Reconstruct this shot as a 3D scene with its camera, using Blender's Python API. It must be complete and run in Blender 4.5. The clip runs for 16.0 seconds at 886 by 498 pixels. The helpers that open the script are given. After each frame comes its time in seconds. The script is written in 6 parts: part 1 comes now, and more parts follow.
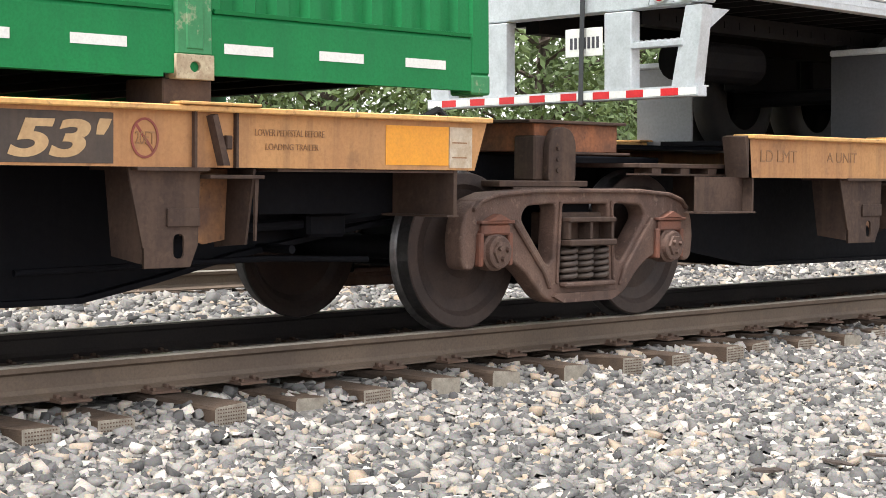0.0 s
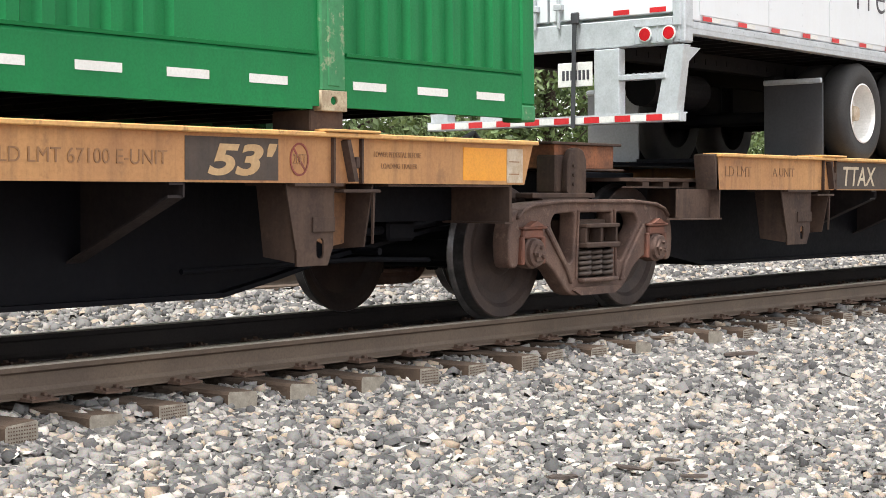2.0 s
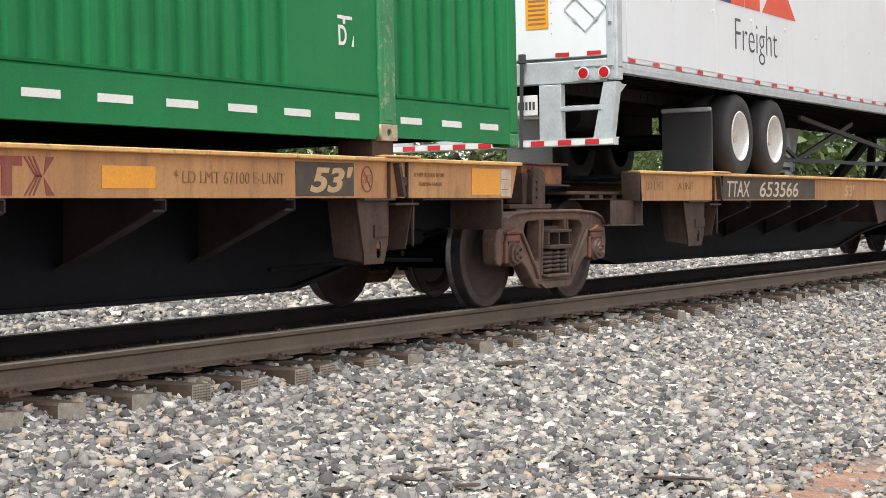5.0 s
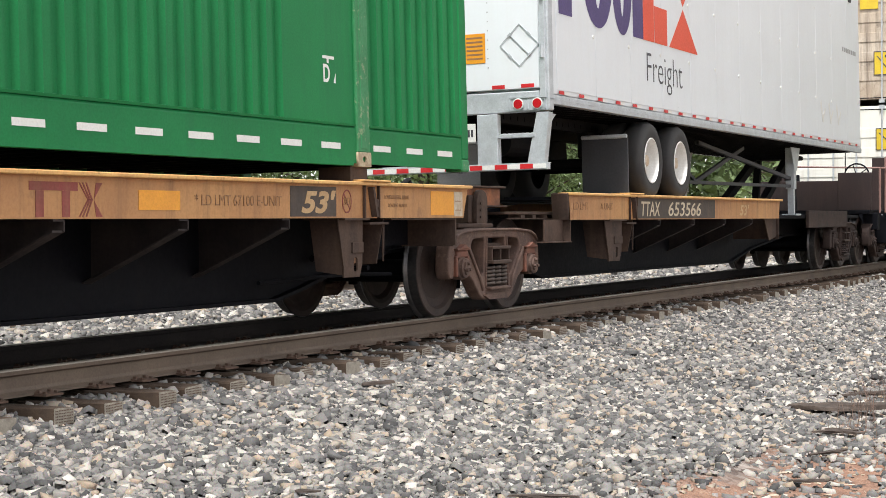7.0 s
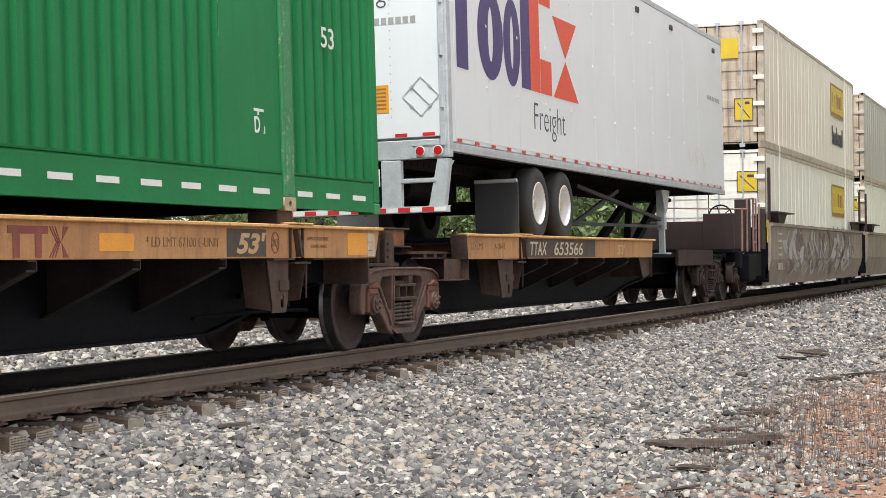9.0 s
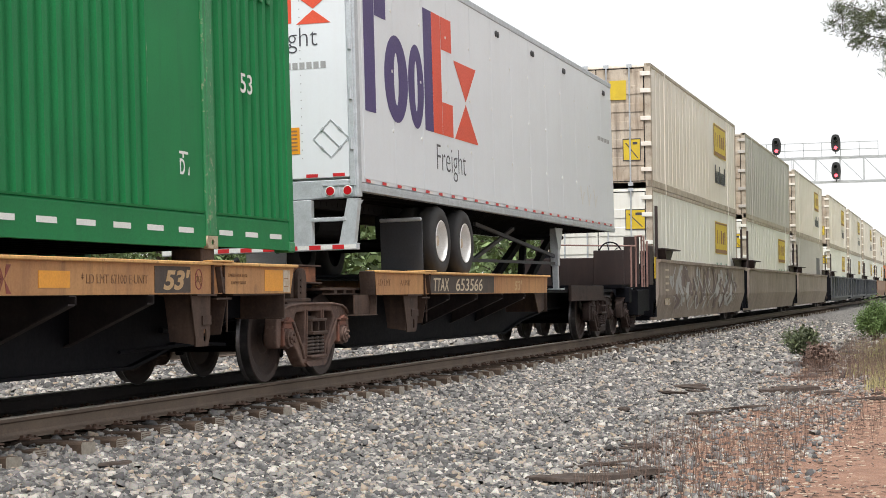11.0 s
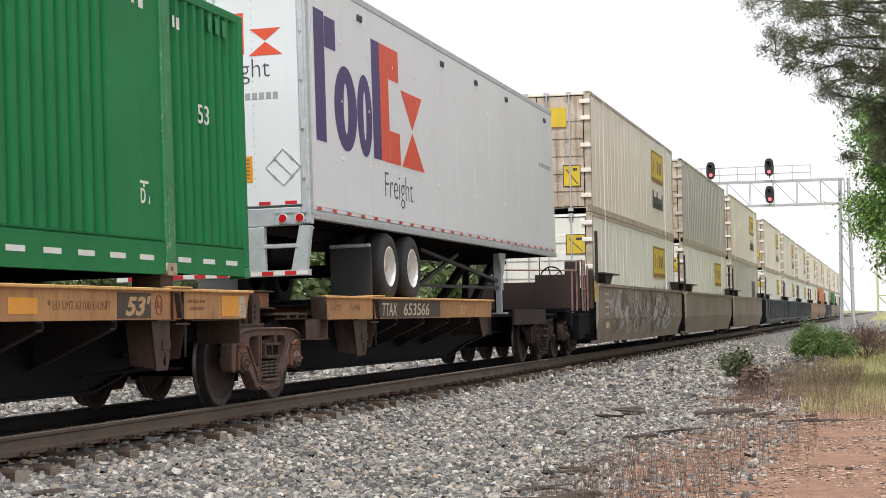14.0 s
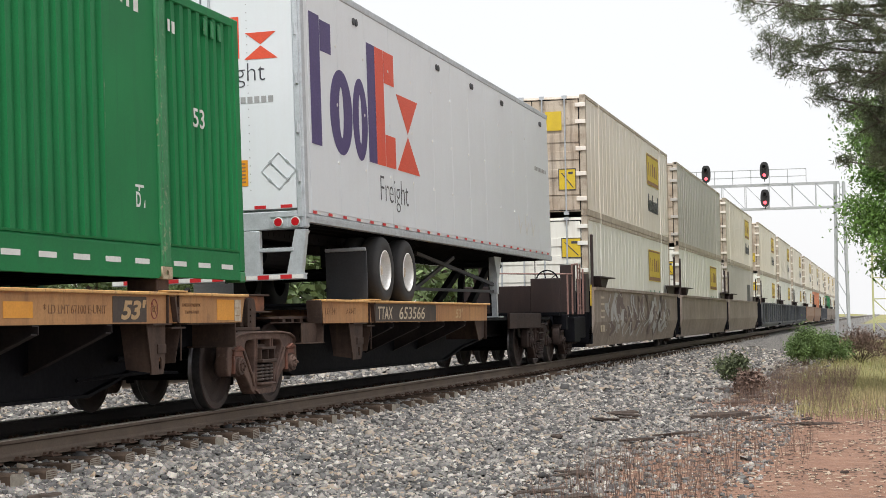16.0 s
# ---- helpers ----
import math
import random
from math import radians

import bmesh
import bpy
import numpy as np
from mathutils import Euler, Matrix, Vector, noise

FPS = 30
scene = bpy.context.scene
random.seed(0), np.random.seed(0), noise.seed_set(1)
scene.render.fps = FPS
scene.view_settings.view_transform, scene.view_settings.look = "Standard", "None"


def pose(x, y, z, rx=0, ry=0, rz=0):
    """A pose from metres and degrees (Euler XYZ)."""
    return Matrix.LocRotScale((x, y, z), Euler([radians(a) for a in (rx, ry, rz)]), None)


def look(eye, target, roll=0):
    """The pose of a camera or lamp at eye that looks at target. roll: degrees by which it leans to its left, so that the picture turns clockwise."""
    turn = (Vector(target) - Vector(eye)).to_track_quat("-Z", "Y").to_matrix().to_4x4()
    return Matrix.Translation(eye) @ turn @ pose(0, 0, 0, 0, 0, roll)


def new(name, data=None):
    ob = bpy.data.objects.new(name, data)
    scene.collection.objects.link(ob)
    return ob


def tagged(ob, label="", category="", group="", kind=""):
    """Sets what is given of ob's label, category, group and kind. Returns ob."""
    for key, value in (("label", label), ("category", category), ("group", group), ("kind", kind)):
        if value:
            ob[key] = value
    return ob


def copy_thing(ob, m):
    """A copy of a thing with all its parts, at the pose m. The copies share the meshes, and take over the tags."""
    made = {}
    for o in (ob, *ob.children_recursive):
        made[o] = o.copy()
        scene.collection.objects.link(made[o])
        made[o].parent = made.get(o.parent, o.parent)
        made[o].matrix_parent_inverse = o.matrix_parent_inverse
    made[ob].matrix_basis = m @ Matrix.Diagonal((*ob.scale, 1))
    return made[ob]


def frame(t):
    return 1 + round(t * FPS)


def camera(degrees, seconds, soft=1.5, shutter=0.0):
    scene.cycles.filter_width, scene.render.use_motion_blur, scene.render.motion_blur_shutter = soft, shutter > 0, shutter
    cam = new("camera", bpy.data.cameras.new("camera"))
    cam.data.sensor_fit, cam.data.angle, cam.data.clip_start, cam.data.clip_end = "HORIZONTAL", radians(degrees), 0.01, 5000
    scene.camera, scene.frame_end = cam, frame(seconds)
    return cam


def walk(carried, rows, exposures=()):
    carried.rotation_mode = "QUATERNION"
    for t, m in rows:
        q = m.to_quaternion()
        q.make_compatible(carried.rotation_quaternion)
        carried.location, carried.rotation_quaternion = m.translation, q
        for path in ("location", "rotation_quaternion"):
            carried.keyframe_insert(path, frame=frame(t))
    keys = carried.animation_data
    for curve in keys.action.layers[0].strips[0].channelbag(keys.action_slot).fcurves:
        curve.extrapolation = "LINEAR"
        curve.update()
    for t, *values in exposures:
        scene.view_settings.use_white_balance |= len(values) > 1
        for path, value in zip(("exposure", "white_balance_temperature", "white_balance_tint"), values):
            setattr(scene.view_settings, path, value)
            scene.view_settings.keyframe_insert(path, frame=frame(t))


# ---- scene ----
cam = camera(28.953, 16.0, soft=0.85)
EYE = Vector((0.0, -8.046, 0.948))  # above the near rail's top, beside the track
# seconds, heading from across the track towards along it, tilt, lean
AIM = [
    (0, 45.837, -2.488, 0.527),
    (0.5, 47.798, -2.377, 0.656),
    (1, 49.484, -2.269, 0.566),
    (1.5, 51.077, -2.138, 0.425),
    (2, 52.631, -2.042, 0.293),
    (2.5, 54.201, -1.947, 0.217),
    (3, 55.633, -1.866, 0.138),
    (3.5, 56.933, -1.781, 0.062),
    (6, 62.371, -1.387, -0.278),
    (6.5, 63.517, -1.200, -0.307),
    (7, 64.720, -0.955, -0.361),
    (7.5, 65.937, -0.637, -0.391),
    (8, 67.137, -0.314, -0.448),
    (8.5, 68.374, 0.025, -0.525),
    (9, 69.518, 0.337, -0.571),
    (9.5, 70.643, 0.668, -0.639),
    (10, 71.700, 0.972, -0.660),
    (12.5, 74.953, 2.041, -0.795),
    (13, 75.222, 2.142, -0.872),
    (13.5, 75.399, 2.212, -0.876),
    (14, 75.528, 2.284, -0.938),
    (14.5, 75.592, 2.342, -0.957),
    (15, 75.638, 2.379, -0.950),
    (15.5, 75.662, 2.397, -0.974),
    (16, 75.679, 2.404, -0.978),
]
# seconds, metres that the train has rolled
ROLL = [
    (0, 0.000),
    (0.5, 0.679),
    (1, 1.319),
    (1.5, 1.942),
    (2, 2.558),
    (2.5, 3.151),
    (3, 3.720),
    (3.5, 4.282),
    (6, 6.729),
    (6.5, 7.146),
    (7, 7.551),
    (7.5, 7.927),
    (8, 8.274),
    (8.5, 8.611),
    (9, 8.907),
    (9.5, 9.181),
    (10, 9.423),
    (12.5, 10.190),
    (13, 10.267),
    (13.5, 10.325),
    (14, 10.342),
    (14.5, 10.342),
    (15, 10.342),
    (15.5, 10.342),
    (16, 10.342),
]


def aim(heading, tilt, lean):
    a, b = radians(heading), radians(tilt)
    way = Vector((math.sin(a) * math.cos(b), math.cos(a) * math.cos(b), math.sin(b)))
    return look(EYE, EYE + way, lean)


walk(cam, [(t, aim(h, p, l)) for t, h, p, l in AIM], [(0, 1.1), (3.5, 0.88), (7, 0.7), (10, 0.48), (12.5, 0.32), (15, 0.3), (16, 0.22)])

# ---- light: bright overcast ----
world = bpy.data.worlds.new("overcast_sky")
scene.world = world
world.use_nodes = True
wt = world.node_tree
sky = wt.nodes.new("ShaderNodeTexSky")
sky.sky_type, sky.sun_disc, sky.sun_elevation, sky.sun_rotation = "NISHITA", False, radians(65), radians(-96)
sky.air_density, sky.dust_density = 1.0, 4.0
lift = wt.nodes.new("ShaderNodeMix")
lift.data_type = "RGBA"
lift.inputs["Factor"].default_value = 0.86
lift.inputs["B"].default_value = (7.2, 7.2, 7.3, 1)
wt.links.new(sky.outputs["Color"], lift.inputs["A"])
wt.links.new(lift.outputs["Result"], wt.nodes["Background"].inputs["Color"])
wt.nodes["Background"].inputs["Strength"].default_value = 0.13
sun = new("sun", bpy.data.lights.new("sun", "SUN"))
sun.data.energy, sun.data.angle, sun.data.color = 3.0, radians(10), (1.0, 0.97, 0.95)
sun.matrix_basis = look((0, 0, 0), (0.5, 0.05, -1.1))
scene.view_settings.exposure = 0.5


# ---- materials ----
def mat(name, col, alt=None, rough=0.6, metal=0.0, scale=2.0, fine=45.0, bump=0.12, streak=0.0, dirt=(0.05, 0.035, 0.025), spots=0.0, island=0.0, coat=0.0, grain=0.35, shine=0.5):
    """Paint, steel, stone: two colours mixed at two scales, with streaks, spots and relief."""
    m = bpy.data.materials.new(name)
    m.use_nodes = True
    n, l = m.node_tree.nodes, m.node_tree.links
    bsdf = n["Principled BSDF"]
    at = n.new("ShaderNodeTexCoord").outputs["Object"]

    def noise(size, detail=5.0, stretch=None):
        src = at
        if stretch:
            mp = n.new("ShaderNodeMapping")
            mp.inputs["Scale"].default_value = stretch
            l.new(at, mp.inputs["Vector"])
            src = mp.outputs["Vector"]
        t = n.new("ShaderNodeTexNoise")
        t.inputs["Scale"].default_value, t.inputs["Detail"].default_value, t.inputs["Roughness"].default_value = size, detail, 0.65
        l.new(src, t.inputs["Vector"])
        return t.outputs["Fac"]

    def ramp(src, lo, hi):
        r = n.new("ShaderNodeMapRange")
        r.inputs["From Min"].default_value, r.inputs["From Max"].default_value = lo, hi
        l.new(src, r.inputs["Value"])
        return r.outputs["Result"]

    def mix(fac, a, b):
        x = n.new("ShaderNodeMix")
        x.data_type = "RGBA"
        if isinstance(fac, float):
            x.inputs["Factor"].default_value = fac
        else:
            l.new(fac, x.inputs["Factor"])
        for key, v in (("A", a), ("B", b)):
            if isinstance(v, tuple):
                x.inputs[key].default_value = (*v, 1)
            else:
                l.new(v, x.inputs[key])
        return x.outputs["Result"]

    def times(src, k):
        x = n.new("ShaderNodeMath")
        x.operation = "MULTIPLY"
        l.new(src, x.inputs[0])
        x.inputs[1].default_value = k
        return x.outputs["Value"]

    alt = alt or tuple(c * 0.75 for c in col)
    big, small = noise(scale), noise(fine, 3.0)
    c = mix(ramp(big, 0.35, 0.65), col, alt)
    c = mix(times(ramp(small, 0.4, 0.75), grain), c, tuple(v * 0.6 for v in alt))
    if streak:
        c = mix(times(ramp(noise(1.0, 4.0, (7.0, 7.0, 0.5)), 0.48, 0.72), streak), c, dirt)
    if spots:
        c = mix(times(ramp(noise(scale * 4.5, 6.0), 0.58, 0.66), spots), c, dirt)
    if island:
        g = n.new("ShaderNodeNewGeometry")
        hs = n.new("ShaderNodeHueSaturation")
        v = n.new("ShaderNodeMapRange")
        v.inputs["To Min"].default_value, v.inputs["To Max"].default_value = 1 - island, 1 + island
        l.new(g.outputs["Random Per Island"], v.inputs["Value"])
        l.new(v.outputs["Result"], hs.inputs["Value"])
        l.new(c, hs.inputs["Color"])
        c = hs.outputs["Color"]
    l.new(c, bsdf.inputs["Base Color"])
    bsdf.inputs["Metallic"].default_value = metal
    bsdf.inputs["Specular IOR Level"].default_value = shine
    bsdf.inputs["Coat Weight"].default_value = coat
    rr = n.new("ShaderNodeMapRange")
    rr.inputs["To Min"].default_value, rr.inputs["To Max"].default_value = rough - 0.12, min(1.0, rough + 0.15)
    l.new(small, rr.inputs["Value"])
    l.new(rr.outputs["Result"], bsdf.inputs["Roughness"])
    if bump:
        b = n.new("ShaderNodeBump")
        b.inputs["Strength"].default_value, b.inputs["Distance"].default_value = bump, 0.01
        l.new(small, b.inputs["Height"])
        l.new(b.outputs["Normal"], bsdf.inputs["Normal"])
    return m


def rock_mat():
    m = bpy.data.materials.new("crushed_rock")
    m.use_nodes = True
    n, l = m.node_tree.nodes, m.node_tree.links
    g = n.new("ShaderNodeNewGeometry")
    r = n.new("ShaderNodeValToRGB")
    stops = [(0.0, (0.042, 0.041, 0.041)), (0.28, (0.108, 0.104, 0.1)), (0.58, (0.19, 0.18, 0.166)), (0.76, (0.275, 0.252, 0.22)), (0.82, (0.31, 0.225, 0.14)), (0.9, (0.33, 0.3, 0.258)), (1.0, (0.5, 0.465, 0.405))]
    e = r.color_ramp.elements
    for k, (p, c) in enumerate(stops):
        x = e[k] if k < 2 else e.new(p)
        x.position = p
        x.color = (*c, 1)
    l.new(g.outputs["Random Per Island"], r.inputs["Fac"])
    t = n.new("ShaderNodeTexNoise")
    t.inputs["Scale"].default_value, t.inputs["Detail"].default_value = 110, 6
    l.new(n.new("ShaderNodeTexCoord").outputs["Object"], t.inputs["Vector"])
    x = n.new("ShaderNodeMix")
    x.data_type, x.blend_type = "RGBA", "OVERLAY"
    x.inputs["Factor"].default_value = 0.5
    l.new(r.outputs["Color"], x.inputs["A"])
    l.new(t.outputs["Color"], x.inputs["B"])
    d = n.new("ShaderNodeHueSaturation")
    d.inputs["Saturation"].default_value = 0.8
    l.new(x.outputs["Result"], d.inputs["Color"])
    l.new(d.outputs["Color"], n["Principled BSDF"].inputs["Base Color"])
    n["Principled BSDF"].inputs["Roughness"].default_value = 0.85
    b = n.new("ShaderNodeBump")
    b.inputs["Strength"].default_value, b.inputs["Distance"].default_value = 0.3, 0.006
    l.new(t.outputs["Fac"], b.inputs["Height"])
    l.new(b.outputs["Normal"], n["Principled BSDF"].inputs["Normal"])
    return m


def ground_mat():
    """Gravel by the track, red soil with grit further out, thin grass beyond."""
    m = bpy.data.materials.new("gravel_and_soil")
    m.use_nodes = True
    n, l = m.node_tree.nodes, m.node_tree.links
    at = n.new("ShaderNodeTexCoord").outputs["Object"]
    sep = n.new("ShaderNodeSeparateXYZ")
    l.new(at, sep.inputs[0])

    def noise(size, detail=6.0):
        t = n.new("ShaderNodeTexNoise")
        t.inputs["Scale"].default_value, t.inputs["Detail"].default_value, t.inputs["Roughness"].default_value = size, detail, 0.7
        l.new(at, t.inputs["Vector"])
        return t.outputs["Fac"]

    def ramp(src, pairs):
        r = n.new("ShaderNodeValToRGB")
        e = r.color_ramp.elements
        for k, (p, c) in enumerate(pairs):
            x = e[k] if k < 2 else e.new(p)
            x.position, x.color = p, (*c, 1)
        l.new(src, r.inputs["Fac"])
        return r.outputs["Color"]

    def math_(op, a, b, clamp=False):
        x = n.new("ShaderNodeMath")
        x.operation, x.use_clamp = op, clamp
        for k, v in enumerate((a, b)):
            if isinstance(v, (int, float)):
                x.inputs[k].default_value = v
            else:
                l.new(v, x.inputs[k])
        return x.outputs[0]

    def mix(f, a, b):
        x = n.new("ShaderNodeMix")
        x.data_type = "RGBA"
        l.new(f, x.inputs["Factor"])
        l.new(a, x.inputs["A"])
        l.new(b, x.inputs["B"])
        return x.outputs["Result"]

    vor = n.new("ShaderNodeTexVoronoi")
    vor.inputs["Scale"].default_value = 17.0
    l.new(at, vor.inputs["Vector"])
    cell = n.new("ShaderNodeSeparateColor")
    l.new(vor.outputs["Color"], cell.inputs[0])
    gravel = ramp(cell.outputs[0], [(0.0, (0.03, 0.029, 0.028)), (0.4, (0.09, 0.086, 0.082)), (0.75, (0.18, 0.17, 0.155)), (1.0, (0.36, 0.34, 0.31))])
    soil = ramp(noise(6.0), [(0.3, (0.14, 0.075, 0.05)), (0.5, (0.27, 0.142, 0.092)), (0.75, (0.40, 0.26, 0.175))])
    grit = ramp(noise(60.0, 3.0), [(0.45, (0.19, 0.09, 0.055)), (0.68, (0.40, 0.31, 0.24))])
    soil = mix(math_("MULTIPLY", noise(2.2), 0.8), soil, grit)
    grass = ramp(noise(9.0), [(0.3, (0.17, 0.17, 0.06)), (0.6, (0.28, 0.26, 0.11)), (0.8, (0.40, 0.32, 0.18))])
    wob = math_("MULTIPLY", math_("SUBTRACT", noise(0.9), 0.5), 3.2)
    edge = math_("ADD", sep.outputs[1], wob)
    f_soil = math_("MULTIPLY_ADD", edge, -1.1, True)
    n_ = f_soil.node
    n_.inputs[2].default_value = -4.85
    far = math_("MULTIPLY_ADD", math_("ADD", sep.outputs[0], math_("MULTIPLY", wob, 3.0)), 0.09, True)
    far.node.inputs[2].default_value = -3.0
    c = mix(f_soil, gravel, mix(far, soil, grass))
    back = math_("MULTIPLY_ADD", edge, 0.5, True)
    back.node.inputs[2].default_value = -4.2
    c = mix(back, c, grass)
    l.new(c, n["Principled BSDF"].inputs["Base Color"])
    n["Principled BSDF"].inputs["Roughness"].default_value = 0.95
    b = n.new("ShaderNodeBump")
    b.inputs["Strength"].default_value, b.inputs["Distance"].default_value = 0.8, 0.03
    l.new(math_("ADD", vor.outputs["Distance"], noise(40.0)), b.inputs["Height"])
    l.new(b.outputs["Normal"], n["Principled BSDF"].inputs["Normal"])
    return m


def glow(name, col, strength):
    m = bpy.data.materials.new(name)
    m.use_nodes = True
    b = m.node_tree.nodes["Principled BSDF"]
    b.inputs["Base Color"].default_value = (*col, 1)
    b.inputs["Emission Color"].default_value = (*col, 1)
    b.inputs["Emission Strength"].default_value = strength
    return m


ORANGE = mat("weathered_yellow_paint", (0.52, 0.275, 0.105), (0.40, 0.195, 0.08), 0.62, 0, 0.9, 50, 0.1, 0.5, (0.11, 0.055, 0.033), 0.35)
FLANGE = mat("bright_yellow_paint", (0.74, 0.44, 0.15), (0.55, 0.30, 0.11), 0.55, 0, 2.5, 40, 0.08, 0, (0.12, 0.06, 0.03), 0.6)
# Near-black and bluish: underframe shade is put into this grimy steel's colour.
SHADE_GRIME = mat("shade_dark_grimy_steel", (0.0045, 0.005, 0.0075), (0.0065, 0.007, 0.0095), 0.7, 0, 1.5, 30, 0.15, 0.3, (0.012, 0.011, 0.012), 0.2, shine=0.1)
BRACKET = mat("dusty_brown_steel", (0.088, 0.057, 0.043), (0.046, 0.031, 0.026), 0.75, 0, 3, 40, 0.15, 0.4, (0.13, 0.085, 0.06), 0.3, shine=0.25)
RUST = mat("rusty_box_steel", (0.34, 0.125, 0.05), (0.16, 0.07, 0.04), 0.75, 0, 5, 40, 0.2, 0.4, (0.07, 0.04, 0.03), 0.4)
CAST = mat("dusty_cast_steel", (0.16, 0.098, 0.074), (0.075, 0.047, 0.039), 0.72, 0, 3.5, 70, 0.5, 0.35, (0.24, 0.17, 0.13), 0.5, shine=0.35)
# Darker brown than CAST; every truck but the shared one uses it.
DARKCAST = mat("dark_cast_steel", (0.055, 0.036, 0.03), (0.026, 0.019, 0.018), 0.75, 0, 3.5, 70, 0.4, 0.3, (0.1, 0.065, 0.05), 0.4, shine=0.25)
RUSTPANEL = mat("rust_stained_yellow_paint", (0.34, 0.17, 0.07), (0.13, 0.065, 0.04), 0.7, 0, 4, 40, 0.15, 0.4, (0.06, 0.035, 0.028), 0.6)
ADAPTER = mat("red_rust_casting", (0.2, 0.075, 0.045), (0.12, 0.06, 0.045), 0.75, 0, 7, 60, 0.25)
DISC = mat("brown_wheel_steel", (0.06, 0.041, 0.034), (0.032, 0.023, 0.021), 0.6, 0.05, 4, 60, 0.15, shine=0.3)
TREAD = mat("polished_tread_steel", (0.13, 0.128, 0.13), (0.06, 0.058, 0.06), 0.32, 0.7, 6, 60, 0.03)
# Gusset brown darkened: shade under the sill is put into the colour.
SHADEGUSSET = mat("shade_dark_gusset_steel", (0.042, 0.033, 0.032), (0.02, 0.017, 0.018), 0.7, 0, 2, 30, 0.12, 0.3, (0.065, 0.05, 0.042), 0.2, shine=0.2)
COIL = mat("spring_steel", (0.10, 0.075, 0.06), (0.06, 0.045, 0.04), 0.55, 0.2, 9, 60, 0.1)
BLACK = mat("black_marking_paint", (0.04, 0.033, 0.03), (0.075, 0.055, 0.042), 0.65, 0, 3, 50, 0.05, 0.35, (0.13, 0.085, 0.06))
CREAM = mat("cream_marking_paint", (0.58, 0.4, 0.21), (0.48, 0.31, 0.15), 0.6, 0, 6, 50, 0.05, 0.2, (0.2, 0.13, 0.08))
PALECREAM = mat("pale_cream_marking_paint", (0.66, 0.58, 0.44), (0.52, 0.43, 0.3), 0.6, 0, 6, 50, 0.05, 0.2, (0.25, 0.18, 0.12))
STENCIL = mat("faded_brown_stencil", (0.23, 0.125, 0.065), (0.31, 0.165, 0.075), 0.7, 0, 12, 60, 0.05)
MAROON = mat("faded_maroon_paint", (0.27, 0.05, 0.045), (0.2, 0.06, 0.04), 0.65, 0, 4, 50, 0.05, 0.3, (0.3, 0.17, 0.09))
REFLECT = mat("amber_reflective_sheet", (0.83, 0.36, 0.02), (0.75, 0.31, 0.02), 0.4, 0, 3, 60, 0.02, 0.1, (0.4, 0.2, 0.05))
DECAL = mat("worn_white_decal", (0.6, 0.53, 0.42), (0.45, 0.35, 0.24), 0.6, 0, 12, 50, 0.03)
GREEN = mat("green_container_paint", (0.009, 0.208, 0.06), (0.007, 0.165, 0.049), 0.5, 0, 0.7, 70, 0.04, 0.4, (0.012, 0.115, 0.045), 0.0, shine=0.2)
GREENLIT = mat("scuffed_green_paint", (0.03, 0.235, 0.085), (0.02, 0.18, 0.06), 0.5, 0, 3, 40, 0.08, 0, (0.42, 0.38, 0.26), 0.45)
CORNER = mat("worn_corner_casting", (0.5, 0.43, 0.29), (0.3, 0.22, 0.14), 0.65, 0, 14, 60, 0.15, 0, (0.12, 0.07, 0.04), 0.5)
WHITE = mat("white_reflective_strip", (0.75, 0.76, 0.73), (0.68, 0.69, 0.66), 0.45, 0, 4, 60, 0.02)
RED = mat("red_reflective_strip", (0.62, 0.025, 0.03), (0.5, 0.02, 0.025), 0.4, 0, 4, 60, 0.02)
PANEL = mat("white_trailer_panel", (0.71, 0.755, 0.78), (0.67, 0.71, 0.735), 0.4, 0, 0.5, 30, 0.01, 0.12, (0.6, 0.59, 0.56), grain=0.04)
GALV = mat("galvanised_steel", (0.56, 0.6, 0.63), (0.44, 0.475, 0.5), 0.42, 0.25, 7, 60, 0.05, 0.12, (0.3, 0.3, 0.3))
PURPLE = mat("purple_decal", (0.062, 0.035, 0.16), (0.055, 0.03, 0.14), 0.45, 0, 2, 40, 0.01)
SCARLET = mat("orange_red_decal", (0.72, 0.085, 0.035), (0.66, 0.075, 0.03), 0.45, 0, 2, 40, 0.01)
INK = mat("dark_grey_decal", (0.06, 0.06, 0.075), (0.05, 0.05, 0.06), 0.5, 0, 3, 40, 0.0)
PALE = mat("pale_grey_decal", (0.36, 0.37, 0.37), (0.32, 0.33, 0.33), 0.5, 0, 3, 40, 0.0)
LAMP = mat("red_lamp_lens", (0.5, 0.012, 0.02), (0.4, 0.01, 0.018), 0.15, 0, 8, 60, 0.0, coat=0.6)
RUBBER = mat("black_rubber", (0.022, 0.022, 0.023), (0.032, 0.031, 0.03), 0.75, 0, 6, 60, 0.1)
FLAP = mat("grey_mud_flap", (0.05, 0.053, 0.06), (0.036, 0.038, 0.043), 0.6, 0, 2, 40, 0.03)
# Lighter copy of the flap grey: light on the far flap is coloured in.
LITFLAP = mat("lit_grey_mud_flap", (0.3, 0.31, 0.32), (0.24, 0.25, 0.26), 0.6, 0, 2, 40, 0.03)
RIM = mat("white_wheel_rim", (0.82, 0.82, 0.8), (0.72, 0.72, 0.69), 0.35, 0, 6, 60, 0.02)
# Near-black: shade beneath trailer and container floors is put into this colour.
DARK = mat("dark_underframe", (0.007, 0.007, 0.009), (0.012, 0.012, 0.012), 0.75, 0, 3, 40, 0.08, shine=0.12)
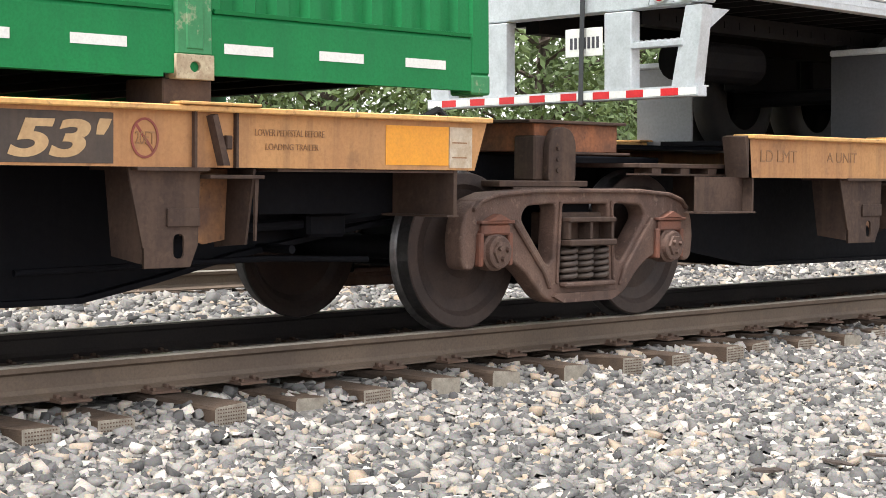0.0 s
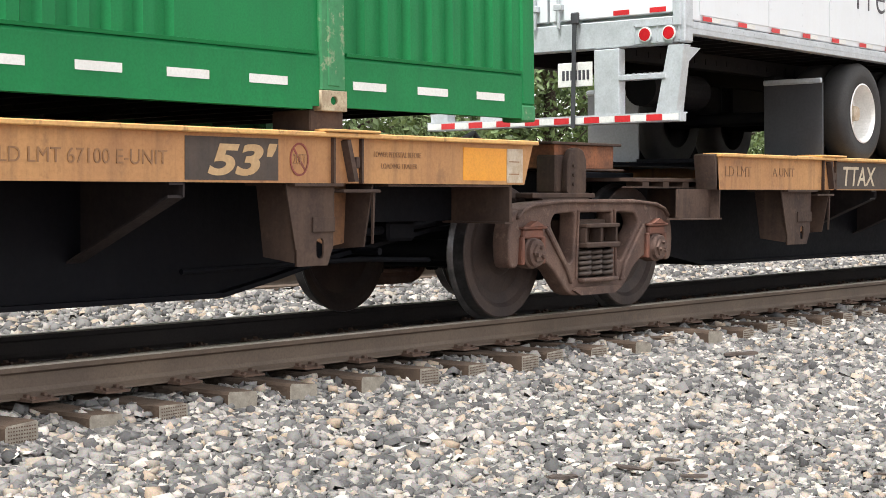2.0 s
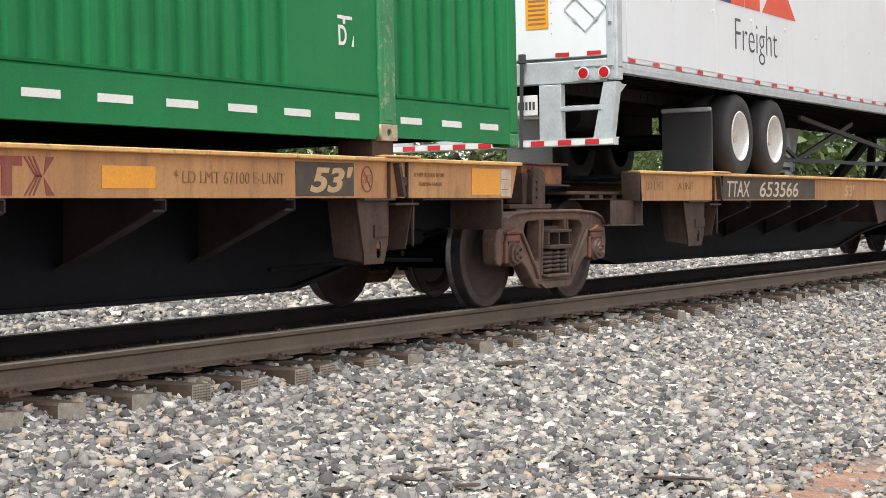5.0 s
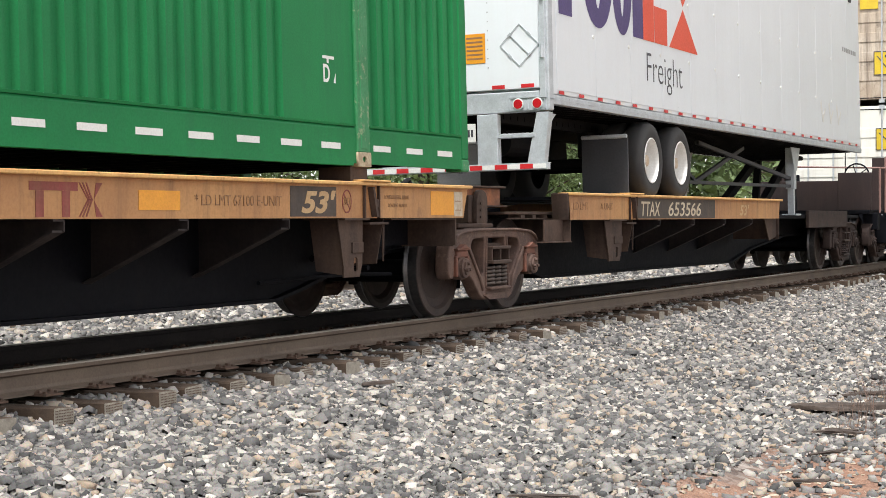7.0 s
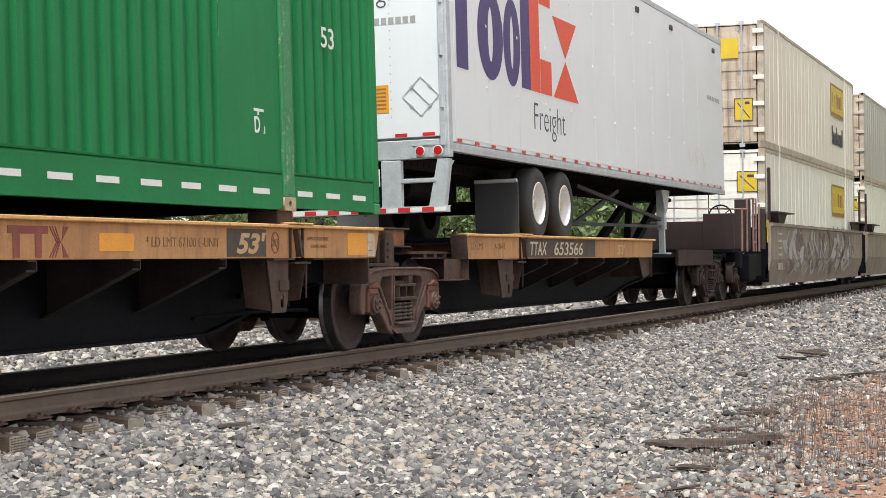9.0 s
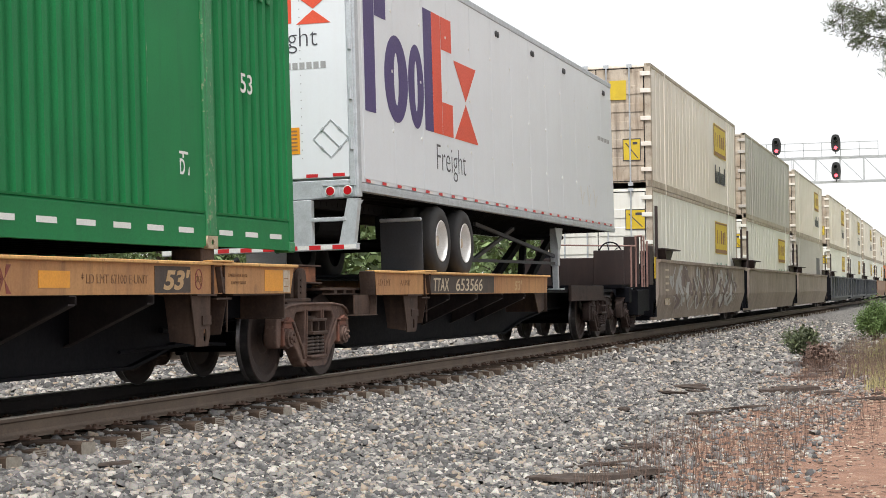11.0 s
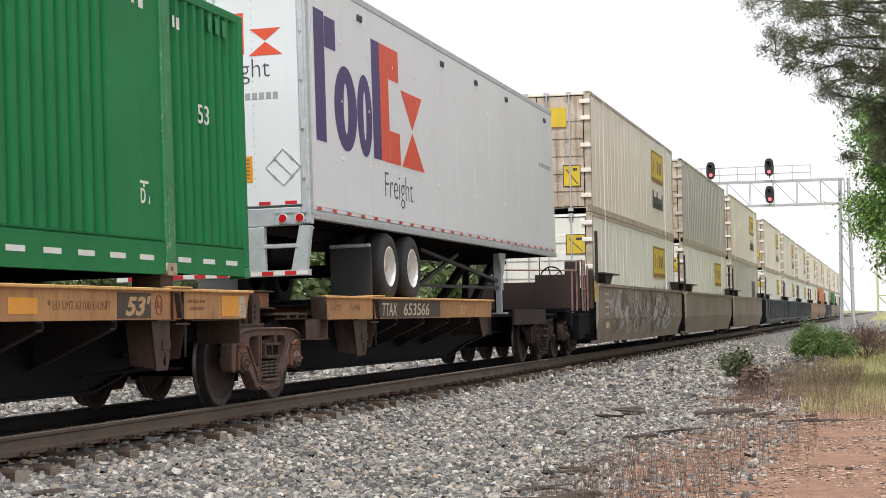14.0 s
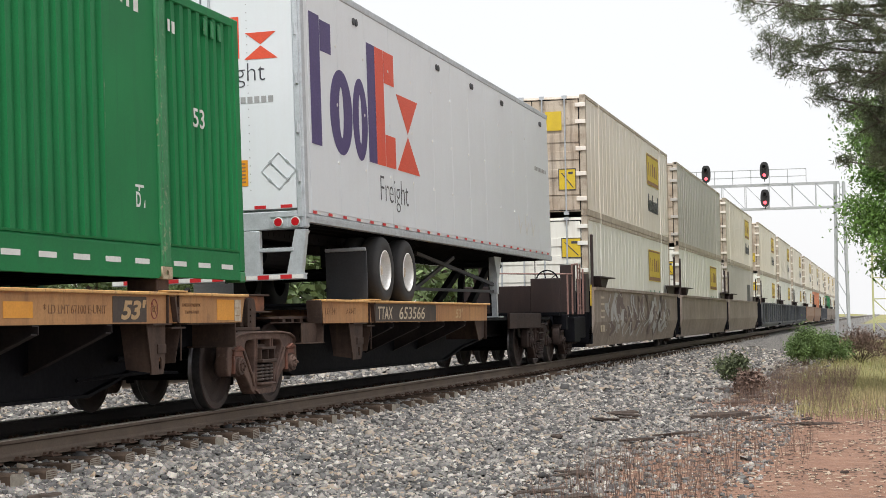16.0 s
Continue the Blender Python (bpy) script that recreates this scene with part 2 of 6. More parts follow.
BEIGE = mat("dusty_beige_container_paint", (0.86, 0.81, 0.735), (0.79, 0.73, 0.64), 0.5, 0, 0.35, 40, 0.03, 0.42, (0.5, 0.39, 0.28), grain=0.1)
BEIGE2 = mat("pale_container_paint", (0.83, 0.83, 0.765), (0.74, 0.74, 0.67), 0.5, 0, 0.35, 40, 0.03, 0.36, (0.52, 0.47, 0.38), grain=0.1)
GREYBOX = mat("grey_container_paint", (0.56, 0.53, 0.49), (0.47, 0.445, 0.41), 0.45, 0, 0.35, 40, 0.03, 0.3, (0.5, 0.5, 0.47))
GRIMY = mat("brown_stained_door_paint", (0.62, 0.55, 0.45), (0.42, 0.33, 0.24), 0.6, 0, 1.1, 40, 0.06, 0.7, (0.09, 0.055, 0.04), 0.45)
YELLOW = mat("yellow_sign_panel", (0.72, 0.53, 0.03), (0.62, 0.44, 0.03), 0.5, 0, 3, 40, 0.02, 0.15, (0.35, 0.25, 0.1))
TEAL = mat("green_lettering", (0.13, 0.33, 0.22), (0.15, 0.36, 0.25), 0.5, 0, 3, 40, 0.0)
WELL = mat("weathered_well_side", (0.29, 0.23, 0.185), (0.19, 0.145, 0.118), 0.65, 0, 0.8, 40, 0.08, 0.55, (0.4, 0.36, 0.31), 0.35)
SCRAWL = mat("pale_grey_scrawl", (0.46, 0.45, 0.44), (0.33, 0.32, 0.31), 0.65, 0, 3, 40, 0.02)
SCRAWL2 = mat("dark_scrawl_outline", (0.12, 0.09, 0.085), (0.16, 0.11, 0.1), 0.65, 0, 3, 40, 0.02)
# Grime, with gap and hinge shadows of the stacked boxes put into the tone.
STAINSHADE = mat("grimy_shaded_container_edge", (0.55, 0.49, 0.4), (0.36, 0.3, 0.23), 0.6, 0, 2.5, 40, 0.06, 0.5, (0.14, 0.095, 0.065), 0.5)
ORANGEBOX = mat("orange_container_paint", (0.68, 0.2, 0.05), (0.58, 0.17, 0.05), 0.5, 0, 0.35, 40, 0.03, 0.3, (0.4, 0.2, 0.1))
ASPHALT = mat("worn_grey_asphalt", (0.17, 0.17, 0.165), (0.12, 0.12, 0.118), 0.9, 0, 0.4, 30, 0.2, 0, (0.07, 0.07, 0.07), 0.3)
WELLDARK = mat("blue_black_well_side", (0.05, 0.06, 0.075), (0.08, 0.085, 0.09), 0.6, 0, 1, 40, 0.05, 0.3, (0.2, 0.19, 0.18))
WELLRUST = mat("orange_brown_well_side", (0.36, 0.2, 0.11), (0.28, 0.16, 0.1), 0.6, 0, 1, 40, 0.05, 0.3, (0.2, 0.15, 0.12))
REDBROWN = mat("red_brown_car_paint", (0.034, 0.0175, 0.0155), (0.022, 0.013, 0.0125), 0.62, 0, 2, 40, 0.08, 0.2, (0.07, 0.045, 0.036))
PINK = mat("faded_red_handrail", (0.3, 0.18, 0.155), (0.22, 0.12, 0.1), 0.6, 0, 8, 50, 0.05)
RAILWEB = mat("brown_rail_steel", (0.15, 0.11, 0.079), (0.1, 0.073, 0.055), 0.7, 0.1, 1.4, 60, 0.12, 0, (0.19, 0.135, 0.09), 0.3)
# Far rail's steel darkened: the train's shade is put into its colour.
SHADERAIL = mat("shaded_rail_steel", (0.05, 0.043, 0.04), (0.036, 0.032, 0.032), 0.75, 0, 1.4, 60, 0.12, 0, (0.07, 0.055, 0.045), 0.2, shine=0.15)
RAILTOP = mat("worn_rail_head", (0.36, 0.325, 0.27), (0.27, 0.24, 0.2), 0.42, 0.5, 2, 50, 0.03)
PLATE = mat("rusty_tie_plate", (0.13, 0.075, 0.05), (0.09, 0.06, 0.045), 0.8, 0, 9, 60, 0.2)
TIEWOOD = mat("creosoted_tie_wood", (0.05, 0.037, 0.029), (0.1, 0.07, 0.05), 0.9, 0, 3, 60, 0.8, 0, (0.022, 0.018, 0.016), 0.7, shine=0.2)
TIEEND = mat("tie_end_grain_with_nail_plate", (0.36, 0.33, 0.27), (0.22, 0.19, 0.155), 0.8, 0, 14, 90, 0.4)
ROCK, GROUND = rock_mat(), ground_mat()
BARK = mat("grey_brown_bark", (0.10, 0.075, 0.06), (0.06, 0.045, 0.037), 0.95, 0, 6, 40, 0.6)
DEADWOOD = mat("dark_broken_wood", (0.035, 0.026, 0.022), (0.075, 0.055, 0.043), 0.95, 0, 9, 50, 0.5)
SHRUB = mat("dull_shrub_green", (0.13, 0.205, 0.06), (0.085, 0.14, 0.042), 0.65, 0, 1.0, 8, 0, island=0.5)
LEAF = mat("broad_leaf_green", (0.19, 0.33, 0.075), (0.12, 0.23, 0.05), 0.6, 0, 1.0, 8, 0, island=0.45)
LEAF2 = mat("forest_leaf_green", (0.2, 0.27, 0.115), (0.13, 0.19, 0.08), 0.65, 0, 0.5, 8, 0, island=0.5)
NEEDLE = mat("pine_needle_green", (0.125, 0.15, 0.072), (0.075, 0.095, 0.05), 0.65, 0, 0.9, 8, 0, island=0.5)
STRAW = mat("dry_grass_stalks", (0.2, 0.135, 0.105), (0.13, 0.085, 0.068), 0.85, 0, 2, 8, 0, island=0.45)
BLADE = mat("yellow_green_grass", (0.29, 0.3, 0.11), (0.37, 0.31, 0.17), 0.75, 0, 0.6, 8, 0, island=0.45)
SIGNAL = mat("black_signal_paint", (0.02, 0.02, 0.022), (0.03, 0.03, 0.03), 0.5)
GANTRY = mat("grey_gantry_steel", (0.5, 0.52, 0.53), (0.42, 0.44, 0.45), 0.5, 0.2, 0.7, 30, 0.02)
TOWERY = mat("pale_yellow_tower_steel", (0.55, 0.56, 0.3), (0.5, 0.5, 0.26), 0.5, 0, 1, 30, 0.02)
REDLIGHT = glow("red_signal_light", (1.0, 0.06, 0.08), 4.0)


# ---- building helpers ----
MOVERS, ROLLERS = [], []


def thing(name, base, label, category, group="", rolls=True):
    ob = new(name)
    ob.location = base
    ob.empty_display_size = 0.2
    tagged(ob, label, category, group)
    if rolls:
        MOVERS.append(ob)
    return ob


def finish(name, me, material, parent, at):
    mats = material if isinstance(material, (list, tuple)) else [material]
    for m in mats:
        me.materials.append(m)
    ob = new(name, me)
    ob.parent = parent
    ob.location = at
    return ob


def root(ob):
    p = Vector((0, 0, 0))
    while ob:
        p += ob.location
        ob = ob.parent
    return p


def part(name, bm, material, parent, label="", at=None, smooth=False):
    """Links a bmesh, built in the train's or the place's own metres, as one mesh under a thing or a part."""
    base = root(parent) if parent else Vector((0, 0, 0))
    at = Vector(at) if at else base
    bmesh.ops.translate(bm, verts=bm.verts, vec=-at)
    me = bpy.data.meshes.new(name)
    bm.to_mesh(me)
    bm.free()
    if smooth:
        me.shade_smooth()
    ob = finish(name, me, material, parent, at - base)
    if label:
        ob["label"] = label
    return ob


def B():
    return bmesh.new()


def box(bm, x0, x1, y0, y1, z0, z1, bevel=0.0, mi=0):
    r = bmesh.ops.create_cube(bm, size=1.0)
    vs = r["verts"]
    bmesh.ops.scale(bm, verts=vs, vec=(abs(x1 - x0), abs(y1 - y0), abs(z1 - z0)))
    bmesh.ops.translate(bm, verts=vs, vec=((x0 + x1) / 2, (y0 + y1) / 2, (z0 + z1) / 2))
    fs = {f for v in vs for f in v.link_faces}
    for f in fs:
        f.material_index = mi
    if bevel:
        bmesh.ops.bevel(bm, geom=list({e for v in vs for e in v.link_edges}), offset=bevel, segments=1, affect="EDGES", profile=0.5)
    return bm


def prism(bm, pts, axis, a, b, mi=0):
    """Extrudes a polygon: axis y takes (x, z) points, axis x takes (y, z), axis z takes (x, y)."""
    def put(p, c):
        return {"y": (p[0], c, p[1]), "x": (c, p[0], p[1]), "z": (p[0], p[1], c)}[axis]
    lo = [bm.verts.new(put(p, a)) for p in pts]
    hi = [bm.verts.new(put(p, b)) for p in pts]
    fs = [bm.faces.new(lo), bm.faces.new(hi)]
    for k in range(len(pts)):
        fs.append(bm.faces.new((lo[k], lo[k - 1], hi[k - 1], hi[k])))
    for f in fs:
        f.material_index = mi
    bmesh.ops.recalc_face_normals(bm, faces=fs)
    return bm


def lathe(bm, prof, centre, axis="y", seg=40, mats=None, caps=True):
    """Turns a profile of (offset along the axis, radius)."""
    rings = []
    c = Vector(centre)
    for o, r in prof:
        ring = []
        for k in range(seg):
            a = 2 * math.pi * k / seg
            u, v = r * math.cos(a), r * math.sin(a)
            ring.append(bm.verts.new(c + Vector({"y": (u, o, v), "x": (o, u, v), "z": (u, v, o)}[axis])))
        rings.append(ring)
    fs = []
    for i in range(len(rings) - 1):
        for k in range(seg):
            f = bm.faces.new((rings[i][k - 1], rings[i][k], rings[i + 1][k], rings[i + 1][k - 1]))
            f.material_index = mats[i] if mats else 0
            fs.append(f)
    for ring, mi in ((rings[0], 0), (rings[-1], -1)) if caps else ():
        f = bm.faces.new(ring)
        f.material_index = mats[mi] if mats else 0
        fs.append(f)
    bmesh.ops.recalc_face_normals(bm, faces=fs)
    return bm


def rod(bm, p, q, r, seg=8, r2=None):
    p, q = Vector(p), Vector(q)
    d = q - p
    m = Matrix.Translation((p + q) / 2) @ d.to_track_quat("Z", "Y").to_matrix().to_4x4()
    bmesh.ops.create_cone(bm, cap_ends=True, segments=seg, radius1=r, radius2=r if r2 is None else r2, depth=d.length, matrix=m)
    return bm


def beam(bm, p, q, w, h):
    """A square bar from p to q."""
    p, q = Vector(p), Vector(q)
    d = q - p
    m = Matrix.Translation((p + q) / 2) @ d.to_track_quat("X", "Z").to_matrix().to_4x4() @ Matrix.Diagonal((d.length, w, h, 1))
    bmesh.ops.create_cube(bm, size=1.0, matrix=m)
    return bm


def pipe(bm, pts, r, seg=8):
    for p, q in zip(pts, pts[1:]):
        rod(bm, p, q, r, seg)
    return bm


def outline_mesh(name, splines, depth, bevel, m):
    """A flat shape with holes, extruded and rounded, set into space by the matrix m."""
    cu = bpy.data.curves.new(name, "CURVE")
    cu.dimensions, cu.fill_mode, cu.extrude, cu.bevel_depth, cu.bevel_resolution = "2D", "BOTH", depth, bevel, 2
    for pts in splines:
        s = cu.splines.new("POLY")
        s.points.add(len(pts) - 1)
        for k, (x, y) in enumerate(pts):
            s.points[k].co = (x, y, 0, 1)
        s.use_cyclic_u = True
    ob = bpy.data.objects.new(name, cu)
    scene.collection.objects.link(ob)
    me = bpy.data.meshes.new_from_object(ob.evaluated_get(bpy.context.evaluated_depsgraph_get()))
    bpy.data.objects.remove(ob)
    me.transform(m)
    return me


def rounded(pts, r=0.03, n=3):
    """The polygon with its corners rounded."""
    out = []
    for k, p in enumerate(pts):
        p, a, b = Vector(p), Vector(pts[k - 1]), Vector(pts[(k + 1) % len(pts)])
        u, v = (a - p), (b - p)
        d = min(r, u.length * 0.45, v.length * 0.45)
        s, e = p + u.normalized() * d, p + v.normalized() * d
        for i in range(n + 1):
            t = i / n
            out.append(tuple(s * (1 - t) ** 2 + p * 2 * t * (1 - t) + e * t * t))
    return out


def lettering(name, text, height, material, parent, where, along=(1, 0, 0), up=(0, 0, 1), width=None, lean=0.0, heavy=0.0):
    """Words in the built-in font, flat on a side; where is the lower left corner."""
    cu = bpy.data.curves.new(name, "FONT")
    cu.body, cu.size, cu.extrude, cu.shear, cu.offset = text, 1.0, 0.001, lean, heavy
    ob = bpy.data.objects.new(name, cu)
    scene.collection.objects.link(ob)
    me = bpy.data.meshes.new_from_object(ob.evaluated_get(bpy.context.evaluated_depsgraph_get()))
    bpy.data.objects.remove(ob)
    co = np.array([v.co for v in me.vertices])
    lo, hi = co.min(0), co.max(0)
    me.transform(Matrix.Translation((-lo[0], -lo[1], 0)))
    sy = height / (hi[1] - lo[1])
    sx = width / (hi[0] - lo[0]) if width else sy
    a, u = Vector(along).normalized(), Vector(up).normalized()
    w = a.cross(u)
    m = Matrix(((a.x, u.x, w.x, 0), (a.y, u.y, w.y, 0), (a.z, u.z, w.z, 0), (0, 0, 0, 1)))
    me.transform(Matrix.Translation(Vector(where) - root(parent)) @ m @ Matrix.Diagonal((sx, sy, 1, 1)))
    return finish(name, me, material, parent, (0, 0, 0))


# ---- the ground ----
def level(x, y):
    """Height of the ballast and soil at a place."""
    y = np.asarray(y, float)
    z = np.interp(y, [-40, -12, -5.2, -3.8, -2.3, -1.42, -1.2, 1.2, 1.42, 2.2, 2.75, 5.4, 6.4, 8.5, 14, 40], [-0.75, -0.8, -0.7, -0.6, -0.42, -0.325, -0.24, -0.24, -0.3, -0.29, -0.26, -0.22, -0.22, -0.7, -0.6, 1.2])
    return z + 0.02 * np.sin(np.asarray(x) * 1.7 + y * 2.3) * (np.abs(y) > 1.6) + 0.05 * np.sin(np.asarray(x) * 0.21 + y * 0.6) * (y < -5)


def ground_sheet():
    xs = np.concatenate([np.arange(-60, 0, 5.0), np.arange(0, 40, 0.5), np.arange(40, 150, 3.0), np.array([150, 200, 300, 500, 900, 1600, 3000])])
    ys = np.concatenate([np.array([-1500, -600, -200, -80, -40, -25, -16, -12, -10, -8]), np.arange(-7, 9, 0.25), np.array([9, 11, 14, 20, 28, 40, 100, 300, 900, 2000])])
    X, Y = np.meshgrid(xs, ys, indexing="ij")
    Z = level(X, np.clip(Y, -40, 40))
    v = np.stack([X, Y, Z], -1).reshape(-1, 3)
    ny = len(ys)
    f = [(i * ny + j, (i + 1) * ny + j, (i + 1) * ny + j + 1, i * ny + j + 1) for i in range(len(xs) - 1) for j in range(ny - 1)]
    me = bpy.data.meshes.new("ground")
    me.from_pydata(v.tolist(), [], f)
    me.materials.append(GROUND)
    me.shade_smooth()
    return tagged(new("ground", me), "gravel beside the track running out to red soil", "ground", kind="structure")


ground_sheet()


def stones(name, label, rng, x0, x1, y0, y1, count, size, keep=None):
    """Crushed stones lying all over a stretch of ballast: one object of many small angular rocks."""
    x, y = rng.uniform(x0, x1, count), rng.uniform(y0, y1, count)
    if keep is not None:
        k = keep(x, y, rng)
        x, y = x[k], y[k]
    count = len(x)
    r = size * np.clip(rng.lognormal(0, 0.33, count), 0.45, 2.1) * 0.5
    base = np.array([(-1, -1, -1), (1, -1, -1), (1, 1, -1), (-1, 1, -1), (-1, -1, 1), (1, -1, 1), (1, 1, 1), (-1, 1, 1)]) * 0.74
    tri = np.array([(4, 5, 6), (4, 6, 7), (0, 1, 5), (0, 5, 4), (1, 2, 6), (1, 6, 5), (2, 3, 7), (2, 7, 6), (3, 0, 4), (3, 4, 7)])
    n = len(base)
    v = base[None] * (1 + rng.uniform(-0.3, 0.2, (count, n, 1))) + rng.uniform(-0.17, 0.17, (count, n, 3))
    v *= np.stack([rng.uniform(0.8, 1.35, count), rng.uniform(0.65, 1.0, count), rng.uniform(0.38, 0.78, count)], -1)[:, None]
    tilt, lean, turn = rng.normal(0, 0.36, count), rng.normal(0, 0.36, count), rng.uniform(0, 6.28, count)
    c, s = np.cos(tilt)[:, None], np.sin(tilt)[:, None]
    v = np.stack([v[..., 0], v[..., 1] * c - v[..., 2] * s, v[..., 1] * s + v[..., 2] * c], -1)
    c, s = np.cos(lean)[:, None], np.sin(lean)[:, None]
    v = np.stack([v[..., 0] * c + v[..., 2] * s, v[..., 1], -v[..., 0] * s + v[..., 2] * c], -1)
    c, s = np.cos(turn)[:, None], np.sin(turn)[:, None]
    v = np.stack([v[..., 0] * c - v[..., 1] * s, v[..., 0] * s + v[..., 1] * c, v[..., 2]], -1) * r[:, None, None]
    z = level(x, y) + r * rng.uniform(-0.05, 0.55, count)
    v += np.stack([x, y, z], -1)[:, None]
    t = (tri[None] + (np.arange(count) * n)[:, None, None]).reshape(-1)
    me = bpy.data.meshes.new(name)
    me.vertices.add(count * n)
    me.vertices.foreach_set("co", v.reshape(-1))
    me.loops.add(len(t))
    me.loops.foreach_set("vertex_index", t)
    me.polygons.add(len(t) // 3)
    me.polygons.foreach_set("loop_start", np.arange(0, len(t), 3))
    me.update(calc_edges=True)
    me.materials.append(ROCK)
    return tagged(new(name, me), label, "ballast", kind="stuff")


RNG = np.random.default_rng(7)


def thin_out(x, y, rng):
    """Fewer stones towards the soil, none inside the ties."""
    edge = y + 1.1 * np.sin(x * 0.55) * 0.4 + rng.normal(0, 0.35, len(x))
    tie = (np.abs((x - TIE_X0 + TIE_STEP / 2) % TIE_STEP - TIE_STEP / 2) < 0.115) & (np.abs(y) < 1.37) & (rng.uniform(0, 1, len(x)) < 0.9)
    rail = np.abs(np.abs(y) - 0.755) < 0.085
    return (rng.uniform(0, 1, len(x)) < np.clip((edge + 5.8) / 1.7, 0.13, 1)) & ~tie & ~rail


TIE_X0, TIE_STEP = 4.245, 0.5395
GREY = "angular grey crushed-stone ballast with a few white and tan stones"
stones("ballast_stones", GREY, RNG, 3.0, 15.0, -6.6, -1.1, 70000, 0.047, thin_out)
stones("ballast_stones", GREY, RNG, 15.0, 32.0, -6.8, -1.1, 52000, 0.047, thin_out)
stones("ballast_stones", GREY, RNG, 32.0, 75.0, -6.4, -1.1, 25000, 0.08, thin_out)
stones("ballast_stones", GREY, RNG, 3.0, 24.0, -1.1, 1.3, 9000, 0.06, thin_out)
stones("ballast_stones", GREY, RNG, 4.0, 34.0, 1.2, 5.2, 27000, 0.064)
stones("ballast_stones", GREY, RNG, 34.0, 90.0, 1.3, 5.2, 9000, 0.12)


# ---- the tracks ----
def rail_mesh(name, x0, x1, yc, top, parent, web):
    """A rolled rail: foot, web, head and running surface."""
    half = [(0.07, -0.18), (0.07, -0.168), (0.022, -0.148), (0.009, -0.125), (0.009, -0.052), (0.034, -0.038), (0.037, -0.012), (0.03, -0.002)]
    pts = [(yc + a, top + b) for a, b in half] + [(yc - a, top + b) for a, b in reversed(half)]
    bm = prism(B(), pts, "x", x0, x1)
    for f in bm.faces:
        c = f.calc_center_median()
        if c.z > top - 0.004 or (abs(c.z - (top - 0.007)) < 0.006 and f.normal.z > 0.3):
            f.material_index = 1
    return part(name, bm, [web, RAILTOP], parent)


def tie_mesh(teeth, seed):
    rnd = random.Random(seed)
    bm = B()
    n = 7
    rings = []
    for k in range(n):
        y = -1.36 + 2.72 * k / (n - 1)
        w = 0.110 + rnd.uniform(-0.012, 0.008)
        rings.append([bm.verts.new((a * w, y, z + rnd.uniform(-0.014, 0.006))) for a, z in ((-1, -0.17), (1, -0.17), (1.0, -0.012), (0.9, 0), (-0.9, 0), (-1.0, -0.012))])
    for a, b in zip(rings, rings[1:]):
        for k in range(6):
            bm.faces.new((a[k - 1], a[k], b[k], b[k - 1]))
    for r in (rings[0], rings[-1]):
        bm.faces.new(r).material_index = 1
    # nail plate teeth on the end that shows
    for i in range(11 if teeth else 0):
        for j in range(8):
            box(bm, -0.086 + i * 0.0165, -0.079 + i * 0.0165, -1.3635, -1.358, -0.15 + j * 0.0175, -0.1435 + j * 0.0175, mi=2)
    bmesh.ops.recalc_face_normals(bm, faces=bm.faces)
    me = bpy.data.meshes.new("tie")
    bm.to_mesh(me)
    bm.free()
    for m in (TIEWOOD, TIEEND, PLATE):
        me.materials.append(m)
    return me


def plate_mesh():
    """A tie plate with four spikes."""
    bm = B()
    prism(bm, [(-0.17, -0.008), (0.17, -0.008), (0.17, 0.004), (0.09, 0.012), (-0.09, 0.012), (-0.17, 0.004)], "x", -0.09, 0.09)
    for x in (-0.06, 0.06):
        for s in (-1, 1):
            box(bm, x - 0.012, x + 0.012, s * 0.083 - 0.018, s * 0.083 + 0.018, 0.004, 0.03, 0.004)
            box(bm, x - 0.009, x + 0.009, s * 0.135 - 0.012, s * 0.135 + 0.012, 0.0, 0.022)
    me = bpy.data.meshes.new("tie_plate")
    bm.to_mesh(me)
    bm.free()
    me.materials.append(PLATE)
    return me


def railway(name, yc, label):
    t = thing(name, (0, yc, -0.18), label, "railway track", rolls=False)
    t["kind"] = "structure"
    for s in (-1, 1):
        # The far rail of the near track takes the colour with shade in it.
        rail_mesh("rail", -40, 900, yc + s * 0.755, 0.0, t, SHADERAIL if yc == 0 and s > 0 else RAILWEB)
    return t


near_track = railway("track", 0.0, "worn steel rails on dark wooden ties in grey ballast")
far_track = railway("track", 5.9, "second pair of brown steel rails beyond the train")


def trucks_label():
    return "dusty brown cast-steel two-axle rail truck with coil springs"


def helix(bm, cx, cy, z0, z1, r, wire, turns):
    n = int(turns * 9)
    prev = None
    for k in range(n + 1):
        a = 2 * math.pi * k / 9
        c = Vector((cx + r * math.cos(a), cy + r * math.sin(a), z0 + (z1 - z0) * k / n))
        d = Vector((math.cos(a), math.sin(a), 0))
        ring = [bm.verts.new(c + d * wire * math.cos(q) + Vector((0, 0, wire * math.sin(q)))) for q in (0.5, 1.55, 2.6, 3.65, 4.7, 5.75)]
        if prev:
            for i in range(6):
                bm.faces.new((prev[i - 1], prev[i], ring[i], ring[i - 1]))
        prev = ring


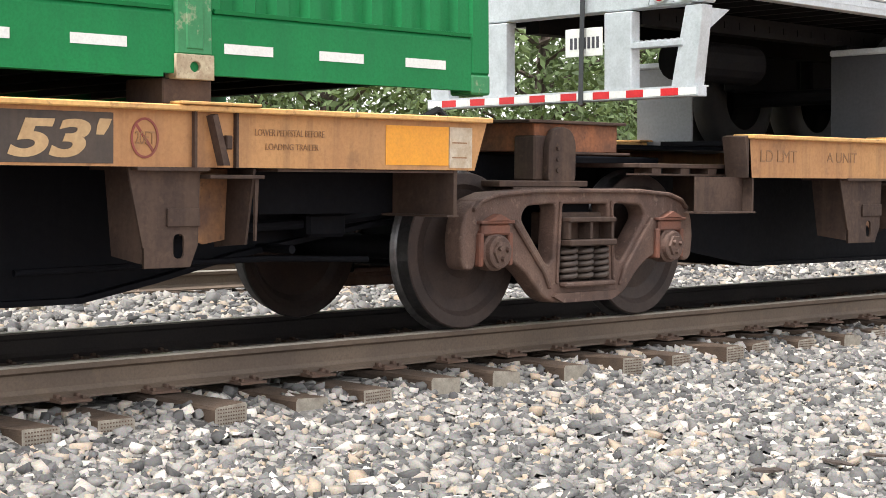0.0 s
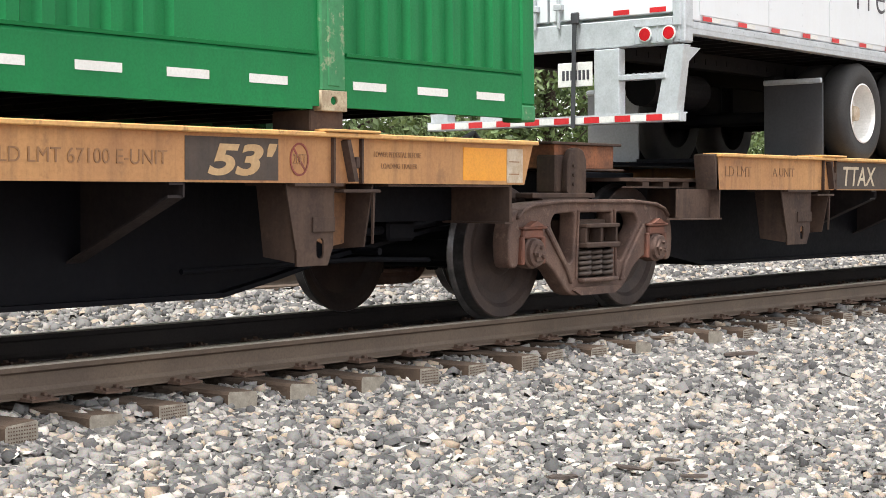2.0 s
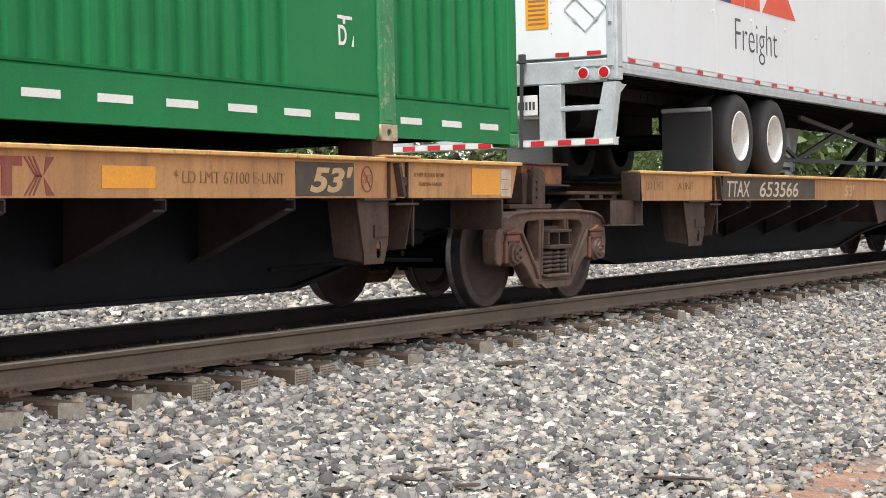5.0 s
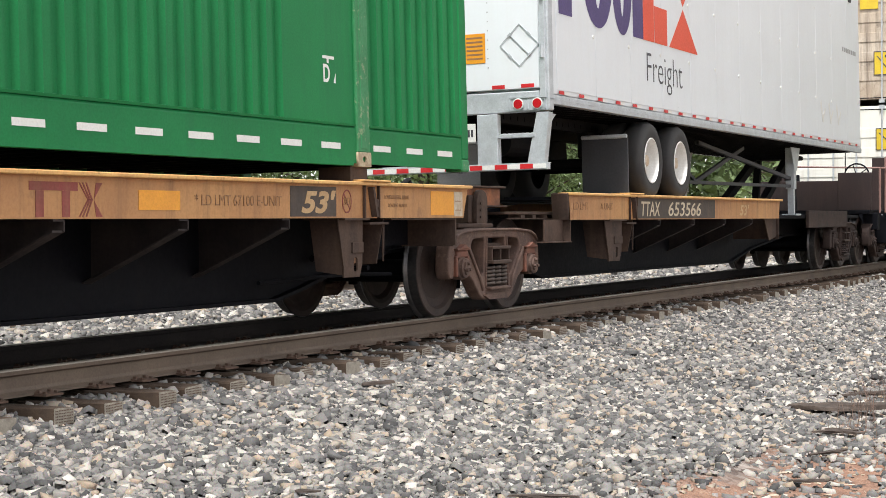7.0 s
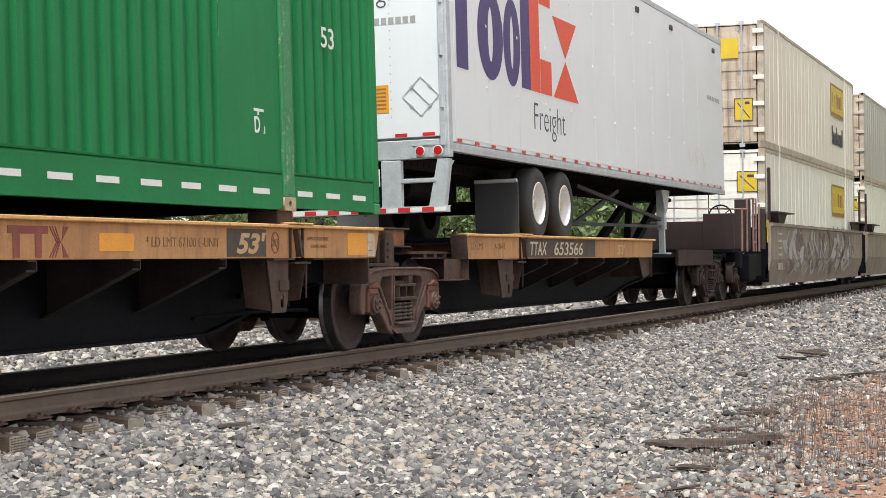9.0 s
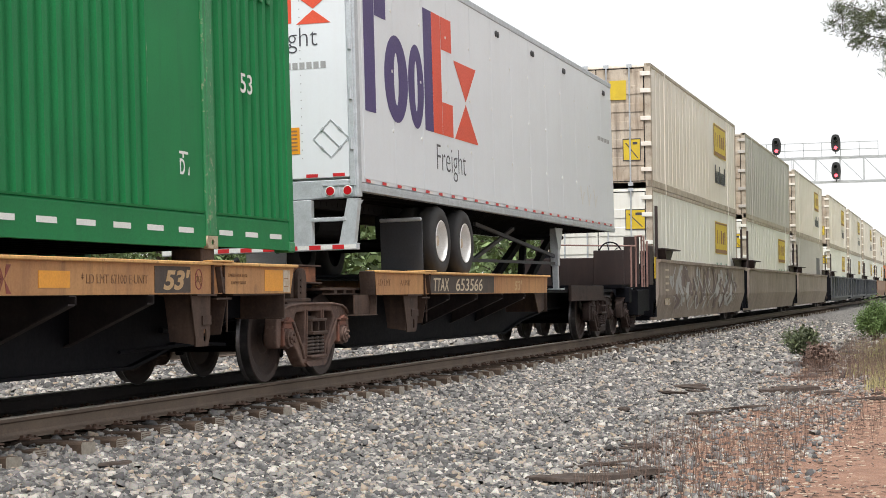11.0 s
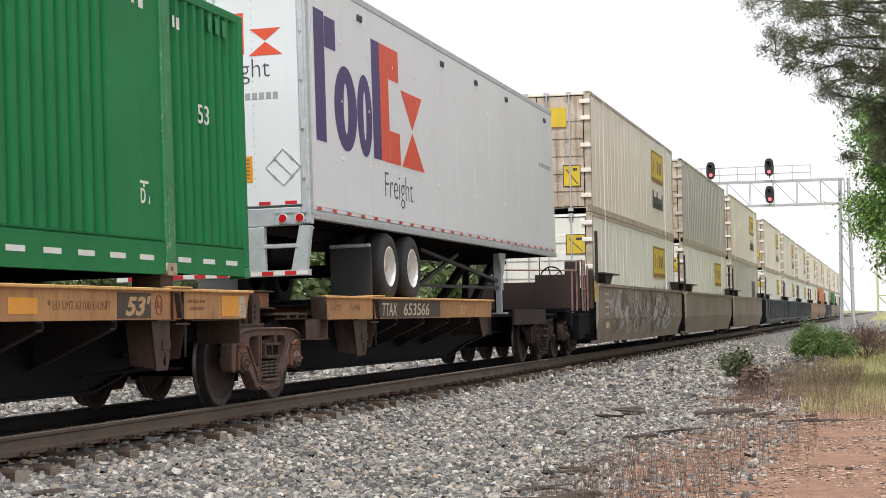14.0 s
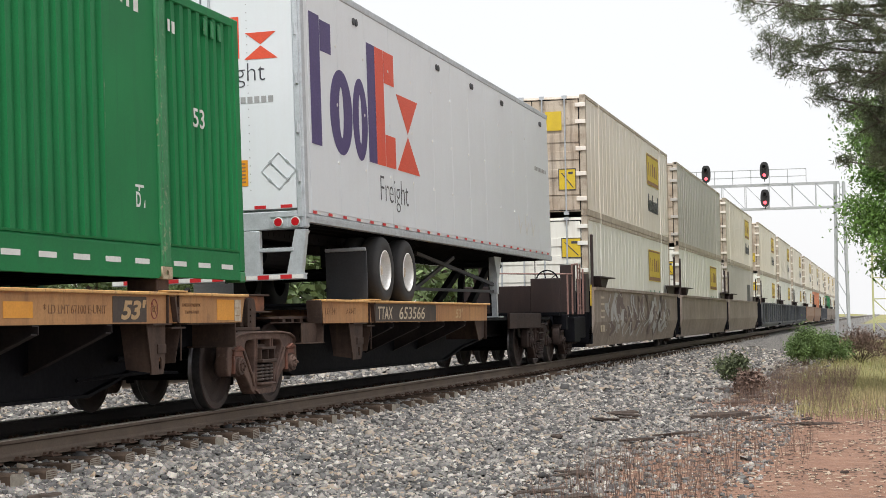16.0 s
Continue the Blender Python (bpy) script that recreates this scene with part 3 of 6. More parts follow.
def rail_truck(cx, label, cast=None, adapter=None, coil=None):
    """A freight truck: two side frames, springs, bolster, two wheelsets with bearings."""
    cast, adapter, coil = cast or CAST, adapter or ADAPTER, coil or COIL
    wb, az, R = 0.868, 0.485, 0.485
    t = thing("rail_truck", (cx, 0, 0), label, "rail truck", "trucks under the train")
    half = [(0.0, 0.845), (0.5, 0.84), (0.86, 0.815), (1.03, 0.77), (1.12, 0.68), (1.14, 0.55), (1.12, 0.40), (1.04, 0.39), (1.015, 0.63), (0.77, 0.63), (0.755, 0.44), (0.68, 0.43), (0.56, 0.36), (0.40, 0.205), (0.31, 0.165)]
    outer = rounded([(x, z) for x, z in half[1:]] + [(-x, z) for x, z in reversed(half[1:])], 0.04)
    win = rounded([(0.275, 0.79), (0.58, 0.775), (0.64, 0.68), (0.375, 0.37), (0.295, 0.40)], 0.06)
    spring_hole = rounded([(-0.235, 0.785), (0.235, 0.785), (0.265, 0.25), (-0.265, 0.25)], 0.03)
    holes = [win, [(-x, z) for x, z in win], spring_hole]
    for s in (-1, 1):
        m = Matrix.Translation((0, s * 1.0, 0)) @ Matrix(((1, 0, 0, 0), (0, 0, -1, 0), (0, 1, 0, 0), (0, 0, 0, 1)))
        me = outline_mesh("side_frame", [outer] + holes, 0.055, 0.016, m)
        fr = finish("side_frame", me, cast, t, (0, 0, 0))
        y0 = s * 1.0
        bm = B()  # rolled top flange and the shelf under the springs
        crest = [(1.06, 0.72), (1.0, 0.775), (0.86, 0.815), (0.5, 0.84)]
        crest = [(-x, z) for x, z in crest] + crest[::-1]
        prism(bm, [(cx + x, z) for x, z in crest] + [(cx + x, z + 0.026) for x, z in reversed(crest)], "y", y0 - 0.105, y0 + 0.105)
        for e in (-1, 1):  # raised edges round the windows, down to the spring seat
            slant = [(0.675, 0.68), (0.655, 0.665), (0.385, 0.35), (0.335, 0.24), (0.365, 0.24), (0.415, 0.335), (0.695, 0.645)]
            prism(bm, [(cx + e * x, z) for x, z in slant], "y", y0 - 0.095, y0 + 0.095)
            prism(bm, [(cx + e * x, z) for x, z in ((0.245, 0.79), (0.262, 0.79), (0.292, 0.27), (0.272, 0.27))], "y", y0 - 0.09, y0 + 0.09)
        bmesh.ops.bevel(bm, geom=list(bm.edges), offset=0.008, segments=1, affect="EDGES", profile=0.5)
        box(bm, cx - 0.25, cx + 0.25, y0 - 0.13, y0 + 0.13, 0.245, 0.278, 0.01)
        prism(bm, [(cx - 0.24, 0.15), (cx + 0.24, 0.15), (cx + 0.33, 0.19), (cx + 0.3, 0.21), (cx - 0.3, 0.21), (cx - 0.33, 0.19)], "y", y0 - 0.1, y0 + 0.1)
        part("frame_flange", bm, cast, fr)
        for k, dx in enumerate((-0.155, 0.0, 0.155)):
            bm = B()
            helix(bm, cx + dx, y0 + s * 0.045, 0.285, 0.50, 0.062, 0.0175, 5.5)
            part("coil_spring", bm, coil, t, smooth=True)
        for dx in (-0.09, 0.09):
            bm = B()
            helix(bm, cx + dx, y0 - s * 0.075, 0.285, 0.50, 0.06, 0.0175, 5.5)
            part("coil_spring", bm, coil, t, smooth=True)
        bm = B()  # bolster end with two pockets
        box(bm, cx - 0.225, cx + 0.225, y0 + s * 0.02, y0 - s * 0.2, 0.505, 0.715, 0.01)
        box(bm, cx - 0.235, cx + 0.235, y0 + s * 0.02, y0 + s * 0.14, 0.655, 0.685, 0.006)
        box(bm, cx - 0.235, cx + 0.235, y0 + s * 0.02, y0 + s * 0.15, 0.505, 0.545, 0.008)
        for dx in (-0.215, 0.0, 0.215):
            box(bm, cx + dx - 0.014, cx + dx + 0.014, y0 + s * 0.02, y0 + s * 0.125, 0.545, 0.66, 0.004)
        part("bolster_end", bm, BRACKET if cast is CAST else cast, t)
        for e in (-1, 1):
            ax = cx + e * wb
            bm = B()
            box(bm, ax - 0.125, ax + 0.125, y0 - 0.10, y0 + 0.10, 0.585, 0.655, 0.012)
            box(bm, ax - 0.15, ax + 0.15, y0 - 0.115, y0 + 0.115, 0.655, 0.675, 0.005)
            box(bm, ax - 0.15, ax - 0.11, y0 - 0.10, y0 + 0.10, 0.40, 0.6, 0.008)
            box(bm, ax + 0.11, ax + 0.15, y0 - 0.10, y0 + 0.10, 0.40, 0.6, 0.008)
            prism(bm, [(ax - 0.1, 0.675), (ax + 0.1, 0.675), (ax, 0.715)], "y", y0 + s * 0.04, y0 + s * 0.125)
            part("bearing_adapter", bm, adapter, t, "red rust bearing adapter")
    bm = B()
    box(bm, cx - 0.2, cx + 0.2, -0.95, 0.95, 0.50, 0.80, 0.02)
    part("bolster", bm, SHADE_GRIME, t)
    bm = B()  # brake beams and rods
    for e in (-1, 1):
        rod(bm, (cx + e * 0.33, -0.72, 0.36), (cx + e * 0.33, 0.72, 0.36), 0.04)
        rod(bm, (cx + e * 0.33, -0.72, 0.36), (cx + e * 0.2, 0, 0.42), 0.03)
        for s in (-1, 1):
            box(bm, cx + e * 0.36 - 0.04, cx + e * 0.36 + 0.04, s * 0.78 - 0.04, s * 0.78 + 0.04, 0.26, 0.52, 0.01)
    part("brake_rigging", bm, SHADE_GRIME, t)
    for e in (-1, 1):
        ax = cx + e * wb
        bm = lathe(B(), [(-0.8, 0.09), (-0.3, 0.08), (0.3, 0.08), (0.8, 0.09)], (ax, 0, az), seg=20)
        wset = part("wheelset", bm, SHADE_GRIME, t, at=(ax, 0, az), smooth=True)
        ROLLERS.append(wset)
        for s in (-1, 1):
            prof = [(0.745, 0.10), (0.745, 0.15), (0.752, 0.36), (0.71, 0.405), (0.69, 0.45), (0.69, R + 0.02), (0.703, R + 0.026), (0.722, R + 0.012), (0.732, R), (0.82, R - 0.006), (0.828, R - 0.014), (0.828, 0.405), (0.80, 0.375), (0.775, 0.3), (0.80, 0.17), (0.835, 0.13), (0.835, 0.09)]
            mi = [0, 0, 0, 0, 0, 1, 1, 1, 1, 0, 0, 0, 0, 0, 0, 0]
            bm = lathe(B(), [(o * s, r) for o, r in prof], (ax, 0, az), seg=56, mats=mi)
            part("wheel", bm, [DISC, TREAD], wset, at=(ax, 0, az), smooth=False)
            bm = lathe(B(), [(s * 0.84, 0.095), (s * 0.96, 0.10), (s * 1.0, 0.115), (s * 1.09, 0.115), (s * 1.10, 0.10), (s * 1.13, 0.098), (s * 1.135, 0.088)], (ax, 0, az), seg=28)
            lathe(bm, [(s * 1.135, 0.072), (s * 1.152, 0.070)], (ax, 0, az), seg=6)
            for k in range(3):
                a = 2.094 * k + 0.4
                lathe(bm, [(s * 1.15, 0.017), (s * 1.175, 0.016)], (ax + 0.04 * math.cos(a), 0, az + 0.04 * math.sin(a)), seg=6)
            part("bearing_end_cap", bm, cast, wset, at=(ax, 0, az))
    return t


# ---- the flat-decked spine cars ----
def sill(bm, x0, x1, s, z0, z1, cut=0.0):
    """A channel side sill whose end may be cut on the slant."""
    prism(bm, [(x0, z0), (x1 - cut, z0), (x1, z1 - 0.03), (x0, z1 - 0.03)], "y", s * 1.29, s * 1.275)
    box(bm, x0, x1 - cut, s * 1.275, s * 1.2, z0, z0 + 0.018)


def gusset(x, s, zt, spine_y, zb, parent):
    bm = B()
    prism(bm, [(s * 1.27, zt), (s * 1.27, zt - 0.07), (s * spine_y, zb), (s * spine_y, zt)], "x", x - 0.006, x + 0.006)
    a, b = (s * 1.275, zt - 0.07), (s * spine_y, zb)
    prism(bm, [a, b, (b[0], b[1] - 0.014), (a[0], a[1] - 0.014)], "x", x - 0.11, x + 0.006)
    box(bm, x - 0.11, x + 0.006, s * 1.285, s * 1.2, zt - 0.014, zt)
    box(bm, x - 0.006, x + 0.006, s * 1.285, s * 1.27, zt - 0.08, zt)
    part("gusset", bm, SHADEGUSSET, parent)


def hanger(x0, x1, s, zt, zb, parent):
    """The tie-down bracket with a long slot under the sill."""
    m = Matrix.Translation((-root(parent))) @ Matrix.Translation((0, s * 1.235, 0)) @ Matrix(((1, 0, 0, 0), (0, 0, -1, 0), (0, 1, 0, 0), (0, 0, 0, 1)))
    w = x1 - x0
    plate = [(x0, zt), (x1, zt), (x0 + w * 0.97, zb + 0.11), (x0 + w * 0.86, zb), (x0 + w * 0.22, zb), (x0 + w * 0.22, zb + 0.10), (x0 + w * 0.2, zb + 0.10)]
    sx = x0 + w * 0.70
    slot = rounded([(sx - 0.035, zb + 0.04), (sx + 0.035, zb + 0.04), (sx + 0.035, zb + 0.165), (sx - 0.035, zb + 0.165)], 0.034)
    me = outline_mesh("hanger_bracket", [plate, slot], 0.006, 0.002, m)
    h = finish("hanger_bracket", me, BRACKET, parent, (0, 0, 0))
    bm = B()
    box(bm, x0 + w * 0.52, x1 - 0.01, s * 1.243, s * 1.257, zb + 0.2, zb + 0.29, 0.003)
    part("bracket_pad", bm, BRACKET, h)
    part("bracket_shelf", box(B(), x0 + w * 0.03, x1 + 0.02, s * 1.30, s * 0.9, zt - 0.012, zt + 0.006), BRACKET, h)
    bm = B()
    prism(bm, [(s * 1.225, zt), (s * 0.92, zt), (s * 0.98, zb + 0.05), (s * 1.225, zb + 0.02)], "x", x0 + w * 0.2, x0 + w * 0.2 + 0.012)
    part("bracket_web", bm, BRACKET, h)
    # the open box beside it: rusty back, side web, shelf
    part("bracket_back", prism(B(), [(x1, zt), (x1 + 0.32, zt), (x1 + 0.3, zb + 0.12), (x1 + 0.16, zb + 0.1), (x1 + 0.02, zb + 0.15)], "y", s * 1.06, s * 1.045), RUSTPANEL, h, "rust-stained yellow back plate")
    part("bracket_web", prism(B(), [(s * 1.27, zt), (s * 0.9, zt), (s * 0.95, zb + 0.08), (s * 1.2, zb + 0.1)], "x", x1 + 0.32, x1 + 0.335), BRACKET, h)
    part("bracket_shelf", box(B(), x1 + 0.022, x1 + 0.37, s * 1.30, s * 0.8, zt - 0.05, zt - 0.03, 0.003), BRACKET, h)
    part("bracket_lip", prism(B(), [(x1 + 0.335, zt - 0.05), (x1 + 0.36, zt - 0.05), (x1 + 0.345, zb + 0.12), (x1 + 0.335, zb + 0.12)], "y", s * 1.265, s * 1.25), BRACKET, h)
    return h


def splice(x, s, zt, z0, parent):
    """The joint in the sill: two stiffeners, a sloped lug between them and a pad on top."""
    bm = B()
    for dx in (-0.13, 0.13):
        box(bm, x + dx - 0.008, x + dx + 0.008, s * 1.29, s * 1.315, z0, zt - 0.03)
    prism(bm, [(x - 0.05, zt - 0.05), (x - 0.02, zt - 0.04), (x + 0.06, z0 + 0.01), (x + 0.02, z0 + 0.01)], "y", s * 1.29, s * 1.345)
    box(bm, x + 0.05, x + 0.09, s * 1.29, s * 1.33, z0 + 0.09, z0 + 0.16, 0.006)
    part("splice", bm, BRACKET, parent)
    bm = B()
    box(bm, x - 0.25, x + 0.25, s * 1.36, s * 1.1, zt + 0.002, zt + 0.018, 0.004)
    part("splice_pad", bm, FLANGE, parent)


def glyph_bars(name, x0, x1, z0, z1, n, y, material, parent, gap=0.3, lean=0.0):
    """Unreadable or private writing: one plain bar a character."""
    bm = B()
    w = (x1 - x0) / n
    for k in range(n):
        a = x0 + k * w
        b = a + w * (1 - gap)
        prism(bm, [(a, z0), (b, z0), (b + lean, z1), (a + lean, z1)], "y", y, y - 0.002)
    return part(name, bm, material, parent)


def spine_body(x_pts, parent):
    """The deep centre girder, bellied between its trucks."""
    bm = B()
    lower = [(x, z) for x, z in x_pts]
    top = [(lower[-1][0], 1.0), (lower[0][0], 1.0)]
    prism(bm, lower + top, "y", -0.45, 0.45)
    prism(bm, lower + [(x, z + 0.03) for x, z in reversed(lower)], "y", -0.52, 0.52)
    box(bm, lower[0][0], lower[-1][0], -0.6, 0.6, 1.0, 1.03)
    return part("centre_sill", bm, SHADE_GRIME, parent)


def articulation(cx, parent):
    """What sits over the shared truck on the second car's end."""
    bm = B()
    box(bm, cx - 0.75, cx + 0.1, -0.98, -0.7, 0.875, 0.915, 0.006)
    part("side_bearing_shelf", bm, BRACKET, parent)
    part("side_bearing_shelf", box(B(), cx - 0.75, cx + 0.1, 0.7, 0.98, 0.875, 0.915, 0.006), BRACKET, parent)
    part("shelf_shim", box(B(), cx - 0.62, cx + 0.02, -0.98, -0.66, 0.845, 0.873, 0.004), BRACKET, parent)
    bm = B()
    box(bm, cx - 0.36, cx - 0.1, -0.92, -0.74, 0.915, 1.2, 0.012)
    part("side_bearing_block", bm, BRACKET, parent)
    for dz in (0.98, 1.05, 1.12):
        part("bearing_bolt", rod(B(), (cx - 0.2, -0.96, dz), (cx - 0.2, -0.985, dz), 0.014, 6), BRACKET, parent)
    m = Matrix.Translation(-root(parent)) @ Matrix.Translation((0, -0.945, 0)) @ Matrix(((1, 0, 0, 0), (0, 0, -1, 0), (0, 1, 0, 0), (0, 0, 0, 1)))
    ear = [(cx - 0.28, 0.915), (cx - 0.02, 0.915), (cx - 0.02, 1.16), (cx - 0.06, 1.23), (cx - 0.15, 1.255), (cx - 0.23, 1.23), (cx - 0.27, 1.15)]
    finish("bearing_ear", outline_mesh("bearing_ear", [rounded(ear, 0.03)], 0.02, 0.006, m), BRACKET, parent, (0, 0, 0))
    bm = B()
    box(bm, cx - 0.32, cx + 0.52, -0.88, 0.88, 1.10, 1.28, 0.005)
    part("end_box", bm, RUST, parent, "rust-streaked orange steel box")
    bm = B()
    box(bm, cx - 0.42, cx + 0.56, -0.93, 0.93, 1.28, 1.30, 0.004)
    box(bm, cx - 0.1, cx + 0.6, -0.93, 0.93, 1.085, 1.10, 0.003)
    part("end_box_plate", bm, BRACKET, parent)
    bm = B()
    box(bm, cx - 0.9, cx + 1.6, -0.42, 0.42, 0.80, 1.085, 0.01)
    part("connector_casting", bm, SHADE_GRIME, parent)
    bm = B()
    pipe(bm, [(cx - 0.95, -0.35, 1.1), (cx - 0.85, -0.4, 1.3), (cx - 0.72, -0.42, 1.36), (cx - 0.62, -0.42, 1.28), (cx - 0.58, -0.42, 1.1)], 0.022)
    part("air_hose", bm, RUBBER, parent)


def spine_car_tail(label):
    """The unit that carries the green container."""
    t = thing("spine_car", (-1.0, 0, 0.97), label, "rail car", "articulated spine cars")
    z0, z1 = 0.972, 1.275
    for s in (-1, 1):
        bm = B()
        sill(bm, -9.6, 7.31, s, z0, z1, 0.1)
        side = part("side_sill", bm, ORANGE, t)
        bm = B()
        box(bm, -9.6, 7.31, s * 1.345, s * 1.16, z1 - 0.03, z1, 0.006)
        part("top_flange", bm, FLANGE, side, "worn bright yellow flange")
        bm = B()
        prism(bm, [(7.2, z0), (7.31, z1 - 0.03), (7.315, z1 - 0.03), (7.205, z0)], "y", s * 1.27, s * 1.0)
        part("sill_end_plate", bm, BRACKET, side)
        for x in (-8.2, -6.85, -5.3, -3.85, -2.45, -1.35, -0.2, 1.19, 2.58, 3.98):
            gusset(x, s, z0 - 0.002, 0.45, 0.52, t)
        splice(5.32, s, z1, z0, t)
        hanger(4.84, 5.27, s, 0.966, 0.48, t)
        bm = B()  # container pedestal
        box(bm, 5.03, 5.33, s * 1.26, s * 0.95, z1 + 0.001, 1.405, 0.008)
        part("container_pedestal", bm, BRACKET, t)
        bm = B()
        box(bm, -6.9, -6.6, s * 1.26, s * 0.95, z1 + 0.001, 1.405, 0.008)
        part("container_pedestal", bm, BRACKET, t)
        # The set-back plate's shade is put into its near-black colour.
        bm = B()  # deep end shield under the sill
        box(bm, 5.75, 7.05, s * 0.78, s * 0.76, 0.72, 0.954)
        part("end_shield", bm, SHADE_GRIME, t)
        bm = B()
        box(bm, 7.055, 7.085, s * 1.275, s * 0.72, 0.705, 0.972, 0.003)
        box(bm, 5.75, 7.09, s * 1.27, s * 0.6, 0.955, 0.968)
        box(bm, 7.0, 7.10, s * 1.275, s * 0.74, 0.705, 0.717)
        part("end_shield", bm, BRACKET if s < 0 else SHADE_GRIME, t)
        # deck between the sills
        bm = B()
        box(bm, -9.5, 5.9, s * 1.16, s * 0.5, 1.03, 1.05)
        part("deck_plate", bm, SHADE_GRIME, t)
    spine_body([(-9.6, 0.26), (5.06, 0.26), (5.55, 0.35), (6.1, 0.47), (7.15, 0.63), (7.6, 0.66)], t)
    bm = B()  # pipes and rods by the girder's end
    pipe(bm, [(4.6, -0.62, 0.44), (6.2, -0.66, 0.47), (7.0, -0.62, 0.44)], 0.018)
    part("brake_pipe", bm, SHADE_GRIME, t)
    part("brake_pipe", pipe(B(), [(5.6, -0.56, 0.62), (6.6, -0.6, 0.66), (7.2, -0.5, 0.7)], 0.03), SHADE_GRIME, t)
    part("brake_rod", rod(B(), (6.3, -0.75, 0.52), (6.3, 0.75, 0.52), 0.025), SHADE_GRIME, t)
    part("brake_valve", box(B(), 6.5, 6.8, -0.66, -0.5, 0.58, 0.72, 0.02), SHADE_GRIME, t)
    y = -1.2915
    bm = B()
    box(bm, 3.98, 4.72, y + 0.001, y - 0.0015, 0.985, 1.225)
    part("number_panel", bm, BLACK, t, "black painted panel")
    lettering("lettering", "53'", 0.185, CREAM, t, (4.15, y - 0.003, 1.01), width=0.56, lean=0.25, heavy=0.035)
    m = Matrix.Translation(-root(t)) @ Matrix.Translation((4.9, y - 0.002, 1.11)) @ Matrix(((1, 0, 0, 0), (0, 0, -1, 0), (0, 1, 0, 0), (0, 0, 0, 1)))
    ring = [[(0.082 * math.cos(a), 0.098 * math.sin(a)) for a in np.linspace(0, 6.283, 28, endpoint=False)], [(0.07 * math.cos(a), 0.086 * math.sin(a)) for a in np.linspace(0, 6.283, 28, endpoint=False)]]
    finish("prohibition_ring", outline_mesh("prohibition_ring", ring, 0.001, 0, m), MAROON, t, (0, 0, 0))
    bm = B()
    prism(bm, [(4.84, 1.175), (4.85, 1.185), (4.96, 1.045), (4.95, 1.035)], "y", y, y - 0.0015)
    part("prohibition_bar", bm, MAROON, t)
    lettering("lettering", "20FT", 0.062, STENCIL, t, (4.843, y - 0.002, 1.08), width=0.115)
    lettering("lettering", "LOWER PEDESTAL BEFORE", 0.035, STENCIL, t, (5.58, y - 0.002, 1.135), width=0.47)
    lettering("lettering", "LOADING TRAILER", 0.033, STENCIL, t, (5.65, y - 0.002, 1.065), width=0.36)
    lettering("lettering", "* LD LMT 67100 E-UNIT", 0.082, STENCIL, t, (2.65, y - 0.002, 1.065), width=1.2)
    for x0, x1 in ((6.5, 6.99), (1.98, 2.47), (-3.2, -2.74)):
        bm = B()
        box(bm, x0, x1, y + 0.001, y - 0.002, 0.998 if x0 > 5 else 1.03, 1.215 if x0 > 5 else 1.165)
        part("reflector_sheet", bm, REFLECT, t, "amber reflective sheet")
    bm = B()
    box(bm, 7.0, 7.185, y + 0.001, y - 0.002, 0.985, 1.215)
    part("inspection_decal", bm, DECAL, t, "worn whitish decal")
    for q in (1.04, 1.124):
        part("inspection_mark", box(B(), 7.02, 7.14, y - 0.002, y - 0.003, q, q + 0.007), STENCIL, t)
    # the owner's mark as plain maroon strokes
    part("owner_mark", box(B(), 0.84, 1.32, y, y - 0.002, 1.15, 1.205), MAROON, t)
    for x in (0.9, 1.16):
        part("owner_mark", box(B(), x, x + 0.08, y, y - 0.002, 0.985, 1.149), MAROON, t)
    for k in range(3):
        bm = B()
        prism(bm, [(1.33 + k * 0.035, 1.205), (1.345 + k * 0.035, 1.205), (1.44 + k * 0.02, 1.09), (1.425 + k * 0.02, 1.09)], "y", y, y - 0.002)
        prism(bm, [(1.33 + k * 0.035, 0.985), (1.345 + k * 0.035, 0.985), (1.44 + k * 0.02, 1.1), (1.425 + k * 0.02, 1.1)], "y", y, y - 0.002)
        part("owner_mark", bm, MAROON, t)
    bm = B()
    prism(bm, [(1.49, 1.1), (1.58, 1.205), (1.51, 1.205)], "y", y, y - 0.002)
    prism(bm, [(1.49, 1.09), (1.51, 0.985), (1.58, 0.985)], "y", y, y - 0.002)
    part("owner_mark", bm, MAROON, t)
    return t


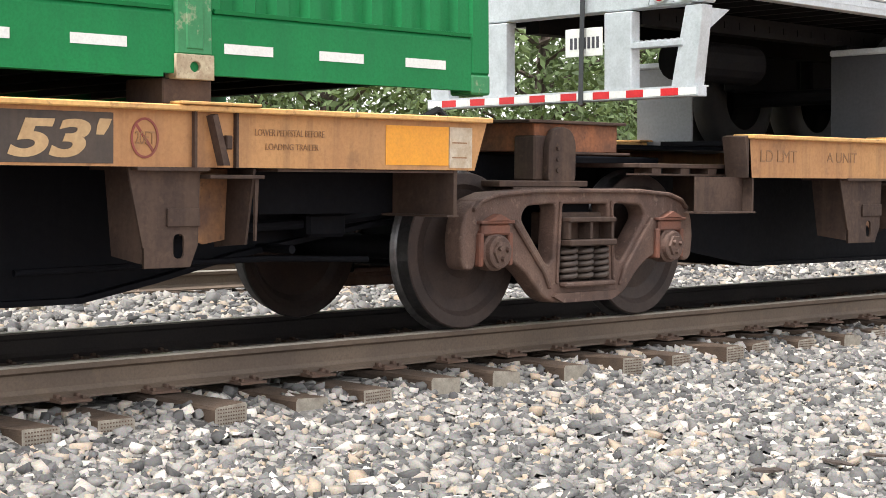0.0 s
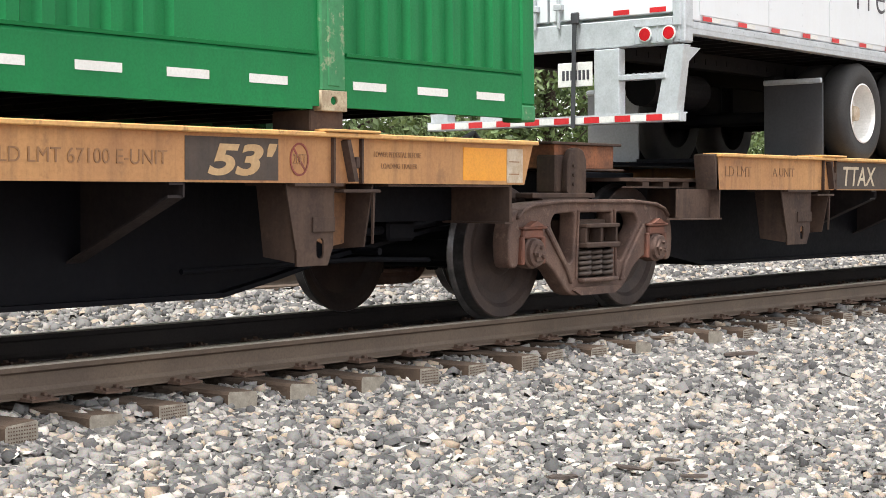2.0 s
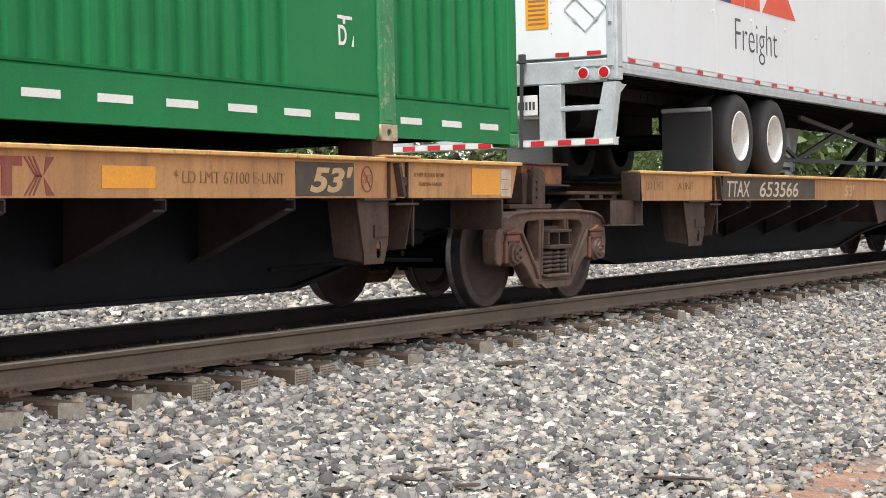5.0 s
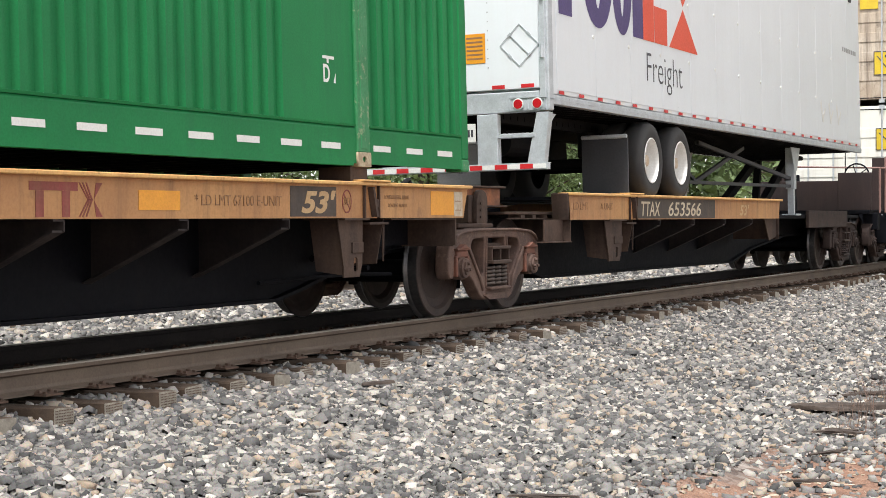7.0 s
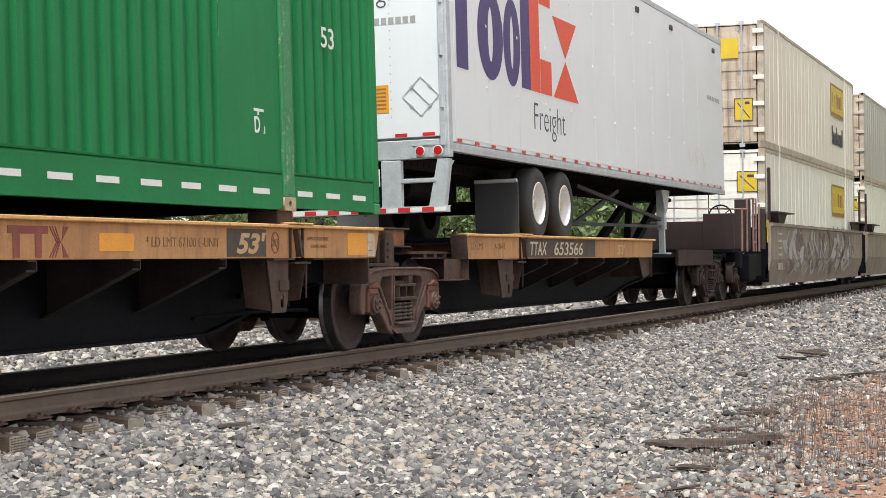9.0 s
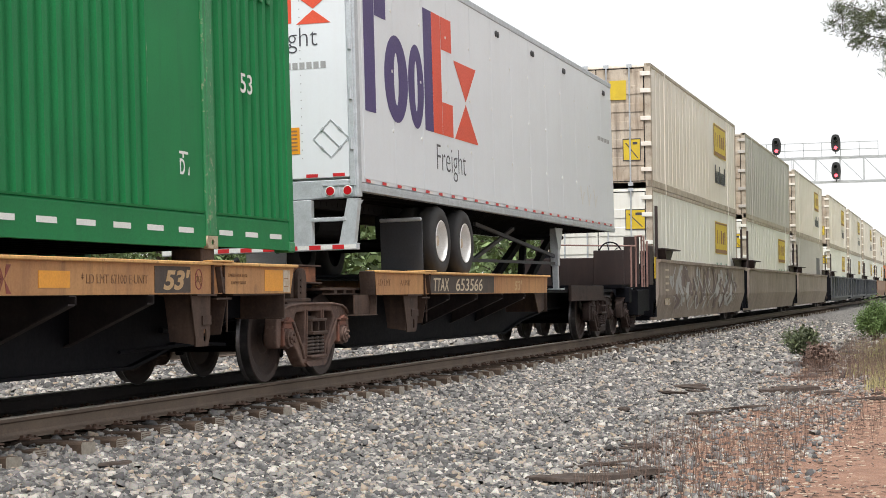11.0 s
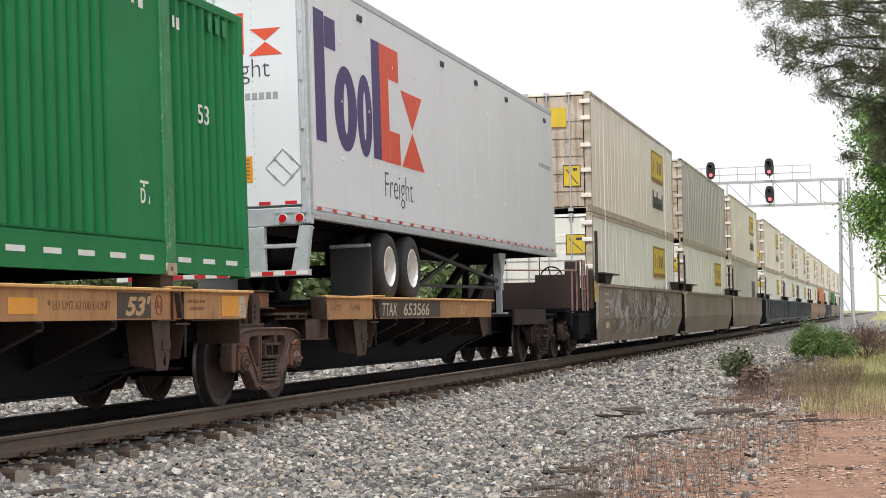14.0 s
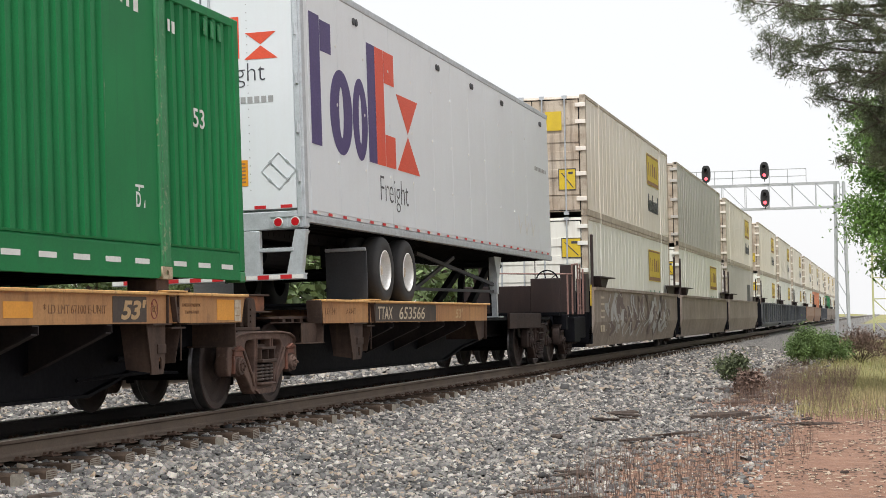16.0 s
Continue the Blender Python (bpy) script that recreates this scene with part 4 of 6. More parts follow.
def spine_car_head(label):
    """The unit under the trailer, and its end over the next truck."""
    t = thing("spine_car", (14.5, 0, 0.95), label, "rail car", "articulated spine cars")
    z0, z1 = 0.945, 1.245
    for s in (-1, 1):
        bm = B()
        sill(bm, 9.98, 19.2, s, z0, z1, 0.05)
        side = part("side_sill", bm, ORANGE, t)
        bm = B()
        box(bm, 9.97, 19.2, s * 1.345, s * 1.16, z1 - 0.03, z1, 0.006)
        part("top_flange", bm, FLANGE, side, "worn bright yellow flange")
        bm = B()
        prism(bm, [(9.93, z1 - 0.02), (9.985, z1 - 0.005), (10.02, z0), (9.98, z0)], "y", s * 1.29, s * 1.1)
        part("sill_end_plate", bm, BRACKET, side)
        for x in (13.2, 14.66, 16.15, 17.6):
            gusset(x, s, z0 - 0.002, 0.45, 0.5, t)
        splice(12.1, s, z1, z0, t)
        hanger(11.25, 11.85, s, z0 - 0.004, 0.46, t)
        bm = B()  # notched deck edge and the bracket before the sill
        box(bm, 9.05, 10.42, s * 1.06, s * 0.4, 1.005, 1.035, 0.004)
        for k in range(4):
            box(bm, 9.2 + k * 0.32, 9.3 + k * 0.32, s * 1.05, s * 0.9, 0.965, 1.005)
        box(bm, 9.05, 10.42, s * 1.05, s * 0.95, 0.955, 0.967)
        part("deck_edge", bm, BRACKET, t)
        bm = B()
        box(bm, 9.5, 10.05, s * 1.2, s * 1.18, 0.705, 0.95)
        box(bm, 10.04, 10.06, s * 1.28, s * 0.6, 0.7, 0.95)
        box(bm, 9.5, 10.07, s * 1.29, s * 1.1, 0.7, 0.712)
        part("end_shield", bm, BRACKET, t)
        bm = B()  # wheel deck that the tyres stand on
        box(bm, 10.02, 19.1, s * 1.2, s * 0.5, 1.17, 1.2)
        part("deck_plate", bm, SHADE_GRIME, t)
        bm = B()  # end sill over the next truck
        box(bm, 21.9, 25.0, s * 1.12, s * 1.06, 0.78, 1.08, 0.01)
        part("end_sill", bm, DARKCAST, t)
        bm = B()
        prism(bm, [(18.6, 0.945), (19.35, 0.945), (19.35, 0.66), (18.9, 0.6)], "y", s * 1.2, s * 1.185)
        box(bm, 19.33, 19.36, s * 1.24, s * 0.5, 0.62, 1.2)
        part("end_shield", bm, BRACKET, t)
        bm = B()
        rod(bm, (19.35, s * 1.15, 1.15), (19.35, s * 1.15, 0.72), 0.022)
        part("handhold", bm, BRACKET, t)
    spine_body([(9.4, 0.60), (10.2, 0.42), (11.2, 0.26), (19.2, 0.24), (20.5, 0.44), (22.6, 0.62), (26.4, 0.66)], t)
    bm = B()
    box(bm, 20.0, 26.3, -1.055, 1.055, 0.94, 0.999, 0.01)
    part("end_deck", bm, SHADE_GRIME, t)
    bm = B()  # trailer hitch
    box(bm, 23.3, 24.3, -0.45, 0.45, 2.02, 2.1, 0.02)
    for s in (-1, 1):
        beam(bm, (23.9, s * 0.36, 1.08), (23.9, s * 0.3, 2.04), 0.12, 0.12)
        beam(bm, (21.4, s * 0.36, 1.08), (23.6, s * 0.3, 2.0), 0.12, 0.14)
    part("trailer_hitch", bm, SHADE_GRIME, t)
    bm = B()
    box(bm, 26.3, 27.0, -0.16, 0.16, 0.62, 0.95, 0.03)
    part("coupler", bm, CAST, t)
    articulation(8.516, t)
    y = -1.2915
    bm = B()
    box(bm, 12.26, 15.6, y + 0.001, y - 0.0015, 0.955, 1.205)
    part("number_panel", bm, BLACK, t, "black painted panel")
    lettering("reporting_mark", "TTAX", 0.18, PALECREAM, t, (12.42, y - 0.0025, 0.985), width=0.74, lean=0.15, heavy=0.008)
    lettering("reporting_mark", "653566", 0.18, PALECREAM, t, (13.5, y - 0.0025, 0.985), width=1.42, lean=0.15, heavy=0.008)
    lettering("lettering", "53'", 0.16, CREAM, t, (16.86, y - 0.002, 0.99), width=0.5, lean=0.2, heavy=0.03)
    lettering("lettering", "LD LMT", 0.085, STENCIL, t, (10.12, y - 0.001, 1.055), width=0.46)
    lettering("lettering", "A UNIT", 0.075, STENCIL, t, (10.98, y - 0.001, 1.06), width=0.42)
    return t


spine_car_tail("weathered yellow spine car carrying a green container on two trucks")
spine_car_head("weathered yellow spine car carrying a white road trailer")
main_truck = rail_truck(8.485, "dusty brown cast-steel rail truck shared by two spine cars")
dark_truck = rail_truck(24.9, "dark cast-steel rail truck with coil springs", DARKCAST, DARKCAST, DARKCAST)
for cx, lab in ((-10.2, trucks_label()), (28.35, "dark cast-steel rail truck under the first well car")):
    MOVERS.append(tagged(copy_thing(dark_truck, pose(cx, 0, 0)), lab))


# ---- the green container ----
def corrugated(bm, x0, x1, y, z0, z1, pitch, depth, s, flats=()):
    """A pressed steel side: folded ribs, with flat stretches for markings."""
    xs = [(x0, 0.0)]
    x = x0
    while x + pitch <= x1 + 1e-6:
        if not any(a < x + pitch * 0.5 < b for a, b in flats):
            xs += [(x + pitch * 0.30, 0), (x + pitch * 0.46, depth), (x + pitch * 0.78, depth), (x + pitch * 0.94, 0)]
        x += pitch
    xs.append((x1, 0.0))
    lo = [bm.verts.new((a, y - s * d, z0)) for a, d in xs]
    hi = [bm.verts.new((a, y - s * d, z1)) for a, d in xs]
    for k in range(len(xs) - 1):
        bm.faces.new((lo[k], lo[k + 1], hi[k + 1], hi[k]))
    bmesh.ops.recalc_face_normals(bm, faces=bm.faces)


def green_container():
    x0, x1, z0, z1 = -8.83, 7.33, 1.405, 4.295
    t = thing("shipping_container", ((x0 + x1) / 2, 0, z0), "green corrugated steel shipping container on the yellow spine car", "container")
    posts = (5.075, 5.3), (-6.8, -6.575)
    for s in (-1, 1):
        bm = B()
        for a, b, fl in ((x0 + 0.14, -6.8, ()), (-6.575, 5.075, ((3.9, 5.06),)), (5.3, 7.18, ())):
            corrugated(bm, a, b, s * 1.285, z0 + 0.34, z1 - 0.08, 0.2235, 0.04, s, fl)
        part("side_panel", bm, GREEN, t)
        bm = B()  # bottom rail with its lip
        prism(bm, [(s * 1.295, z0 + 0.02), (s * 1.295, z0 + 0.30), (s * 1.275, z0 + 0.34), (s * 1.24, z0 + 0.34), (s * 1.24, z0 + 0.02)], "x", x0 + 0.158, x1 - 0.158)
        prism(bm, [(s * 1.30, z0 + 0.325), (s * 1.305, z0 + 0.345), (s * 1.24, z0 + 0.355), (s * 1.24, z0 + 0.33)], "x", 5.32, x1 - 0.16)
        prism(bm, [(s * 1.30, z0 + 0.325), (s * 1.305, z0 + 0.345), (s * 1.24, z0 + 0.355), (s * 1.24, z0 + 0.33)], "x", -6.56, 5.06)
        prism(bm, [(s * 1.305, z0 + 0.0), (s * 1.305, z0 + 0.055), (s * 1.22, z0 + 0.055), (s * 1.22, z0)], "x", x0 + 0.2, 5.0)
        rail = part("bottom_rail", bm, GREEN, t)
        bm = B()
        box(bm, x0 + 0.05, x1 - 0.05, s * 1.295, s * 1.2, z1 - 0.1, z1, 0.01)
        part("top_rail", bm, GREEN, t)
        for k in range(23):
            xs = 6.645 - k * 0.6325 if k < 3 else 4.48 - (k - 3) * 0.6325
            if xs < x0 + 0.2 or any(a - 0.3 < xs < b for a, b in posts):
                continue
            bm = B()
            box(bm, xs, xs + 0.315, s * 1.294, s * 1.2985, 1.535, 1.585)
            part("reflector_strip", bm, WHITE, rail, "white reflective strip")
        for a, b in posts:
            bm = B()
            box(bm, a, b, s * 1.31, s * 1.2, z0 + 0.11, z1, 0.012)
            box(bm, a + 0.06, b - 0.06, s * 1.316, s * 1.3, z0 + 0.14, z1, 0.006)
            part("mid_post", bm, GREENLIT, t, "scuffed green post with bare patches")
            m = Matrix.Translation(-root(t)) @ Matrix.Translation(((a + b) / 2, s * 1.265, z0 + 0.055)) @ Matrix(((1, 0, 0, 0), (0, 0, -1, 0), (0, 1, 0, 0), (0, 0, 0, 1)))
            h = (b - a) / 2
            hole = [(0.036 * math.cos(q), 0.03 * math.sin(q)) for q in np.linspace(0, 6.283, 16, endpoint=False)]
            finish("corner_casting", outline_mesh("corner_casting", [[(-h, -0.058), (h, -0.058), (h, 0.056), (-h, 0.056)], hole], 0.045, 0.004, m), CORNER, t, (0, 0, 0))
            bm = B()
            box(bm, a + 0.02, b - 0.02, s * 1.22, s * 1.12, z0, z0 + 0.11)
            part("casting_core", bm, DARK, t)
        for a, b in ((x1 - 0.16, x1), (x0, x0 + 0.16)):
            bm = B()
            box(bm, a, b, s * 1.3, s * 1.1, z0 + 0.112, z1, 0.014)
            part("corner_post", bm, GREEN, t)
            bm = B()
            box(bm, a, b, s * 1.303, s * 1.12, z0, z0 + 0.115, 0.012)
            part("corner_block", bm, GREENLIT, t)
    bm = B()
    for x in (x0 + 0.02, x1 - 0.05):
        box(bm, x, x + 0.03, -1.1, 1.1, z0 + 0.1, z1 - 0.05)
    part("end_wall", bm, GREEN, t)
    bm = B()
    box(bm, x0, x1, -1.25, 1.25, z1 - 0.05, z1 - 0.02)
    part("roof", bm, GREEN, t)
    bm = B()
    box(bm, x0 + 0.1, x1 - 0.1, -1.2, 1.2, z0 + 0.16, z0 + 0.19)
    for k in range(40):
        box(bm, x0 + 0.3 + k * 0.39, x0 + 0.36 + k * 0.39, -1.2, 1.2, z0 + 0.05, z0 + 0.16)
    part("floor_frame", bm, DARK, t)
    y = -1.2865
    lettering("lettering", "D", 0.145, WHITE, t, (4.56, y, 2.07), width=0.105, heavy=0.02)
    bm = B()
    box(bm, 4.55, 4.74, y + 0.001, y - 0.001, 2.26, 2.285)
    box(bm, 4.62, 4.65, y + 0.001, y - 0.001, 2.225, 2.26)
    prism(bm, [(4.73, 2.07), (4.76, 2.07), (4.76, 2.15)], "y", y + 0.001, y - 0.001)
    part("marking_stroke", bm, WHITE, t)
    lettering("lettering", "53", 0.2, WHITE, t, (6.0, -1.291, 2.98), width=0.3, heavy=0.01)
    bm = B()
    for x, z, w in ((4.05, 4.02, 0.05), (4.2, 4.0, 0.04), (4.32, 3.98, 0.05), (4.46, 3.96, 0.06), (4.62, 3.94, 0.1), (5.42, 3.88, 0.05), (5.52, 3.87, 0.07)):
        box(bm, x, x + w, -1.287, -1.2895, z, z + 0.12)
    part("marking_stroke", bm, WHITE, t)
    for a, b, c, d in ((3.93, 3.94, 2.75, 3.2), (3.6, 3.608, 4.0, 4.2)):
        part("paint_scrape", box(B(), a, b, -1.2865, -1.288, c, d), GREENLIT, t)
    bm = B()
    for k in range(3):
        box(bm, 6.35 + k * 0.2, 6.43 + k * 0.2, -1.29, -1.297, 3.98, 4.16, 0.01)
    part("vent_cover", bm, GREENLIT, t)
    return t


green_container()


# ---- the white road trailer ----
def dual_wheel(cx, s, parent):
    zc, r = 1.68, 0.48
    for k, yo in enumerate((1.15, 0.86)):
        prof = [(-0.12, 0.27), (-0.135, 0.33), (-0.14, 0.40), (-0.12, 0.45), (-0.08, r), (0.08, r), (0.12, 0.45), (0.14, 0.40), (0.135, 0.33), (0.12, 0.27)]
        bm = lathe(B(), [(o + s * yo, q) for o, q in prof], (cx, 0, zc), seg=48, caps=False)
        tyre = part("tyre", bm, RUBBER, parent, smooth=True)
        if k == 0:
            prof = [(s * (yo + 0.13), 0.285), (s * (yo + 0.135), 0.272), (s * (yo + 0.1), 0.262), (s * (yo - 0.05), 0.235), (s * (yo - 0.07), 0.13), (s * (yo - 0.02), 0.11), (s * (yo - 0.01), 0.001)]
            bm = lathe(B(), prof, (cx, 0, zc), seg=40, caps=False)
            rim = part("rim", bm, RIM, tyre, "deep white steel rim", smooth=False)
            bm = B()
            lathe(bm, [(s * (yo - 0.05), 0.085), (s * (yo + 0.07), 0.07), (s * (yo + 0.075), 0.0001)], (cx, 0, zc), seg=20)
            for q in range(10):
                a = q * 0.628
                lathe(bm, [(s * (yo - 0.065), 0.014), (s * (yo - 0.03), 0.012)], (cx + 0.15 * math.cos(a), 0, zc + 0.15 * math.sin(a)), seg=6)
            part("hub", bm, DECAL, parent)


def trailer():
    x0, x1, zb, zt = 9.44, 25.52, 2.20, 5.30
    t = thing("road_trailer", ((x0 + x1) / 2, 0, 1.2), "white box trailer with galvanised rear frame standing on a spine car", "trailer")
    bm = B()
    box(bm, x0 + 0.1, x1, -1.285, 1.285, zb + 0.1, zt - 0.01, 0.01)
    part("box_body", bm, PANEL, t)
    for s in (-1, 1):
        y = s * 1.2865
        xs = x0 + 0.26  # side panels, each a little proud of the seam
        while xs < x1 - 0.3:
            w = min(1.22, x1 - 0.06 - xs)
            part("side_panel", box(B(), xs, xs + w - 0.008, y, y + s * 0.006, zb + 0.15, zt - 0.11, 0.002), PANEL, t)
            xs += 1.22
        if s < 0:
            bm = B()  # rivet rows
            xs = x0 + 0.3
            while xs < x1 - 0.1:
                z = zb + 0.2
                while z < zt - 0.15:
                    box(bm, xs - 0.005, xs + 0.005, y - 0.006, y - 0.0085, z, z + 0.01)
                    z += 0.2 if xs > x0 + 6 else 0.1
                xs += 0.61
            part("rivet_row", bm, PANEL, t)
            bm = B()  # round lashing studs along the side
            for row, z in enumerate((3.78, 3.02, 4.55)):
                for k in range(11):
                    rod(bm, (x0 + 1.4 + k * 1.22, y - 0.004, z), (x0 + 1.4 + k * 1.22, y - 0.016, z), 0.022, 8)
            part("lashing_stud", bm, WHITE, t)
        bm = B()
        box(bm, x0 + 0.02, x1, s * 1.297, s * 1.2, zb - 0.01, zb + 0.09, 0.004)
        box(bm, x0 + 0.02, x1, s * 1.30, s * 1.28, zb + 0.035, zb + 0.05)
        for k in range(80):
            box(bm, x0 + 0.2 + k * 0.2, x0 + 0.212 + k * 0.2, s * 1.2965, s * 1.2995, zb + 0.055, zb + 0.067)
        part("bottom_rail", bm, GALV, t)
        bm = B()
        box(bm, x0 + 0.05, x1, s * 1.297, s * 1.2, zt - 0.1, zt, 0.01)
        part("top_rail", bm, GALV, t)
        k = 0
        xs = x0 + 0.3
        while xs < x1 - 0.4:
            for c, dx, nm in ((RED, 0, "red"), (WHITE, 0.15, "white")):
                bm = B()
                box(bm, xs + dx, xs + dx + 0.148, s * 1.2965, s * 1.299, zb + 0.105, zb + 0.142)
                if s < 0:
                    part("reflector_tape", bm, c, t, nm + " reflective tape")
                else:
                    bm.free()
            xs += 0.61
        bm = B()  # rear corner post
        box(bm, x0, x0 + 0.14, s * 1.30, s * 1.19, zb - 0.08, zt, 0.012)
        box(bm, x0 - 0.02, x0 + 0.02, s * 1.27, s * 1.20, zb + 0.05, zt - 0.1, 0.006)
        for z in (2.75, 3.35, 3.95, 4.55, 5.05):
            rod(bm, (x0 - 0.02, s * 1.235, z - 0.07), (x0 - 0.02, s * 1.235, z + 0.07), 0.022, 8)
        part("rear_post", bm, GALV, t)
        bm = B()
        box(bm, x0 + 0.0, x0 + 0.05, s * 1.19, s * 0.012, zb + 0.16, zt - 0.12, 0.006)
        door = part("rear_door", bm, PANEL, t)
        bm = B()
        for z in np.arange(zb + 0.4, zt - 0.3, 0.1):
            for yy in (0.60,):
                box(bm, x0 - 0.003, x0, s * yy - 0.006, s * yy + 0.006, z, z + 0.012)
        part("rivet_row", bm, PALE, door)
        bm = B()
        rod(bm, (x0 - 0.025, s * 0.12, zb + 0.1), (x0 - 0.025, s * 0.12, zt - 0.12), 0.016, 8)
        for z in (zb + 0.25, 3.0, 4.2):
            box(bm, x0 - 0.045, x0, s * 0.08, s * 0.16, z, z + 0.05, 0.004)
        part("lock_rod", bm, GALV, door)
        for yy in (0.64, 0.98):
            bm = B()
            box(bm, x0 - 0.003, x0, s * yy, s * (yy + 0.15), zb + 0.17, zb + 0.21)
            part("reflector_tape", bm, RED, door, "red reflective tape")
        # tail lamps
        for yy in (0.95, 1.17):
            bm = lathe(B(), [(-0.012, 0.062), (-0.018, 0.058)], (x0 - 0.015, s * yy, 2.195), "x", 24)
            ring = part("lamp_ring", bm, WHITE, t)
            bm = lathe(B(), [(-0.016, 0.052), (-0.022, 0.049), (-0.024, 0.0001)], (x0 - 0.015, s * yy, 2.195), "x", 24)
            part("tail_lamp", bm, LAMP, ring, "round red tail lamp")
        # guard struts
        bm = B()
        box(bm, x0 - 0.02, x0 + 0.08, s * 0.46, s * 0.70, 1.55, 2.1, 0.006)
        part("guard_strut", bm, GALV, t)
        bm = B()
        prism(bm, [(s * 1.04, 1.55), (s * 1.23, 1.55), (s * 1.29, 2.0), (s * 1.30, 2.1), (s * 1.16, 2.1)], "x", x0 - 0.02, x0 + 0.09)
        prism(bm, [(x0 + 0.09, 2.1), (x0 + 0.42, 2.1), (x0 + 0.09, 1.9)], "y", s * 1.2, s * 1.21)
        part("guard_strut", bm, GALV, t)
        bm = B()
        box(bm, x0 - 0.03, x0 + 0.05, s * 0.70, s * 1.14, 1.835, 1.88, 0.006)
        for k in range(8):
            box(bm, x0 - 0.03, x0 + 0.05, s * (0.72 + k * 0.053), s * (0.74 + k * 0.053), 1.88, 1.888)
        part("step_bar", bm, GALV, t)
        # landing gear
        lx, ly = 21.35, s * 0.95
        bm = B()
        box(bm, lx - 0.075, lx + 0.075, ly - 0.075, ly + 0.075, 1.45, 2.15, 0.008)
        box(bm, lx - 0.05, lx + 0.05, ly - 0.05, ly + 0.05, 1.03, 1.45)
        prism(bm, [(lx - 0.3, 2.15), (lx + 0.32, 2.15), (lx + 0.075, 1.75), (lx - 0.075, 1.75)], "y", ly - 0.085, ly - 0.075)
        leg = part("landing_leg", bm, GALV, t)
        bm = B()
        box(bm, lx - 0.16, lx + 0.16, ly - 0.13, ly + 0.13, 1.0, 1.032, 0.01)
        part("foot_plate", bm, GALV, leg)
        # Galvanised braces darkened to flap grey, standing in for the shade below the floor.
        bm = B()
        beam(bm, (lx, ly, 1.62), (17.6, s * 0.45, 2.12), 0.05, 0.06)
        beam(bm, (lx, ly, 1.5), (15.6, s * 0.5, 1.5), 0.04, 0.05)
        beam(bm, (15.4, s * 0.5, 2.1), (17.4, s * 0.5, 1.5), 0.04, 0.05)
        beam(bm, (17.2, s * 0.5, 1.5), (19.6, s * 0.6, 2.1), 0.05, 0.06)
        part("landing_brace", bm, FLAP, t)
        # wheels and flaps
        for cx in (12.9, 14.1):
            dual_wheel(cx, s, t)
        bm = B()
        box(bm, 12.03, 12.05, s * 0.68, s * 1.27, 1.25, 1.93, 0.004)
        flap = part("mud_flap", bm, FLAP if s < 0 else LITFLAP, t, "plain dark grey mud flap" if s < 0 else "grey mud flap in a paler colour standing in for light on it")
        bm = B()
        box(bm, 12.0, 12.035, s * 0.68, s * 1.27, 1.925, 1.975, 0.012)
        part("flap_hanger", bm, GALV, flap)
    bm = B()  # rear sill and header
    box(bm, x0 - 0.005, x0 + 0.12, -1.19, 1.19, zb - 0.09, zb + 0.13, 0.008)
    box(bm, x0 - 0.015, x0 + 0.0, -1.26, -0.84, zb - 0.075, zb - 0.06)
    box(bm, x0 - 0.015, x0 + 0.0, -1.26, -0.84, zb + 0.06, zb + 0.075)
    for yy in (-1.26, -1.06, -0.85):
        box(bm, x0 - 0.015, x0, yy, yy + 0.012, zb - 0.07, zb + 0.07)
    part("rear_sill", bm, GALV, t)
    bm = B()
    box(bm, x0 - 0.005, x0 + 0.12, -1.2, 1.2, zt - 0.12, zt, 0.008)
    part("rear_header", bm, GALV, t)
    bm = B()
    box(bm, x0 - 0.03, x0 + 0.07, -1.27, 1.27, 1.49, 1.56, 0.004)
    box(bm, x0 - 0.03, x0 + 0.09, -1.27, 1.27, 1.556, 1.566)
    bar = part("guard_bar", bm, GALV, t)
    for k in range(17):
        bm = B()
        ys = -1.255 + k * 0.148
        box(bm, x0 - 0.033, x0 - 0.03, ys, ys + 0.146, 1.502, 1.552)
        part("reflector_tape", bm, WHITE if k % 2 == 0 else RED, bar)
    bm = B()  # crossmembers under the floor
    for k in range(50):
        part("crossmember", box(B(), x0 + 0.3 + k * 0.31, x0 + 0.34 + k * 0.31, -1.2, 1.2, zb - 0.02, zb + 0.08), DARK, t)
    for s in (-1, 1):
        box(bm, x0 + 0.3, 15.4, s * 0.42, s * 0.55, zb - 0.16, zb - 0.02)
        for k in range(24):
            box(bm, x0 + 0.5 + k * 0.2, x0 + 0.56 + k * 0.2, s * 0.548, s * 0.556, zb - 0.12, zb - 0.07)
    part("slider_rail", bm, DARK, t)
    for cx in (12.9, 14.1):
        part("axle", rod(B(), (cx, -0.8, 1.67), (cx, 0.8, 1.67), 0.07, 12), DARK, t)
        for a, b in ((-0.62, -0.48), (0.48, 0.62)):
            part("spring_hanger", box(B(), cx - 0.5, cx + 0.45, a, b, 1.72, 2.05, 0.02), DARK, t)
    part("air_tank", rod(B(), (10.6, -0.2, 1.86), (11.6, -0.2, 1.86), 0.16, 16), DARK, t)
    bm = B()  # plate on its holder
    box(bm, x0 - 0.012, x0 - 0.006, -0.44, -0.1, 1.81, 2.01, 0.003)
    plate = part("licence_plate", bm, WHITE, t, "white plate with dark characters as bars")
    bm = B()
    for k in range(7):
        box(bm, x0 - 0.014, x0 - 0.0125, -0.41 + k * 0.04, -0.385 + k * 0.04, 1.865, 1.945)
    part("plate_marks", bm, INK, plate)
    bm = B()
